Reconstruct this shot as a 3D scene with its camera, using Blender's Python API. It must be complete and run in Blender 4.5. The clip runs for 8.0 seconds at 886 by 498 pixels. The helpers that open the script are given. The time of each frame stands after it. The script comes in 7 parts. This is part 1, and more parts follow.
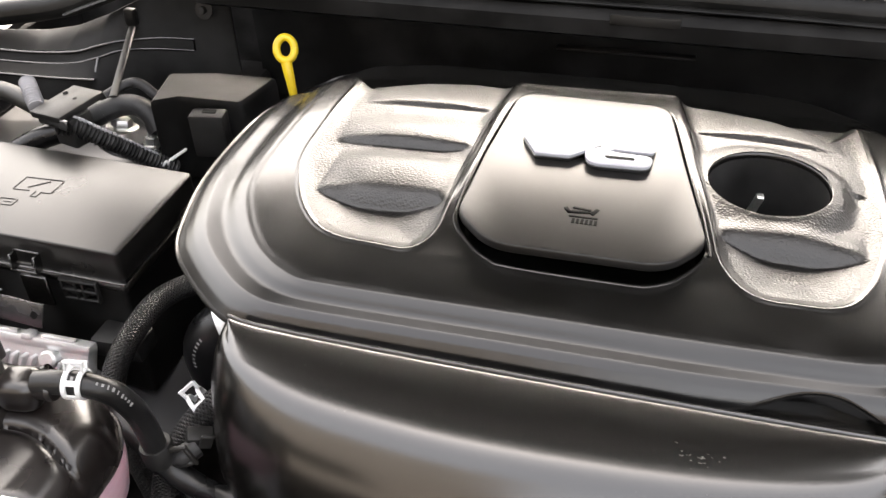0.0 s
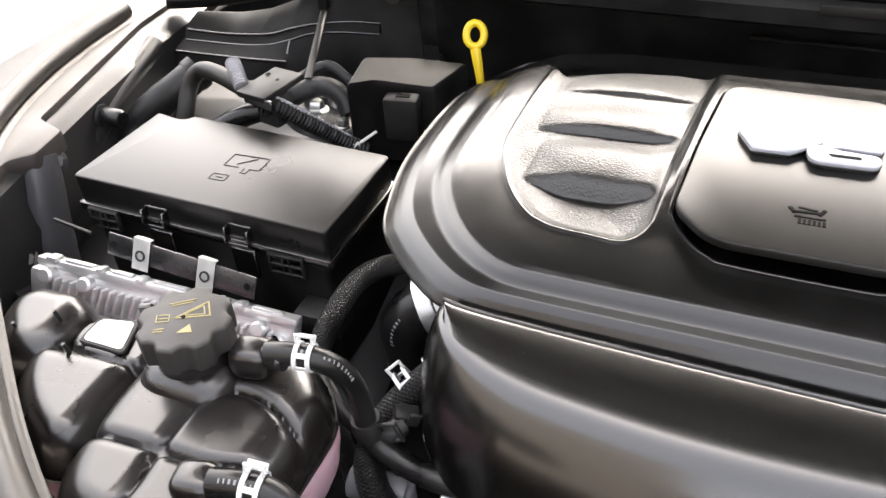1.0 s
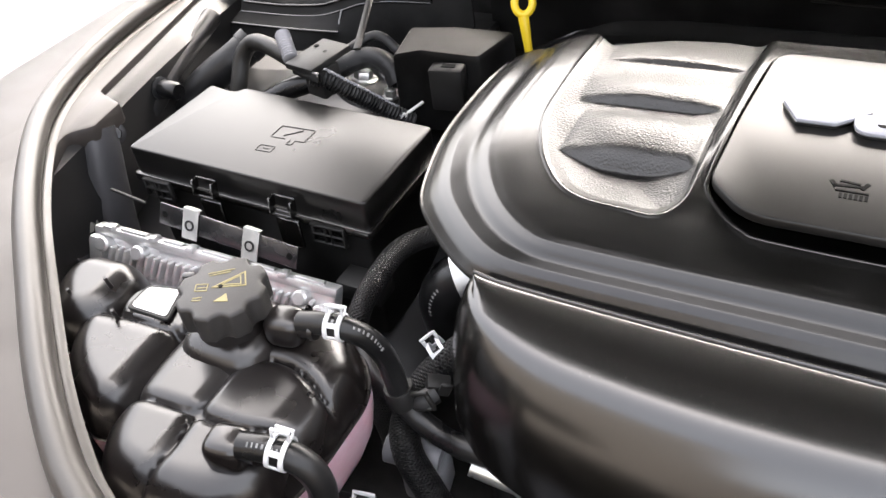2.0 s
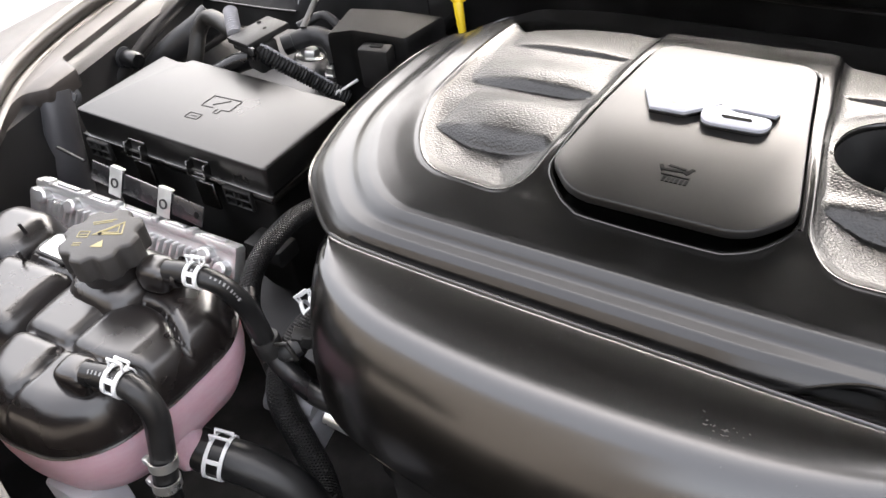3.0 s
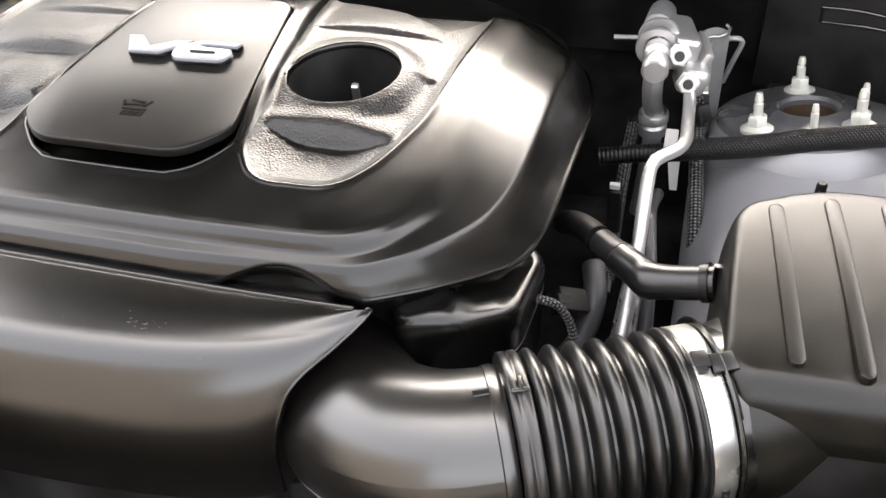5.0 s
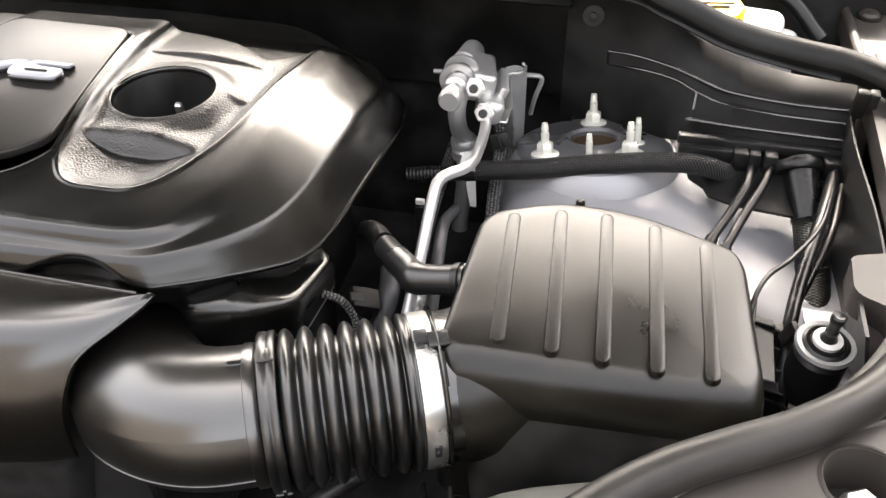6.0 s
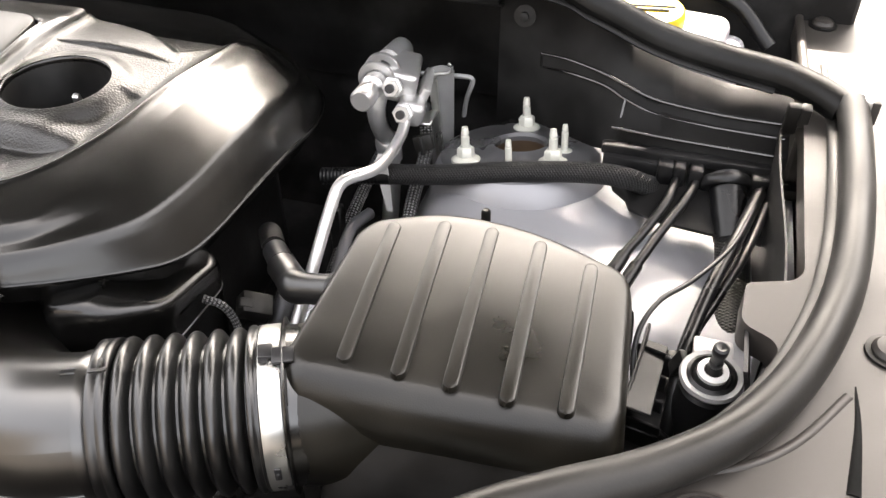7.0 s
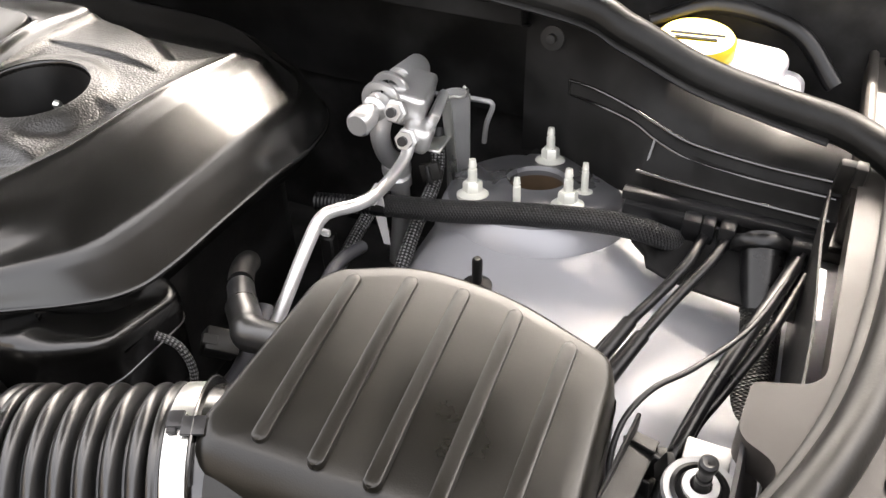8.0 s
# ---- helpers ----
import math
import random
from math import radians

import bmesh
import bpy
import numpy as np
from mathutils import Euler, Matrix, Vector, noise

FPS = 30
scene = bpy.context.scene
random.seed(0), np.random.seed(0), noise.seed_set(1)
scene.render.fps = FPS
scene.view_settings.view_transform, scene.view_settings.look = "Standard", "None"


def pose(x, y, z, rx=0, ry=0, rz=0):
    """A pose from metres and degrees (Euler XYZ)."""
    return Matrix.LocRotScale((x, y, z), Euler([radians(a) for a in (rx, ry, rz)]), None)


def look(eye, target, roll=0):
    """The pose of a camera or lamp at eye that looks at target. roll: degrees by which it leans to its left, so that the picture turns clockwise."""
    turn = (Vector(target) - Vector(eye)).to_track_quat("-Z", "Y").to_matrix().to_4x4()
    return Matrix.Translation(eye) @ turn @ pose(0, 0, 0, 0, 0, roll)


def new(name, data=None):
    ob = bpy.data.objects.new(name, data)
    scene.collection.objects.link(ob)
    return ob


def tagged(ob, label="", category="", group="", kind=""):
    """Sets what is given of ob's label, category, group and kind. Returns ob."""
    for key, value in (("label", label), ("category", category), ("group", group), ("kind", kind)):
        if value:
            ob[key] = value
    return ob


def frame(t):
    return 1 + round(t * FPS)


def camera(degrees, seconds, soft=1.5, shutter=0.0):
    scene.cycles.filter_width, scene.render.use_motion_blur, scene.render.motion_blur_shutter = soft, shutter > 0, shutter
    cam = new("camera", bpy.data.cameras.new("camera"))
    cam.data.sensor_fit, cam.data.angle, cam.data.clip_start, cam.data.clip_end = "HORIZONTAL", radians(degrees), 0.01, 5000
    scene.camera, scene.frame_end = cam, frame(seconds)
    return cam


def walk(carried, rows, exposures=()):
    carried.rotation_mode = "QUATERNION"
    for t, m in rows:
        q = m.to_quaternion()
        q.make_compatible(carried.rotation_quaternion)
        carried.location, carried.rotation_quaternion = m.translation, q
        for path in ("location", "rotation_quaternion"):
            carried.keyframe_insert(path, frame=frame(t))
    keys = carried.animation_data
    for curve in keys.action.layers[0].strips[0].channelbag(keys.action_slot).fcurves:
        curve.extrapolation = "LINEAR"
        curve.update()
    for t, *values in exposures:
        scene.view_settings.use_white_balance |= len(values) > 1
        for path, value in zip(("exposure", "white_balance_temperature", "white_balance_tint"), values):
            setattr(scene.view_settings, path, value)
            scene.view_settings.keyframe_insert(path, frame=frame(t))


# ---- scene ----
cam = camera(55.0, 8.0)
PATH = [
    (0, (0.041, 0.097, 1.482), (-0.387, 1.631, 0.271), -1.5),
    (0.5, (-0.019, 0.079, 1.49), (-0.603, 1.558, 0.276), -2.8),
    (1, (-0.031, 0.075, 1.489), (-0.708, 1.501, 0.26), -4.7),
    (1.2, (-0.032, 0.071, 1.485), (-0.729, 1.478, 0.245), -5.2),
    (2.3, (0.041, 0.101, 1.497), (-0.824, 1.365, 0.212), -9.2),
    (2.5, (0.079, 0.11, 1.498), (-0.814, 1.354, 0.211), -9.1),
    (3, (0.169, 0.125, 1.492), (-0.768, 1.344, 0.213), -8.8),
    (3.5, (0.242, 0.132, 1.494), (-0.673, 1.373, 0.219), -9.7),
    (4, (0.313, 0.146, 1.487), (-0.47, 1.454, 0.193), -9.3),
    (4.5, (0.373, 0.155, 1.469), (-0.26, 1.517, 0.148), -7.5),
    (5, (0.427, 0.155, 1.46), (-0.076, 1.553, 0.121), -5.7),
    (5.2, (0.449, 0.15, 1.461), (-0.012, 1.566, 0.125), -5.1),
    (6.3, (0.618, 0.093, 1.503), (0.246, 1.589, 0.229), -0.4),
    (6.5, (0.635, 0.1, 1.502), (0.251, 1.589, 0.224), -0.3),
    (7, (0.687, 0.168, 1.483), (0.25, 1.628, 0.188), -0.4),
    (7.5, (0.742, 0.26, 1.467), (0.242, 1.688, 0.159), 0.1),
    (8, (0.739, 0.287, 1.466), (0.113, 1.664, 0.158), -1.2),
]

walk(cam, [(t, look(eye, target, roll)) for t, eye, target, roll in PATH], [(0, 3.42, 7250, 12), (1, 3.38, 6950, 12), (2.5, 3.38, 6850, 12), (4, 3.42, 6950, 12), (5, 3.45, 7150, 12), (8, 3.45, 7250, 12)])

# ---- world and light ----
world = bpy.data.worlds.new("sky")
scene.world = world
world.use_nodes = True
wt = world.node_tree
sky = wt.nodes.new("ShaderNodeTexSky")
sky.sky_type, sky.sun_disc = "NISHITA", False
sky.sun_elevation, sky.sun_rotation = radians(50.4), radians(355)
sky.air_density, sky.dust_density, sky.ozone_density = 1.0, 8.0, 1.0
haze = wt.nodes.new("ShaderNodeHueSaturation")
haze.inputs["Saturation"].default_value = 0.36
wt.links.new(sky.outputs[0], haze.inputs["Color"])
wt.links.new(haze.outputs[0], wt.nodes["Background"].inputs["Color"])
wt.nodes["Background"].inputs["Strength"].default_value = 0.15

sun_data = bpy.data.lights.new("sun", "SUN")
sun_data.energy, sun_data.angle, sun_data.color = 4.0, radians(0.6), (1.0, 0.95, 0.895)
sun = new("sun", sun_data)
sun.matrix_world = look((-0.05, 0.635, 0.771), (0, 0, 0))


# ---- materials ----
def shader(name, colour, rough=0.5, metal=0.0, grain=0.0, grain_size=900.0, stain=0.0, stain_size=14.0,
           spec=0.5, rough_var=0.08, coat=0.0, kind="noise", colour2=None, ior=1.5):
    """A painted, moulded or cast surface: fine relief, cloudy wear in colour and roughness."""
    m = bpy.data.materials.new(name)
    m.use_nodes = True
    nt = m.node_tree
    b = nt.nodes["Principled BSDF"]
    co = nt.nodes.new("ShaderNodeTexCoord")
    big = nt.nodes.new("ShaderNodeTexNoise")
    big.inputs["Scale"].default_value, big.inputs["Detail"].default_value = stain_size, 6.0
    nt.links.new(co.outputs["Object"], big.inputs["Vector"])
    mix = nt.nodes.new("ShaderNodeMix")
    mix.data_type = "RGBA"
    c2 = colour2 or tuple(v * (1 + stain) + 0.02 * stain for v in colour)
    mix.inputs[6].default_value = (*colour, 1)
    mix.inputs[7].default_value = (*c2, 1)
    ramp = nt.nodes.new("ShaderNodeMapRange")
    ramp.inputs[1].default_value, ramp.inputs[2].default_value = 0.42, 0.72
    nt.links.new(big.outputs[0], ramp.inputs[0])
    nt.links.new(ramp.outputs[0], mix.inputs[0])
    nt.links.new(mix.outputs[2], b.inputs["Base Color"])
    rr = nt.nodes.new("ShaderNodeMapRange")
    rr.inputs[1].default_value, rr.inputs[2].default_value = 0.3, 0.7
    rr.inputs[3].default_value, rr.inputs[4].default_value = max(0.02, rough - rough_var), min(1, rough + rough_var)
    nt.links.new(big.outputs[0], rr.inputs[0])
    nt.links.new(rr.outputs[0], b.inputs["Roughness"])
    b.inputs["Metallic"].default_value = metal
    b.inputs["Specular IOR Level"].default_value = spec
    b.inputs["Coat Weight"].default_value = coat
    b.inputs["IOR"].default_value = ior
    if grain:
        if kind == "cells":
            fine = nt.nodes.new("ShaderNodeTexVoronoi")
            fine.feature = "SMOOTH_F1"
        else:
            fine = nt.nodes.new("ShaderNodeTexNoise")
            fine.inputs["Detail"].default_value = 3.0
        fine.inputs["Scale"].default_value = grain_size
        nt.links.new(co.outputs["Object"], fine.inputs["Vector"])
        bump = nt.nodes.new("ShaderNodeBump")
        bump.inputs["Strength"].default_value, bump.inputs["Distance"].default_value = grain, 0.001
        nt.links.new(fine.outputs[0], bump.inputs["Height"])
        nt.links.new(bump.outputs[0], b.inputs["Normal"])
    return m


def braid_shader(name, colour, colour2, around, along):
    """Woven sleeve: crossing yarns laid along the tube's own length and girth."""
    m = bpy.data.materials.new(name)
    m.use_nodes = True
    nt = m.node_tree
    b = nt.nodes["Principled BSDF"]
    uv = nt.nodes.new("ShaderNodeUVMap")
    sep = nt.nodes.new("ShaderNodeSeparateXYZ")
    nt.links.new(uv.outputs[0], sep.inputs[0])

    def calc(op, a, c):
        n = nt.nodes.new("ShaderNodeMath")
        n.operation = op
        for i, v in enumerate((a, c)):
            if isinstance(v, (int, float)):
                n.inputs[i].default_value = v
            else:
                nt.links.new(v, n.inputs[i])
        return n.outputs[0]

    u, v = calc("MULTIPLY", sep.outputs[0], around * 2 * math.pi), calc("MULTIPLY", sep.outputs[1], along * 2 * math.pi)
    p, q = calc("SINE", calc("ADD", u, v), 0), calc("SINE", calc("SUBTRACT", u, v), 0)
    weave = calc("MAXIMUM", p, q)
    mix = nt.nodes.new("ShaderNodeMix")
    mix.data_type = "RGBA"
    mix.inputs[6].default_value, mix.inputs[7].default_value = (*colour, 1), (*colour2, 1)
    nt.links.new(calc("GREATER_THAN", calc("MULTIPLY", p, q), 0.25), mix.inputs[0])
    nt.links.new(mix.outputs[2], b.inputs["Base Color"])
    b.inputs["Roughness"].default_value = 0.42
    bump = nt.nodes.new("ShaderNodeBump")
    bump.inputs["Strength"].default_value, bump.inputs["Distance"].default_value = 0.9, 0.0012
    nt.links.new(weave, bump.inputs["Height"])
    nt.links.new(bump.outputs[0], b.inputs["Normal"])
    return m


SATIN = shader("satin_black_plastic", (0.0022, 0.0020, 0.0017), 0.222, spec=0.9, ior=1.58, grain=0.008, grain_size=1400, stain=0.03, stain_size=30, rough_var=0.004)
GLOSSPL = shader("glossy_duct_plastic", (0.0045, 0.004, 0.0035), 0.285, spec=0.9, ior=1.66, grain=0.008, grain_size=1400, stain=0.1, stain_size=30, rough_var=0.006)
STUDZINC = shader("pale_yellow_zinc", (0.60, 0.60, 0.545), 0.36, metal=0.3, grain=0.05, grain_size=500, stain=0.15)
COVER = shader("cover_plastic", (0.0022, 0.0021, 0.0019), 0.245, spec=0.7, grain=0.02, grain_size=1400, stain=0.10, stain_size=40, rough_var=0.025)
GRAINED = shader("grained_plastic", (0.003, 0.0028, 0.0025), 0.37, spec=0.66, grain=0.55, grain_size=560, stain=0.05, rough_var=0.02, kind="cells")
PANEL = shader("panel_plastic", (0.0045, 0.0042, 0.0038), 0.34, spec=0.35, grain=0.008, grain_size=1600, stain=0.2, rough_var=0.012)
TANKTOP = shader("tank_black_plastic", (0.007, 0.0055, 0.0053), 0.28, spec=0.75, grain=0.02, grain_size=900, stain=0.1, rough_var=0.03)
MATT = shader("matt_black_plastic", (0.0042, 0.0041, 0.004), 0.46, spec=0.26, grain=0.12, grain_size=900, stain=0.8)
COWLPL = shader("cowl_plastic", (0.007, 0.0069, 0.0068), 0.55, spec=0.13, grain=0.15, grain_size=1100, stain=0.5)
SEALDARK = shader("black_seal_rubber", (0.005, 0.005, 0.0048), 0.42, spec=0.22, grain=0.1, grain_size=500, stain=0.4)
DARK = shader("dark_engine_parts", (0.010, 0.0097, 0.0095), 0.6, spec=0.15, grain=0.2, grain_size=160, stain=1.0)
DUSTY = shader("dusty_black_plastic", (0.0048, 0.0043, 0.0032), 0.34, spec=0.46, grain=0.12, grain_size=900, stain_size=13, rough_var=0.07, colour2=(0.0140, 0.0124, 0.0090))
DUSTRIB = shader("rubbed_rib_plastic", (0.0075, 0.0067, 0.0052), 0.32, spec=0.42, grain=0.10, grain_size=900)
FUSELID = shader("fine_grained_plastic", (0.004, 0.0038, 0.0036), 0.30, spec=0.38, grain=0.05, grain_size=1500, stain=0.1, rough_var=0.03)
RUBBER = shader("rubber", (0.0045, 0.0045, 0.0048), 0.32, spec=0.38, grain=0.08, grain_size=800, stain=0.6)
BELLOWS = shader("bellows_rubber", (0.0045, 0.0044, 0.0044), 0.31, spec=0.72, ior=1.55, grain=0.06, grain_size=800, stain=0.4, rough_var=0.04)
SEALRUB = shader("seal_rubber", (0.010, 0.0094, 0.0085), 0.42, spec=0.32, grain=0.1, grain_size=500, stain=0.4)
PAINT = shader("beige_metal_paint", (0.10, 0.09, 0.082), 0.36, metal=0.3, grain=0.02, grain_size=2500, stain=0.1, coat=0.4)
TRIM = shader("grey_beige_trim", (0.036, 0.0322, 0.0293), 0.44, spec=0.36, grain=0.05, grain_size=1200, stain=0.1)
WINGPAINT = shader("beige_wing_paint", (0.040, 0.035, 0.032), 0.42, metal=0.2, spec=0.4, grain=0.02, grain_size=2500, stain=0.1)
DEEPBLACK = shader("deep_black_plastic", (0.0032, 0.0031, 0.0030), 0.48, spec=0.14, grain=0.12, grain_size=900, stain=0.5)
SILVER = shader("silver_painted_steel", (0.30, 0.30, 0.315), 0.42, metal=0.3, grain=0.015, grain_size=900, stain=0.03, rough_var=0.03, coat=0.25)
GREYMET = shader("dark_grey_steel", (0.022, 0.022, 0.0235), 0.36, metal=0.3, grain=0.05, grain_size=300, stain=0.2)
ALLOY = shader("cast_alloy", (0.60, 0.60, 0.60), 0.36, metal=0.7, grain=0.35, grain_size=260, stain=0.15)
BRIGHT = shader("bright_alloy", (0.58, 0.575, 0.57), 0.34, metal=0.75, grain=0.08, grain_size=500, stain=0.1)
CLIPZINC = shader("pale_zinc_clip", (0.38, 0.385, 0.37), 0.36, metal=0.3, grain=0.1, grain_size=500, stain=0.3, stain_size=80)
CAPPRINT = shader("worn_yellow_print", (0.26, 0.22, 0.09), 0.5, stain=0.2)
# The wing recess's shade is put into this dark colour.
INNERW = shader("shaded_wing_recess", (0.012, 0.0118, 0.012), 0.40, grain=0.05, stain=0.3)
DULLALLOY = shader("dull_cast_alloy", (0.30, 0.30, 0.30), 0.45, metal=0.4, grain=0.3, grain_size=300, stain=0.3)
WINGGREY = shader("grey_primed_panel", (0.055, 0.055, 0.060), 0.42, metal=0.2, grain=0.05, grain_size=400, stain=0.2)
LAMPGREY = shader("grey_green_lamp_housing", (0.13, 0.13, 0.115), 0.45, grain=0.05, stain=0.1)
SEALTAN = shader("brown_grey_edge_rubber", (0.030, 0.026, 0.022), 0.36, spec=0.5, grain=0.05, grain_size=500, stain=0.2)
PALEGREY = shader("pale_grey_plastic", (0.22, 0.22, 0.235), 0.42, stain=0.2)
BARMET = shader("dark_zinc_steel", (0.06, 0.06, 0.063), 0.24, metal=0.8, grain=0.06, grain_size=400, stain=0.4, stain_size=40)
STEEL = shader("zinc_plated_steel", (0.55, 0.55, 0.53), 0.30, metal=0.9, grain=0.05, grain_size=500, stain=0.25)
CLAMP = shader("white_coated_clamp", (0.55, 0.56, 0.57), 0.40, grain=0.05, grain_size=300, stain=0.1)
WHITE = shader("white_plastic", (0.62, 0.61, 0.60), 0.4, grain=0.04, stain=0.06)
MILKY = shader("milky_tank_plastic", (0.33, 0.325, 0.35), 0.35, stain=0.1)
YELLOW = shader("yellow_plastic", (0.62, 0.44, 0.015), 0.4, stain=0.1)
PALEYEL = shader("printed_yellow", (0.62, 0.53, 0.22), 0.5, stain=0.1)
DUST = shader("pale_dust", (0.06, 0.057, 0.054), 0.8)
PRINT = shader("pale_print", (0.20, 0.20, 0.20), 0.5)
# Black of the prints, and of the shade drawn for holes and gaps.
INK = shader("black_print_and_gap_shade", (0.004, 0.004, 0.004), 0.8, spec=0.1)
LABEL = shader("pale_label", (0.70, 0.69, 0.68), 0.35, stain=0.08)
TAPE = shader("black_tape", (0.006, 0.006, 0.0065), 0.40, spec=0.3, grain=0.8, grain_size=70, stain=0.6)
FOIL = shader("foil_wrap", (0.45, 0.45, 0.46), 0.28, metal=0.8, grain=1.0, grain_size=150, stain=0.2)
SILVERPL = shader("silver_badge", (0.30, 0.31, 0.345), 0.45, spec=0.15, metal=0.1, stain=0.05)
CONCRETE = shader("grey_asphalt_ground", (0.13, 0.125, 0.12), 0.85, grain=0.5, grain_size=60, stain=0.15, stain_size=3)
BRAID = braid_shader("braided_sleeve", (0.003, 0.003, 0.003), (0.013, 0.013, 0.0135), 14, 320)
BRAIDS = braid_shader("silver_braid", (0.006, 0.006, 0.006), (0.22, 0.22, 0.22), 6, 150)
WALLPAINT = shader("brown_wall_paint", (0.045, 0.040, 0.035), 0.8, grain=0.5, grain_size=30, stain=0.4, stain_size=2)
TOWER = shader("tower_grey_steel", (0.10, 0.10, 0.105), 0.32, metal=0.3, grain=0.05, grain_size=300, stain=0.2)
CORRUG = shader("corrugated_conduit", (0.006, 0.006, 0.0065), 0.40, spec=0.3, grain=0.1, stain=0.5)

COOLANT = bpy.data.materials.new("pink_coolant_tank")
COOLANT.use_nodes = True
_b = COOLANT.node_tree.nodes["Principled BSDF"]
_n = COOLANT.node_tree.nodes.new("ShaderNodeTexNoise")
_n.inputs["Scale"].default_value = 18
_r = COOLANT.node_tree.nodes.new("ShaderNodeMix")
_r.data_type = "RGBA"
_r.inputs[6].default_value, _r.inputs[7].default_value = (0.41, 0.245, 0.295, 1), (0.46, 0.33, 0.37, 1)
COOLANT.node_tree.links.new(_n.outputs[0], _r.inputs[0])
COOLANT.node_tree.links.new(_r.outputs[2], _b.inputs["Base Color"])
_b.inputs["Roughness"].default_value, _b.inputs["Subsurface Weight"].default_value = 0.33, 0.4
_b.inputs["Subsurface Radius"].default_value, _b.inputs["Subsurface Scale"].default_value = (1.0, 0.5, 0.5), 0.02


# ---- building helpers ----
def smooth(me, angle=38):
    me.polygons.foreach_set("use_smooth", [True] * len(me.polygons))
    me.set_sharp_from_angle(angle=radians(angle))


def part(name, bm, material, parent=None, label="", angle=38):
    """Links a bmesh as one mesh object under a thing or under a part."""
    me = bpy.data.meshes.new(name)
    bmesh.ops.recalc_face_normals(bm, faces=bm.faces)
    bm.to_mesh(me)
    bm.free()
    smooth(me, angle)
    me.materials.append(material)
    ob = new(name, me)
    ob.parent = parent
    if label:
        ob["label"] = label
    return ob


def meshed(name, verts, faces, material, parent=None, label="", angle=38, uvs=None):
    me = bpy.data.meshes.new(name)
    me.from_pydata([tuple(v) for v in verts], [], [tuple(f) for f in faces])
    if uvs is not None:
        layer = me.uv_layers.new(name="UVMap")
        flat = [c for f in faces for i in f for c in uvs[i]]
        layer.data.foreach_set("uv", flat)
    smooth(me, angle)
    me.materials.append(material)
    ob = new(name, me)
    ob.parent = parent
    if label:
        ob["label"] = label
    return ob


def thing(name, label, category, group="", kind=""):
    return tagged(new(name), label, category, group, kind)


def at(m, bm):
    bmesh.ops.transform(bm, matrix=m, verts=bm.verts)
    return bm


def join(*bms):
    out = bms[0]
    for b in bms[1:]:
        tmp = bpy.data.meshes.new("tmp")
        b.to_mesh(tmp)
        b.free()
        out.from_mesh(tmp)
        bpy.data.meshes.remove(tmp)
    return out


def rbox(sx, sy, sz, bevel=0.003, seg=2, m=None):
    """A box with rounded edges, centred."""
    bm = bmesh.new()
    bmesh.ops.create_cube(bm, size=1)
    bmesh.ops.scale(bm, vec=(sx, sy, sz), verts=bm.verts)
    if bevel:
        bmesh.ops.bevel(bm, geom=bm.edges[:], offset=min(bevel, 0.49 * min(sx, sy, sz)), segments=seg, profile=0.5, affect="EDGES")
    return at(m, bm) if m else bm


def prism(outline, z0, z1, bevel=0.002, seg=2, m=None):
    """An outline in plan, raised from z0 to z1, its upper and lower rims rounded."""
    bm = bmesh.new()
    outline = [o for i, o in enumerate(outline) if math.hypot(o[0] - outline[i - 1][0], o[1] - outline[i - 1][1]) > 1e-5]
    f = bm.faces.new([bm.verts.new((x, y, z0)) for x, y in outline])
    r = bmesh.ops.extrude_face_region(bm, geom=[f])
    bmesh.ops.translate(bm, vec=(0, 0, z1 - z0), verts=[v for v in r["geom"] if isinstance(v, bmesh.types.BMVert)])
    bmesh.ops.recalc_face_normals(bm, faces=bm.faces)
    if bevel:
        rims = [e for e in bm.edges if abs(e.verts[0].co.z - e.verts[1].co.z) < 1e-6]
        bmesh.ops.bevel(bm, geom=rims, offset=bevel, segments=seg, profile=0.5, affect="EDGES")
    bmesh.ops.triangulate(bm, faces=[g for g in bm.faces if len(g.verts) > 4])
    return at(m, bm) if m else bm


def rounded(points, r, n=5):
    """A closed outline with its corners rounded by r (one number or one a corner)."""
    out, k = [], len(points)
    for i, p in enumerate(points):
        p, a, c = Vector(p), Vector(points[i - 1]), Vector(points[(i + 1) % k])
        ri = r[i] if isinstance(r, (list, tuple)) else r
        u, w = (a - p), (c - p)
        d = min(ri, 0.48 * u.length, 0.48 * w.length)
        s, e = p + u.normalized() * d, p + w.normalized() * d
        for j in range(n + 1):
            t = j / n
            out.append(tuple((1 - t) ** 2 * s + 2 * t * (1 - t) * p + t * t * e))
    return out


def lathe(profile, n=32, m=None, cap=True):
    """A turned body round z: rows of radius and height."""
    bm = bmesh.new()
    rings = [[bm.verts.new((r * math.cos(2 * math.pi * i / n), r * math.sin(2 * math.pi * i / n), z)) for i in range(n)] for r, z in profile]
    for a, b in zip(rings, rings[1:]):
        for i in range(n):
            bm.faces.new((a[i], a[(i + 1) % n], b[(i + 1) % n], b[i]))
    if cap:
        bm.faces.new(rings[0][::-1])
        bm.faces.new(rings[-1])
    return at(m, bm) if m else bm


def aim(place, direction, spin=0.0):
    """A pose at place whose z axis points along direction."""
    q = Vector(direction).to_track_quat("Z", "Y")
    return Matrix.Translation(place) @ q.to_matrix().to_4x4() @ Matrix.Rotation(radians(spin), 4, "Z")


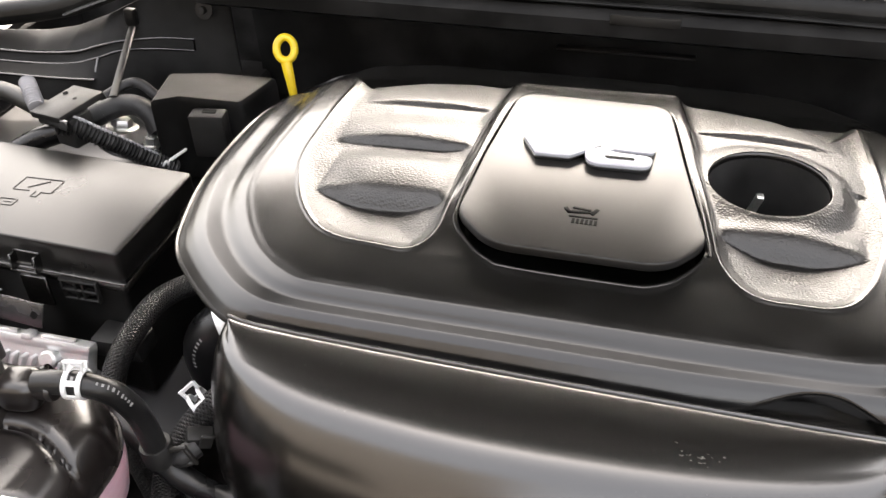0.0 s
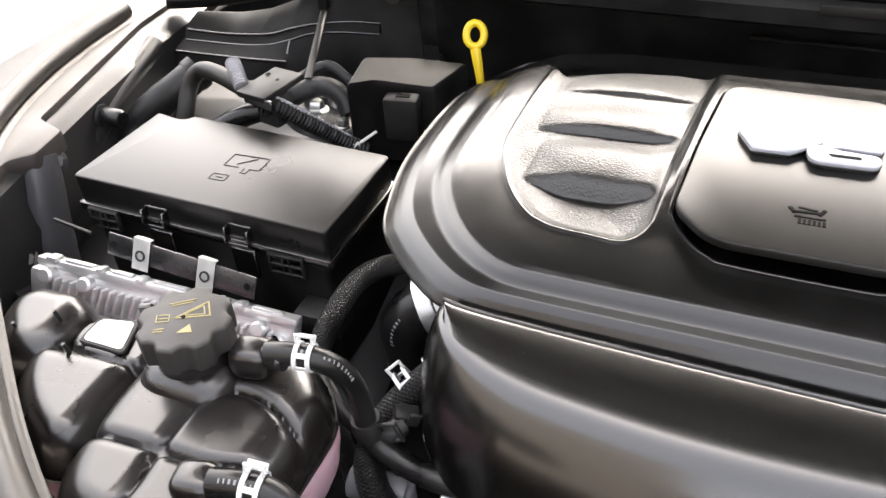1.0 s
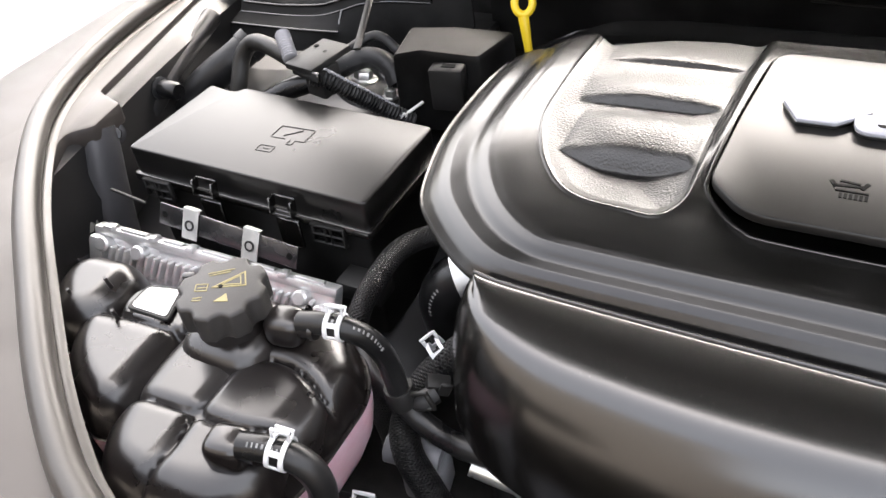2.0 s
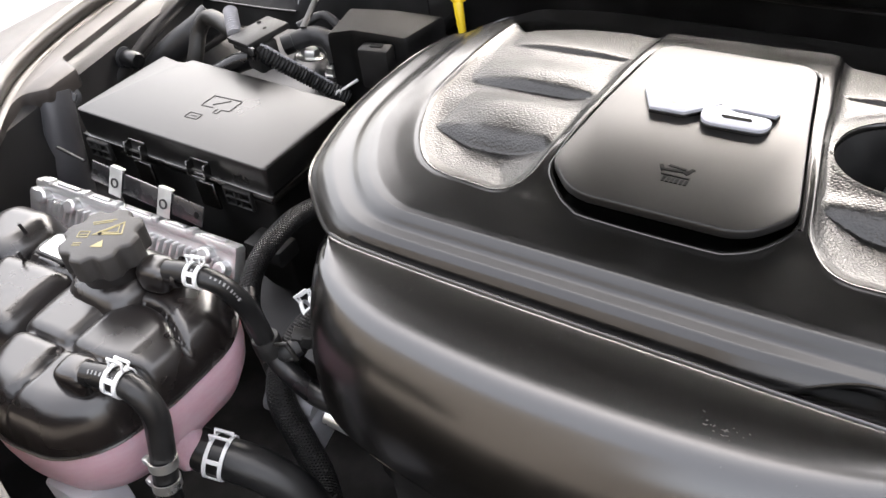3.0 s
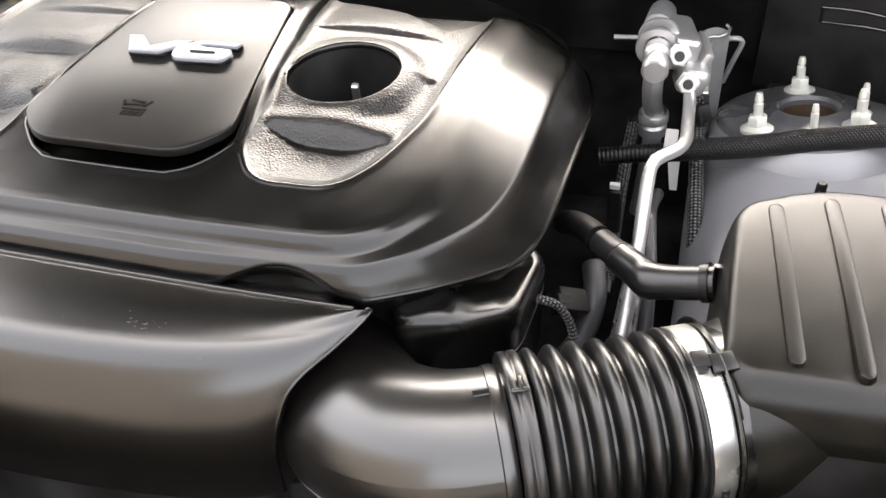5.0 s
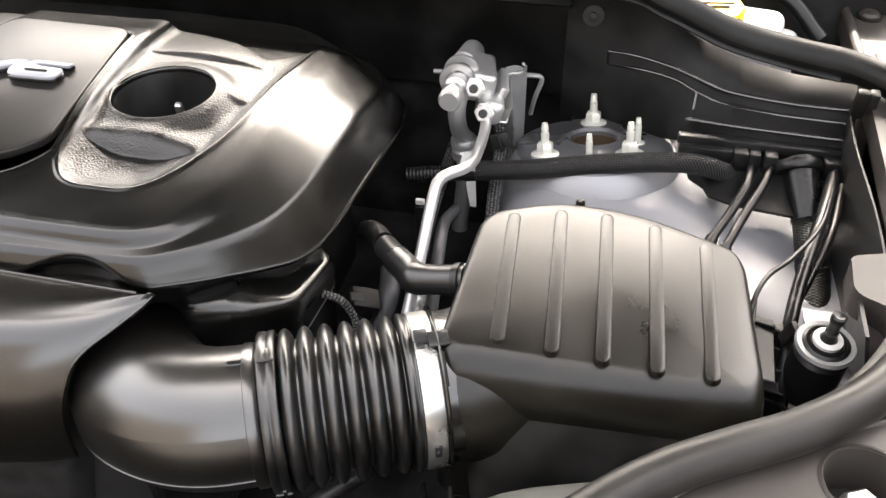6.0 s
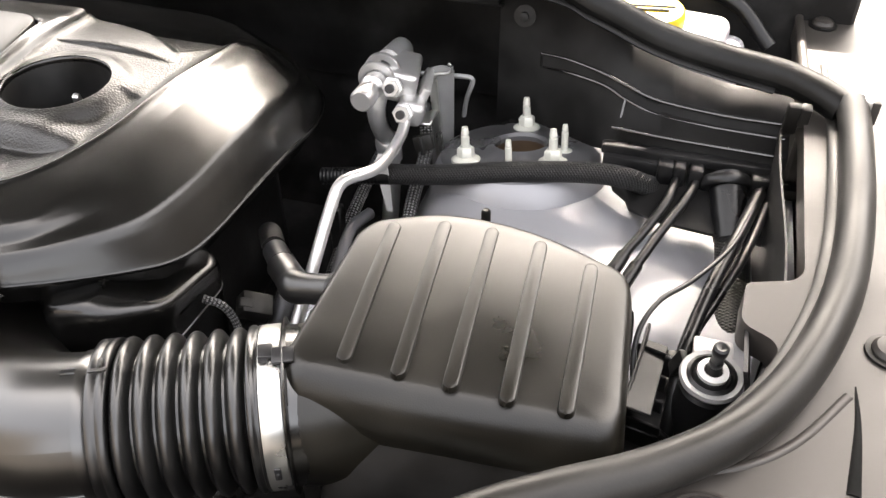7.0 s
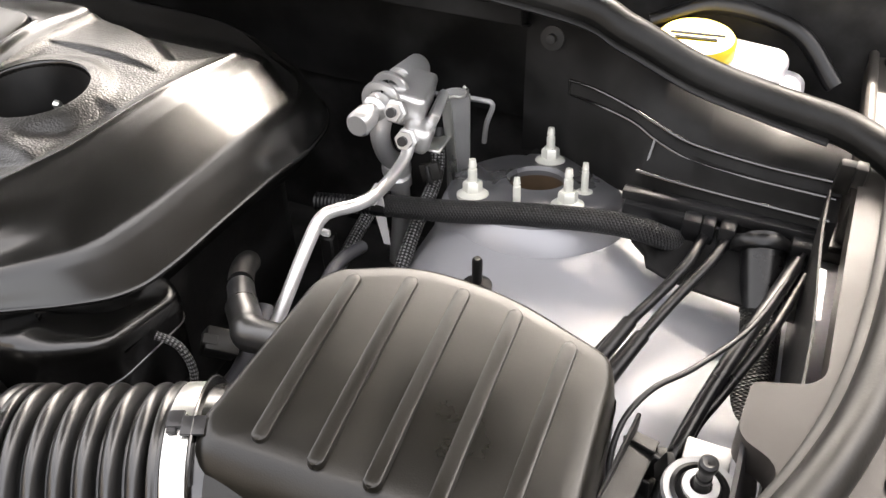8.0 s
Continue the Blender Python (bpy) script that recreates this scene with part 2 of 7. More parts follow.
def curve_points(points, step=0.004):
    """A smooth run through the points, at even small steps."""
    p = [Vector(q) for q in points]
    p = [2 * p[0] - p[1]] + p + [2 * p[-1] - p[-2]]
    out = []
    for a, b, c, d in zip(p, p[1:], p[2:], p[3:]):
        n = max(2, int((c - b).length / step))
        for i in range(n):
            t = i / n
            out.append(0.5 * (2 * b + (c - a) * t + (2 * a - 5 * b + 4 * c - d) * t * t + (3 * b - a - 3 * c + d) * t ** 3))
    return out + [p[-2]]


def tube(name, points, radius, material, parent=None, label="", n=14, step=0.005, waves=0.0, pitch=0.006, flat=1.0, ends=True):
    """A hose, pipe or cable swept along a smooth run; waves: depth of its corrugations; flat: squeeze of its height."""
    run = curve_points(points, step if not waves else pitch / 5)
    verts, faces, uvs, along = [], [], [], 0.0
    t0 = (run[1] - run[0]).normalized()
    ref = Vector((0, 0, 1)) if abs(t0.z) < 0.9 else Vector((1, 0, 0))
    side = t0.cross(ref).normalized()
    for k, p in enumerate(run):
        t = (run[min(k + 1, len(run) - 1)] - run[max(k - 1, 0)]).normalized()
        side = (side - t * side.dot(t)).normalized()
        up = side.cross(t)
        if k:
            along += (p - run[k - 1]).length
        f = k / (len(run) - 1)
        r = radius(f) if callable(radius) else radius
        if waves:
            r += waves * (0.5 + 0.5 * math.cos(2 * math.pi * along / pitch))
        for i in range(n + 1):
            a = 2 * math.pi * i / n
            verts.append(p + side * (r * math.cos(a)) + up * (r * flat * math.sin(a)))
            uvs.append((i / n, along))
    w = n + 1
    for k in range(len(run) - 1):
        for i in range(n):
            faces.append((k * w + i, k * w + i + 1, (k + 1) * w + i + 1, (k + 1) * w + i))
    if ends:
        for k in (0, len(run) - 1):
            verts.append(run[k])
            uvs.append((0, 0))
            c = len(verts) - 1
            for i in range(n):
                faces.append((c, k * w + i + 1, k * w + i) if k == 0 else (c, k * w + i, k * w + i + 1))
    return meshed(name, verts, faces, material, parent, label, 50, uvs)


def loft(rows, closed=False):
    """A sheet through rows of equally many points."""
    verts = [p for row in rows for p in row]
    w, faces = len(rows[0]), []
    for k in range(len(rows) - 1):
        for i in range(w if closed else w - 1):
            j = (i + 1) % w
            faces.append((k * w + i, k * w + j, (k + 1) * w + j, (k + 1) * w + i))
    return verts, faces


def thick(name, rows, material, parent=None, label="", by=(0, 0, -0.003), closed=False, angle=38):
    """A sheet with thickness: the rows and a copy of them moved by by, joined at the rims."""
    v, f = loft(rows, closed)
    k, d = len(v), Vector(by)
    w, h = len(rows[0]), len(rows)
    verts = [Vector(p) for p in v] + [Vector(p) + d for p in v]
    faces = list(f) + [tuple(i + k for i in reversed(q)) for q in f]
    rim = [] if closed else [(i * w, (i + 1) * w) for i in range(h - 1)] + [((i + 1) * w + w - 1, i * w + w - 1) for i in range(h - 1)]
    rim += [(i + 1, i) for i in range(w - 1)] + [((h - 1) * w + i, (h - 1) * w + i + 1) for i in range(w - 1)]
    faces += [(a, b, b + k, a + k) for a, b in rim]
    return meshed(name, verts, faces, material, parent, label, angle)


def spline(xs, ys):
    """A function that runs smoothly through the points."""
    xs, ys = np.array(xs, float), np.array(ys, float)
    d = np.diff(ys) / np.diff(xs)
    m = np.r_[d[0], (d[:-1] + d[1:]) / 2, d[-1]]

    def f(x):
        i = int(np.clip(np.searchsorted(xs, x) - 1, 0, len(xs) - 2))
        h = xs[i + 1] - xs[i]
        t = (x - xs[i]) / h
        return float((2 * t ** 3 - 3 * t * t + 1) * ys[i] + (t ** 3 - 2 * t * t + t) * h * m[i] + (3 * t * t - 2 * t ** 3) * ys[i + 1] + (t ** 3 - t * t) * h * m[i + 1])
    return f


def step01(a, b, x):
    t = np.clip((x - a) / (b - a), 0, 1)
    return t * t * (3 - 2 * t)


def inside(outline, x, y):
    """Signed distance (positive inside) of arrays x, y from a closed outline."""
    p = np.array(outline, float)
    q = np.roll(p, -1, 0)
    best, sign = np.full(x.shape, 1e9), np.zeros(x.shape, bool)
    for (ax, ay), (bx, by) in zip(p, q):
        dx, dy = bx - ax, by - ay
        t = np.clip(((x - ax) * dx + (y - ay) * dy) / (dx * dx + dy * dy + 1e-12), 0, 1)
        best = np.minimum(best, (x - ax - t * dx) ** 2 + (y - ay - t * dy) ** 2)
        cross = (ay > y) != (by > y)
        sign ^= cross & (x < (bx - ax) * (y - ay) / (by - ay + 1e-12) + ax)
    return np.sqrt(best) * np.where(sign, 1, -1)


def wave_clip(place, direction, r, width=0.012, up=(0, 0, 1), name="hose_clamp", label="white spring clamp gripping a black hose"):
    """A spring clamp: two bands, a bridge between them and two finger tabs."""
    m = aim(place, direction)
    top = thing(name, label, "clamp", "hose clamps")
    ring = lambda z: lathe([(r, z - 0.0016), (r + 0.0016, z - 0.0016), (r + 0.0016, z + 0.0016), (r, z + 0.0016), (r, z - 0.0016)], 28, cap=False)
    # the side of the ring that faces up
    d = m.to_3x3().inverted() @ Vector(up)
    a = math.atan2(d.y, d.x)
    bands = join(ring(-width / 2 + 0.002), ring(width / 2 - 0.002))
    for b in (-2.2, -1.1, 1.1, 2.2):
        c = a + b
        bands = join(bands, rbox(0.0014, 0.004, width - 0.003, 0.0004, 1, Matrix.Rotation(c, 4, "Z") @ Matrix.Translation((r + 0.0008, 0, 0))))
    part("band", at(m, bands), CLAMP, top)
    for b, h in ((0.22, 0.009), (-0.22, 0.006)):
        w = Matrix.Rotation(a + b, 4, "Z") @ Matrix.Translation((r, 0, 0))
        e = h / 2
        tab = join(rbox(h, 0.0018, 0.0018, 0.0005, 1, Matrix.Translation((e, 0, width / 2 - 0.001))),
                   rbox(h, 0.0018, 0.0018, 0.0005, 1, Matrix.Translation((e, 0, -width / 2 + 0.001))),
                   rbox(0.0024, 0.0022, width, 0.0005, 1, Matrix.Translation((h, 0, 0))))
        part("tab", at(m @ w, tab), CLAMP, top)
    return top


def bolt(name, place, direction, r, label, material=None, washer=True, h=None):
    """A hexagon bolt head on a washer."""
    top = thing(name, label, "bolt", "bolts")
    m = aim(place, direction)
    h = h or r * 0.9
    part("head", lathe([(r, 0), (r, h * 0.8), (r * 0.86, h)], 6, m), material or STEEL, top)
    if washer:
        part("washer", lathe([(r * 1.55, -0.001), (r * 1.55, 0.001), (r * 1.3, 0.002)], 24, m), material or STEEL, top)
    return top


# ---- ground, bay and body ----
ground = meshed("ground", *loft([[(x, y, 0) for x in (-400, -4, 4, 400)] for y in (-400, -4, 4, 400)]), CONCRETE)
tagged(ground, "grey asphalt ground under the parked car", "ground", kind="structure")

bay = thing("engine_bay", "dark steel walls and floor of the engine bay", "engine bay", kind="structure")
part("bay_floor", rbox(1.76, 1.36, 0.04, 0.005, 1, pose(0, 0.55, 0.62)), DARK, bay)
part("firewall", rbox(1.76, 0.03, 0.62, 0.005, 1, pose(0, 1.185, 0.83)), DARK, bay)
part("side_wall", rbox(0.03, 1.3, 0.42, 0.005, 1, pose(-0.86, 0.55, 0.80)), DARK, bay)
part("side_wall", rbox(0.03, 1.3, 0.42, 0.005, 1, pose(0.88, 0.55, 0.80)), DARK, bay)
# Unseen front panel, given pale paint to reflect light onto the intake elbow.
part("front_wall", rbox(1.76, 0.03, 0.38, 0.005, 1, pose(0, 0.03, 0.76)), PAINT, bay, "unseen front panel of the bay, made beige to brighten the elbow's underside")

# Added walls, out of view: tall and low, they bound the reflected sky.
facing = part("building_wall", rbox(12, 0.3, 3.35, 0.02, 1, pose(-6.1, -2.6, 1.675)), WALLPAINT)
tagged(facing, "unseen brown wall added in front of the car to darken reflections", "wall", kind="structure")
low_backdrop = part("low_wall", rbox(10, 0.3, 1.75, 0.02, 1, pose(4.9, -2.6, 0.875)), WALLPAINT)
tagged(low_backdrop, "unseen low brown wall added in front of the car to limit reflected sky", "wall", kind="structure")

# Added out of view on the left to darken the shroud's reflections.
flanking = part("building_wall", rbox(0.3, 5.0, 2.5, 0.02, 1, pose(-7.0, 0.05, 1.25)), WALLPAINT)
tagged(flanking, "unseen brown wall added left of the car to darken reflections", "wall", kind="structure")

# Added out of view on the right to darken the cover's lower flank.
beside = part("building_wall", rbox(0.3, 8.0, 3.2, 0.02, 1, pose(4.4, 3.0, 1.6)), WALLPAINT)
tagged(beside, "unseen brown wall added right of the car to darken the cover's flank", "wall", kind="structure")

# engine under the covers
engine = thing("engine_block", "dark engine block under the plastic covers", "engine")
part("block", rbox(0.50, 0.46, 0.26, 0.03, 3, pose(0.0, 0.72, 0.86)), DARK, engine)
part("front_case", rbox(0.34, 0.10, 0.22, 0.02, 3, pose(0.0, 0.48, 0.80)), DARK, engine)

# open hood above the bay: painted panel with a dark liner
hood = thing("hood", "open hood with a dark insulation liner", "hood", kind="structure")
# Out of view; its height, width and gap are set to shape the reflections.
LOW, HIGH = Vector((0, 1.42, 1.575)), Vector((0, 0.66, 2.46))
hood_m = lambda s, t: LOW.lerp(HIGH, t) + Vector((s, 0, 0)) + Vector((0, -0.05, -0.03)) * math.sin(math.pi * t) * (1 - (s / 1.15) ** 2)
thick("liner", [[hood_m(s, t) for s in np.linspace(-1.06, 1.06, 13)] for t in np.linspace(0.03, 0.97, 13)], MATT, hood, "dark felt insulation liner", by=(0, 0.015, 0.01))
thick("panel", [[hood_m(s, t) + Vector((0, 0.022, 0.015)) for s in np.linspace(-1.1, 1.1, 13)] for t in np.linspace(0, 1, 13)], PAINT, hood, "beige painted outer skin", by=(0, 0.02, 0.013))


for sgn in (1, -1):
    hinge = part("hinge_arm", rbox(0.022, 0.030, 0.64, 0.006, 2, pose(sgn * 0.93, 1.405, 1.345, -4)), GREYMET, hood, "painted steel hinge arm")
    part("hinge_bolt", lathe([(0.012, 0), (0.012, 0.008), (0.009, 0.010)], 6, aim((sgn * 0.916, 1.43, 1.60), (-sgn, 0, 0))), STEEL, hinge)


# ---- engine cover ----
RIM = [(-0.235, 0.516), (-0.19, 0.5125), (-0.06, 0.5125), (0.06, 0.5125), (0.105, 0.5130), (0.125, 0.5155), (0.146, 0.5220), (0.160, 0.5262), (0.175, 0.5282), (0.188, 0.5275),
       (0.202, 0.5245), (0.220, 0.5215), (0.236, 0.5240), (0.256, 0.536), (0.278, 0.554), (0.304, 0.582), (0.322, 0.610), (0.333, 0.652), (0.338, 0.71), (0.341, 0.80), (0.338, 0.87),
       (0.318, 0.93), (0.26, 0.965), (0.10, 0.985), (-0.10, 0.985), (-0.25, 0.968), (-0.325, 0.94), (-0.354, 0.89), (-0.361, 0.80),
       (-0.359, 0.700), (-0.343, 0.626), (-0.327, 0.588), (-0.298, 0.556), (-0.262, 0.527)]
SKIRT = [p for p in RIM if not (0.11 < p[0] < 0.21 and p[1] < 0.54)]
TOP = [(-0.165, 0.5455), (0.0, 0.5455), (0.13, 0.5455), (0.196, 0.5480), (0.226, 0.5590), (0.243, 0.581), (0.260, 0.620), (0.268, 0.69),
       (0.269, 0.80), (0.268, 0.90), (0.20, 0.945), (0.10, 0.95), (-0.10, 0.95), (-0.22, 0.945), (-0.288, 0.90), (-0.292, 0.80), (-0.293, 0.72), (-0.288, 0.660),
       (-0.266, 0.612), (-0.238, 0.574), (-0.202, 0.5500)]
PLATE = rounded([(-0.083, 0.836), (-0.092, 0.72), (-0.0950, 0.6275), (-0.0635, 0.5925), (0.0680, 0.5925), (0.0948, 0.6275), (0.074, 0.74), (0.058, 0.836)],
                [0.02, 0.01, 0.012, 0.02, 0.02, 0.012, 0.01, 0.02], 6)
SLOT = rounded([(-0.0845, 0.8385), (-0.0938, 0.72), (-0.0960, 0.626), (-0.062, 0.5895), (0.066, 0.5885), (0.0960, 0.626), (0.0757, 0.74), (0.0595, 0.8385)],
               [0.02, 0.01, 0.012, 0.03, 0.03, 0.012, 0.01, 0.02], 6)
POCKET_L = rounded([(-0.262, 0.91), (-0.258, 0.70), (-0.232, 0.636), (-0.196, 0.594), (-0.122, 0.588), (-0.107, 0.612), (-0.109, 0.70), (-0.096, 0.91)], [0.01, 0.03, 0.04, 0.03, 0.02, 0.02, 0.03, 0.01], 6)
POCKET_R = rounded([(0.064, 0.91), (0.086, 0.75), (0.104, 0.618), (0.128, 0.588), (0.190, 0.590), (0.213, 0.624), (0.232, 0.69), (0.240, 0.91)], [0.01, 0.03, 0.02, 0.03, 0.03, 0.04, 0.03, 0.01], 6)
HOLE_C, HOLE_R = (0.1440, 0.738), 0.0495
CENTRE = (0.0, 0.72)


def radial(outline, n):
    """Distance of an outline from the cover's centre in n even directions."""
    p = np.array(outline) - CENTRE
    a, r = np.arctan2(p[:, 1], p[:, 0]), np.hypot(*p.T)
    k = np.argsort(a)
    a, r = a[k], r[k]
    th = np.linspace(-math.pi, math.pi, n, endpoint=False)
    return th, np.interp(th, np.r_[a[-1] - 2 * math.pi, a, a[0] + 2 * math.pi], np.r_[r[-1], r, r[0]])


def dense(outline, n=10):
    """More points on an outline, running smoothly through those given."""
    pts = [Vector((*p, 0)) for p in outline]
    k, out = len(pts), []
    for i in range(k):
        a, b, c, d = pts[i - 1], pts[i], pts[(i + 1) % k], pts[(i + 2) % k]
        for j in range(n):
            t = j / n
            q = 0.5 * (2 * b + (c - a) * t + (2 * a - 5 * b + 4 * c - d) * t * t + (3 * b - a - 3 * c + d) * t ** 3)
            out.append((q.x, q.y))
    return out


# each tier of a pocket: its ends in x, crease at its foot, depth of the riser from foot to brow, height, and how far it fades behind
TIERS = ((POCKET_L, ((-0.228, -0.104, 0.650, 0.020, 0.0140, 0.080), (-0.240, -0.100, 0.741, 0.011, 0.0075, 0.055), (-0.238, -0.094, 0.819, 0.008, 0.0045, 0.060))),
         (POCKET_R, ((0.102, 0.214, 0.650, 0.020, 0.0140, 0.036), (0.188, 0.224, 0.747, 0.007, 0.0035, 0.050), (0.078, 0.214, 0.819, 0.008, 0.0045, 0.060))))
# where the top breaks off to the low shelf at the back
BROW_X = [-0.37, -0.306, -0.272, -0.258, -0.243, -0.225, -0.19, -0.14, -0.10, -0.088, 0.054, 0.07, 0.11, 0.155, 0.186, 0.202, 0.216, 0.234, 0.266, 0.300, 0.36]
BROW_Y = [0.850, 0.866, 0.888, 0.874, 0.862, 0.872, 0.888, 0.897, 0.895, 0.890, 0.898, 0.897, 0.890, 0.876, 0.856, 0.846, 0.866, 0.898, 0.904, 0.882, 0.855]


def eased(xs, zs, lo, hi, width=0.05, n=900):
    """A profile through the points with its corners rounded over the given width."""
    fine = np.linspace(lo, hi, n)
    k = max(3, int(width / (hi - lo) * n)) | 1
    kernel = np.hanning(2 * k + 1)
    run = np.convolve(np.pad(np.interp(fine, xs, zs), k, "edge"), kernel / kernel.sum(), "valid")
    return lambda q: np.interp(q, fine, run)


# front and side wall: steep foot, round shoulder, shallow tread, round upper step, nearly level top
FOOT = eased([-0.2, 0.0, 0.12, 0.24, 0.38, 0.62, 0.68, 0.80, 0.94, 1.10, 1.5, 2.2, 3.2, 5.0],
             [1.040, 1.0520, 1.0595, 1.0648, 1.0688, 1.0715, 1.0726, 1.0772, 1.0806, 1.0824, 1.0848, 1.0878, 1.0905, 1.0922], -0.2, 5.0, 0.055)
# right flank: tall wall, narrow crest, sloping plane, crest of the top
FLANK = eased([-0.2, 0.0, 0.12, 0.25, 0.33, 0.375, 0.42, 0.90, 1.00, 1.12, 1.5, 2.2, 3.2, 5.0],
              [1.000, 1.0200, 1.0345, 1.0490, 1.0570, 1.0602, 1.0620, 1.0768, 1.0800, 1.0822, 1.0848, 1.0878, 1.0905, 1.0922], -0.2, 5.0, 0.028)


def cover_height(x, y, q):
    """Height of the cover's skin: stepped skirt, crowned top, two grained pockets with tiers, and the panel's bed."""
    flank = step01(0.200, 0.266, x) * step01(0.545, 0.64, y)
    z = FOOT(q) + (FLANK(q) - FOOT(q)) * flank
    z = z - 0.012 * step01(0.22, 0.31, x) * (1 - flank) * (1 - step01(0.0, 0.35, q))
    z = z - 0.009 * step01(0.78, 0.91, y) - 0.011 * step01(0.14, 0.27, x) * step01(0.70, 0.92, y)
    band = inside([(-0.092, 0.90), (-0.100, 0.72), (-0.106, 0.60), (0.108, 0.60), (0.084, 0.74), (0.062, 0.90)], x, y)
    z = z + step01(-0.011, 0.004, band) * (0.0105 * step01(0.59, 0.71, y) - 0.0035 * step01(0.83, 0.89, y))
    for pocket, tiers in TIERS:
        d = inside(pocket, x, y)
        floor = step01(0.002, 0.012, d)
        z = z + 0.0011 * np.exp(-((d + 0.001) / 0.0028) ** 2) - 0.0040 * step01(-0.001, 0.014, d) - 0.0095 * step01(0.0, 0.045, d) * (1 - step01(0.655, 0.725, y)) - 0.0035 * step01(0.004, 0.03, d) * np.exp(-((y - 0.735) / 0.022) ** 2)
        for x0, x1, foot, run, high, fade in tiers:
            u = np.clip((x - x0) / (x1 - x0), 0, 1)
            lens = np.sin(math.pi * u) ** 0.62
            reach = run * (0.30 + 0.70 * lens)
            brow = foot + run - 0.004 * (1 - lens)
            s = np.clip((y - brow + reach) / reach, 0, 1)
            z = z + high * lens * (1 - (1 - s) ** 2) * (1 - step01(0, fade, y - brow)) * floor
    z = z + (1.0925 - z) * step01(0.024, 0.005, np.hypot(x - HOLE_C[0], y - HOLE_C[1]) - HOLE_R) * step01(0.0, -0.012, band)
    shelf = 1.0570 + 0.0085 * step01(0.925, 0.968, y) - 0.022 * step01(0.972, 0.990, y) - 0.02 * step01(0.24, 0.33, np.abs(x))
    brow = np.interp(x, BROW_X, BROW_Y)
    drop = step01(-0.004, 0.024, y - brow)
    z = np.where(shelf < z, z + (shelf - z) * drop, z)
    bed = inside(SLOT, x, y)
    return z - 0.026 * step01(0.0, 0.0022, bed)


NT = 1300
th, r_rim = radial(dense(RIM, 12), NT)
_, r_skirt = radial(dense(SKIRT, 12), NT)
_, r_top = radial(dense(TOP, 12), NT)
fr = np.concatenate([np.linspace(0.0, 0.84, 270), np.linspace(0.84, 1.0, 70)[1:]])
R = fr[:, None] * r_rim[None, :]
X, Y = CENTRE[0] + R * np.cos(th), CENTRE[1] + R * np.sin(th)
dist = np.hypot(X - HOLE_C[0], Y - HOLE_C[1])
near = np.abs(dist - HOLE_R) < 0.0013
k = np.where(near, HOLE_R / np.maximum(dist, 1e-9), 1)
X, Y = HOLE_C[0] + (X - HOLE_C[0]) * k, HOLE_C[1] + (Y - HOLE_C[1]) * k
dist = np.where(near, HOLE_R, dist)
ease = np.exp(-np.linspace(-2, 2, 31) ** 2)
r_top = np.convolve(np.r_[r_top[-15:], r_top, r_top[:15]], ease / ease.sum(), "valid")
r_skirt = np.convolve(np.r_[r_skirt[-10:], r_skirt, r_skirt[:10]], ease[5:26] / ease[5:26].sum(), "valid")
Q = np.where(R > r_top, (r_skirt - R) / np.maximum(r_skirt - r_top, 0.012), 1 + (r_top - R) / 0.045)
Z = cover_height(X, Y, Q)
# soften the moulded steps inside the recesses
soft = np.exp(-np.linspace(-1.6, 1.6, 5) ** 2)
soft = soft / soft.sum()
blur = Z.copy()
for _ in range(2):
    pad = np.pad(np.concatenate([blur[:, -2:], blur, blur[:, :2]], 1), ((2, 2), (0, 0)), "edge")
    rad = sum(w * pad[k:k + blur.shape[0], :] for k, w in enumerate(soft))
    blur = sum(w * rad[:, k:k + blur.shape[1]] for k, w in enumerate(soft))
deep = np.maximum(inside(POCKET_L, X, Y), inside(POCKET_R, X, Y))
Z = Z + (blur - Z) * step01(0.002, 0.006, deep)
lip_ring = 0.0016 * np.exp(-((dist - HOLE_R) / 0.004) ** 2)
Z = Z + lip_ring
verts = np.stack([X, Y, Z], -1).reshape(-1, 3)
ii = np.arange(len(fr) - 1)[:, None] * NT
jj = np.arange(NT)
faces = np.stack([ii + jj, ii + (jj + 1) % NT, ii + NT + (jj + 1) % NT, ii + NT + jj], -1).reshape(-1, 4)
inner = (dist < HOLE_R - 1e-4).reshape(-1)
faces = faces[~inner[faces].any(1)]
engine_cover = thing("engine_cover", "black satin moulded plastic engine cover over the engine", "engine cover")
# the grained pockets are faces of the one shell, with a grained finish of their own
shell = meshed("shell", verts.tolist(), faces.tolist(), COVER, engine_cover, "stepped black satin shell with grained recesses", 60)
shell.data.materials.append(GRAINED)
mid = verts[faces].mean(1)
grain_on = (inside(POCKET_L, mid[:, 0], mid[:, 1]) > 0.003) | (inside(POCKET_R, mid[:, 0], mid[:, 1]) > 0.003)
shell.data.polygons.foreach_set("material_index", grain_on.astype(np.int32))
# turned-in rim under the shell
edge = np.stack([X[-1], Y[-1], Z[-1]], -1)[::3]
turned = [[(x + (CENTRE[0] - x) * f, y + (CENTRE[1] - y) * f, z + dz) for x, y, z in edge] for f, dz in ((0.001, 0.0), (-0.004, 0.0012), (-0.007, 0.0), (-0.006, -0.003), (0.0, -0.0045), (0.02, -0.0045), (0.05, -0.03))]
meshed("rim", *loft(turned, True), COVER, engine_cover, "thin rolled rim")


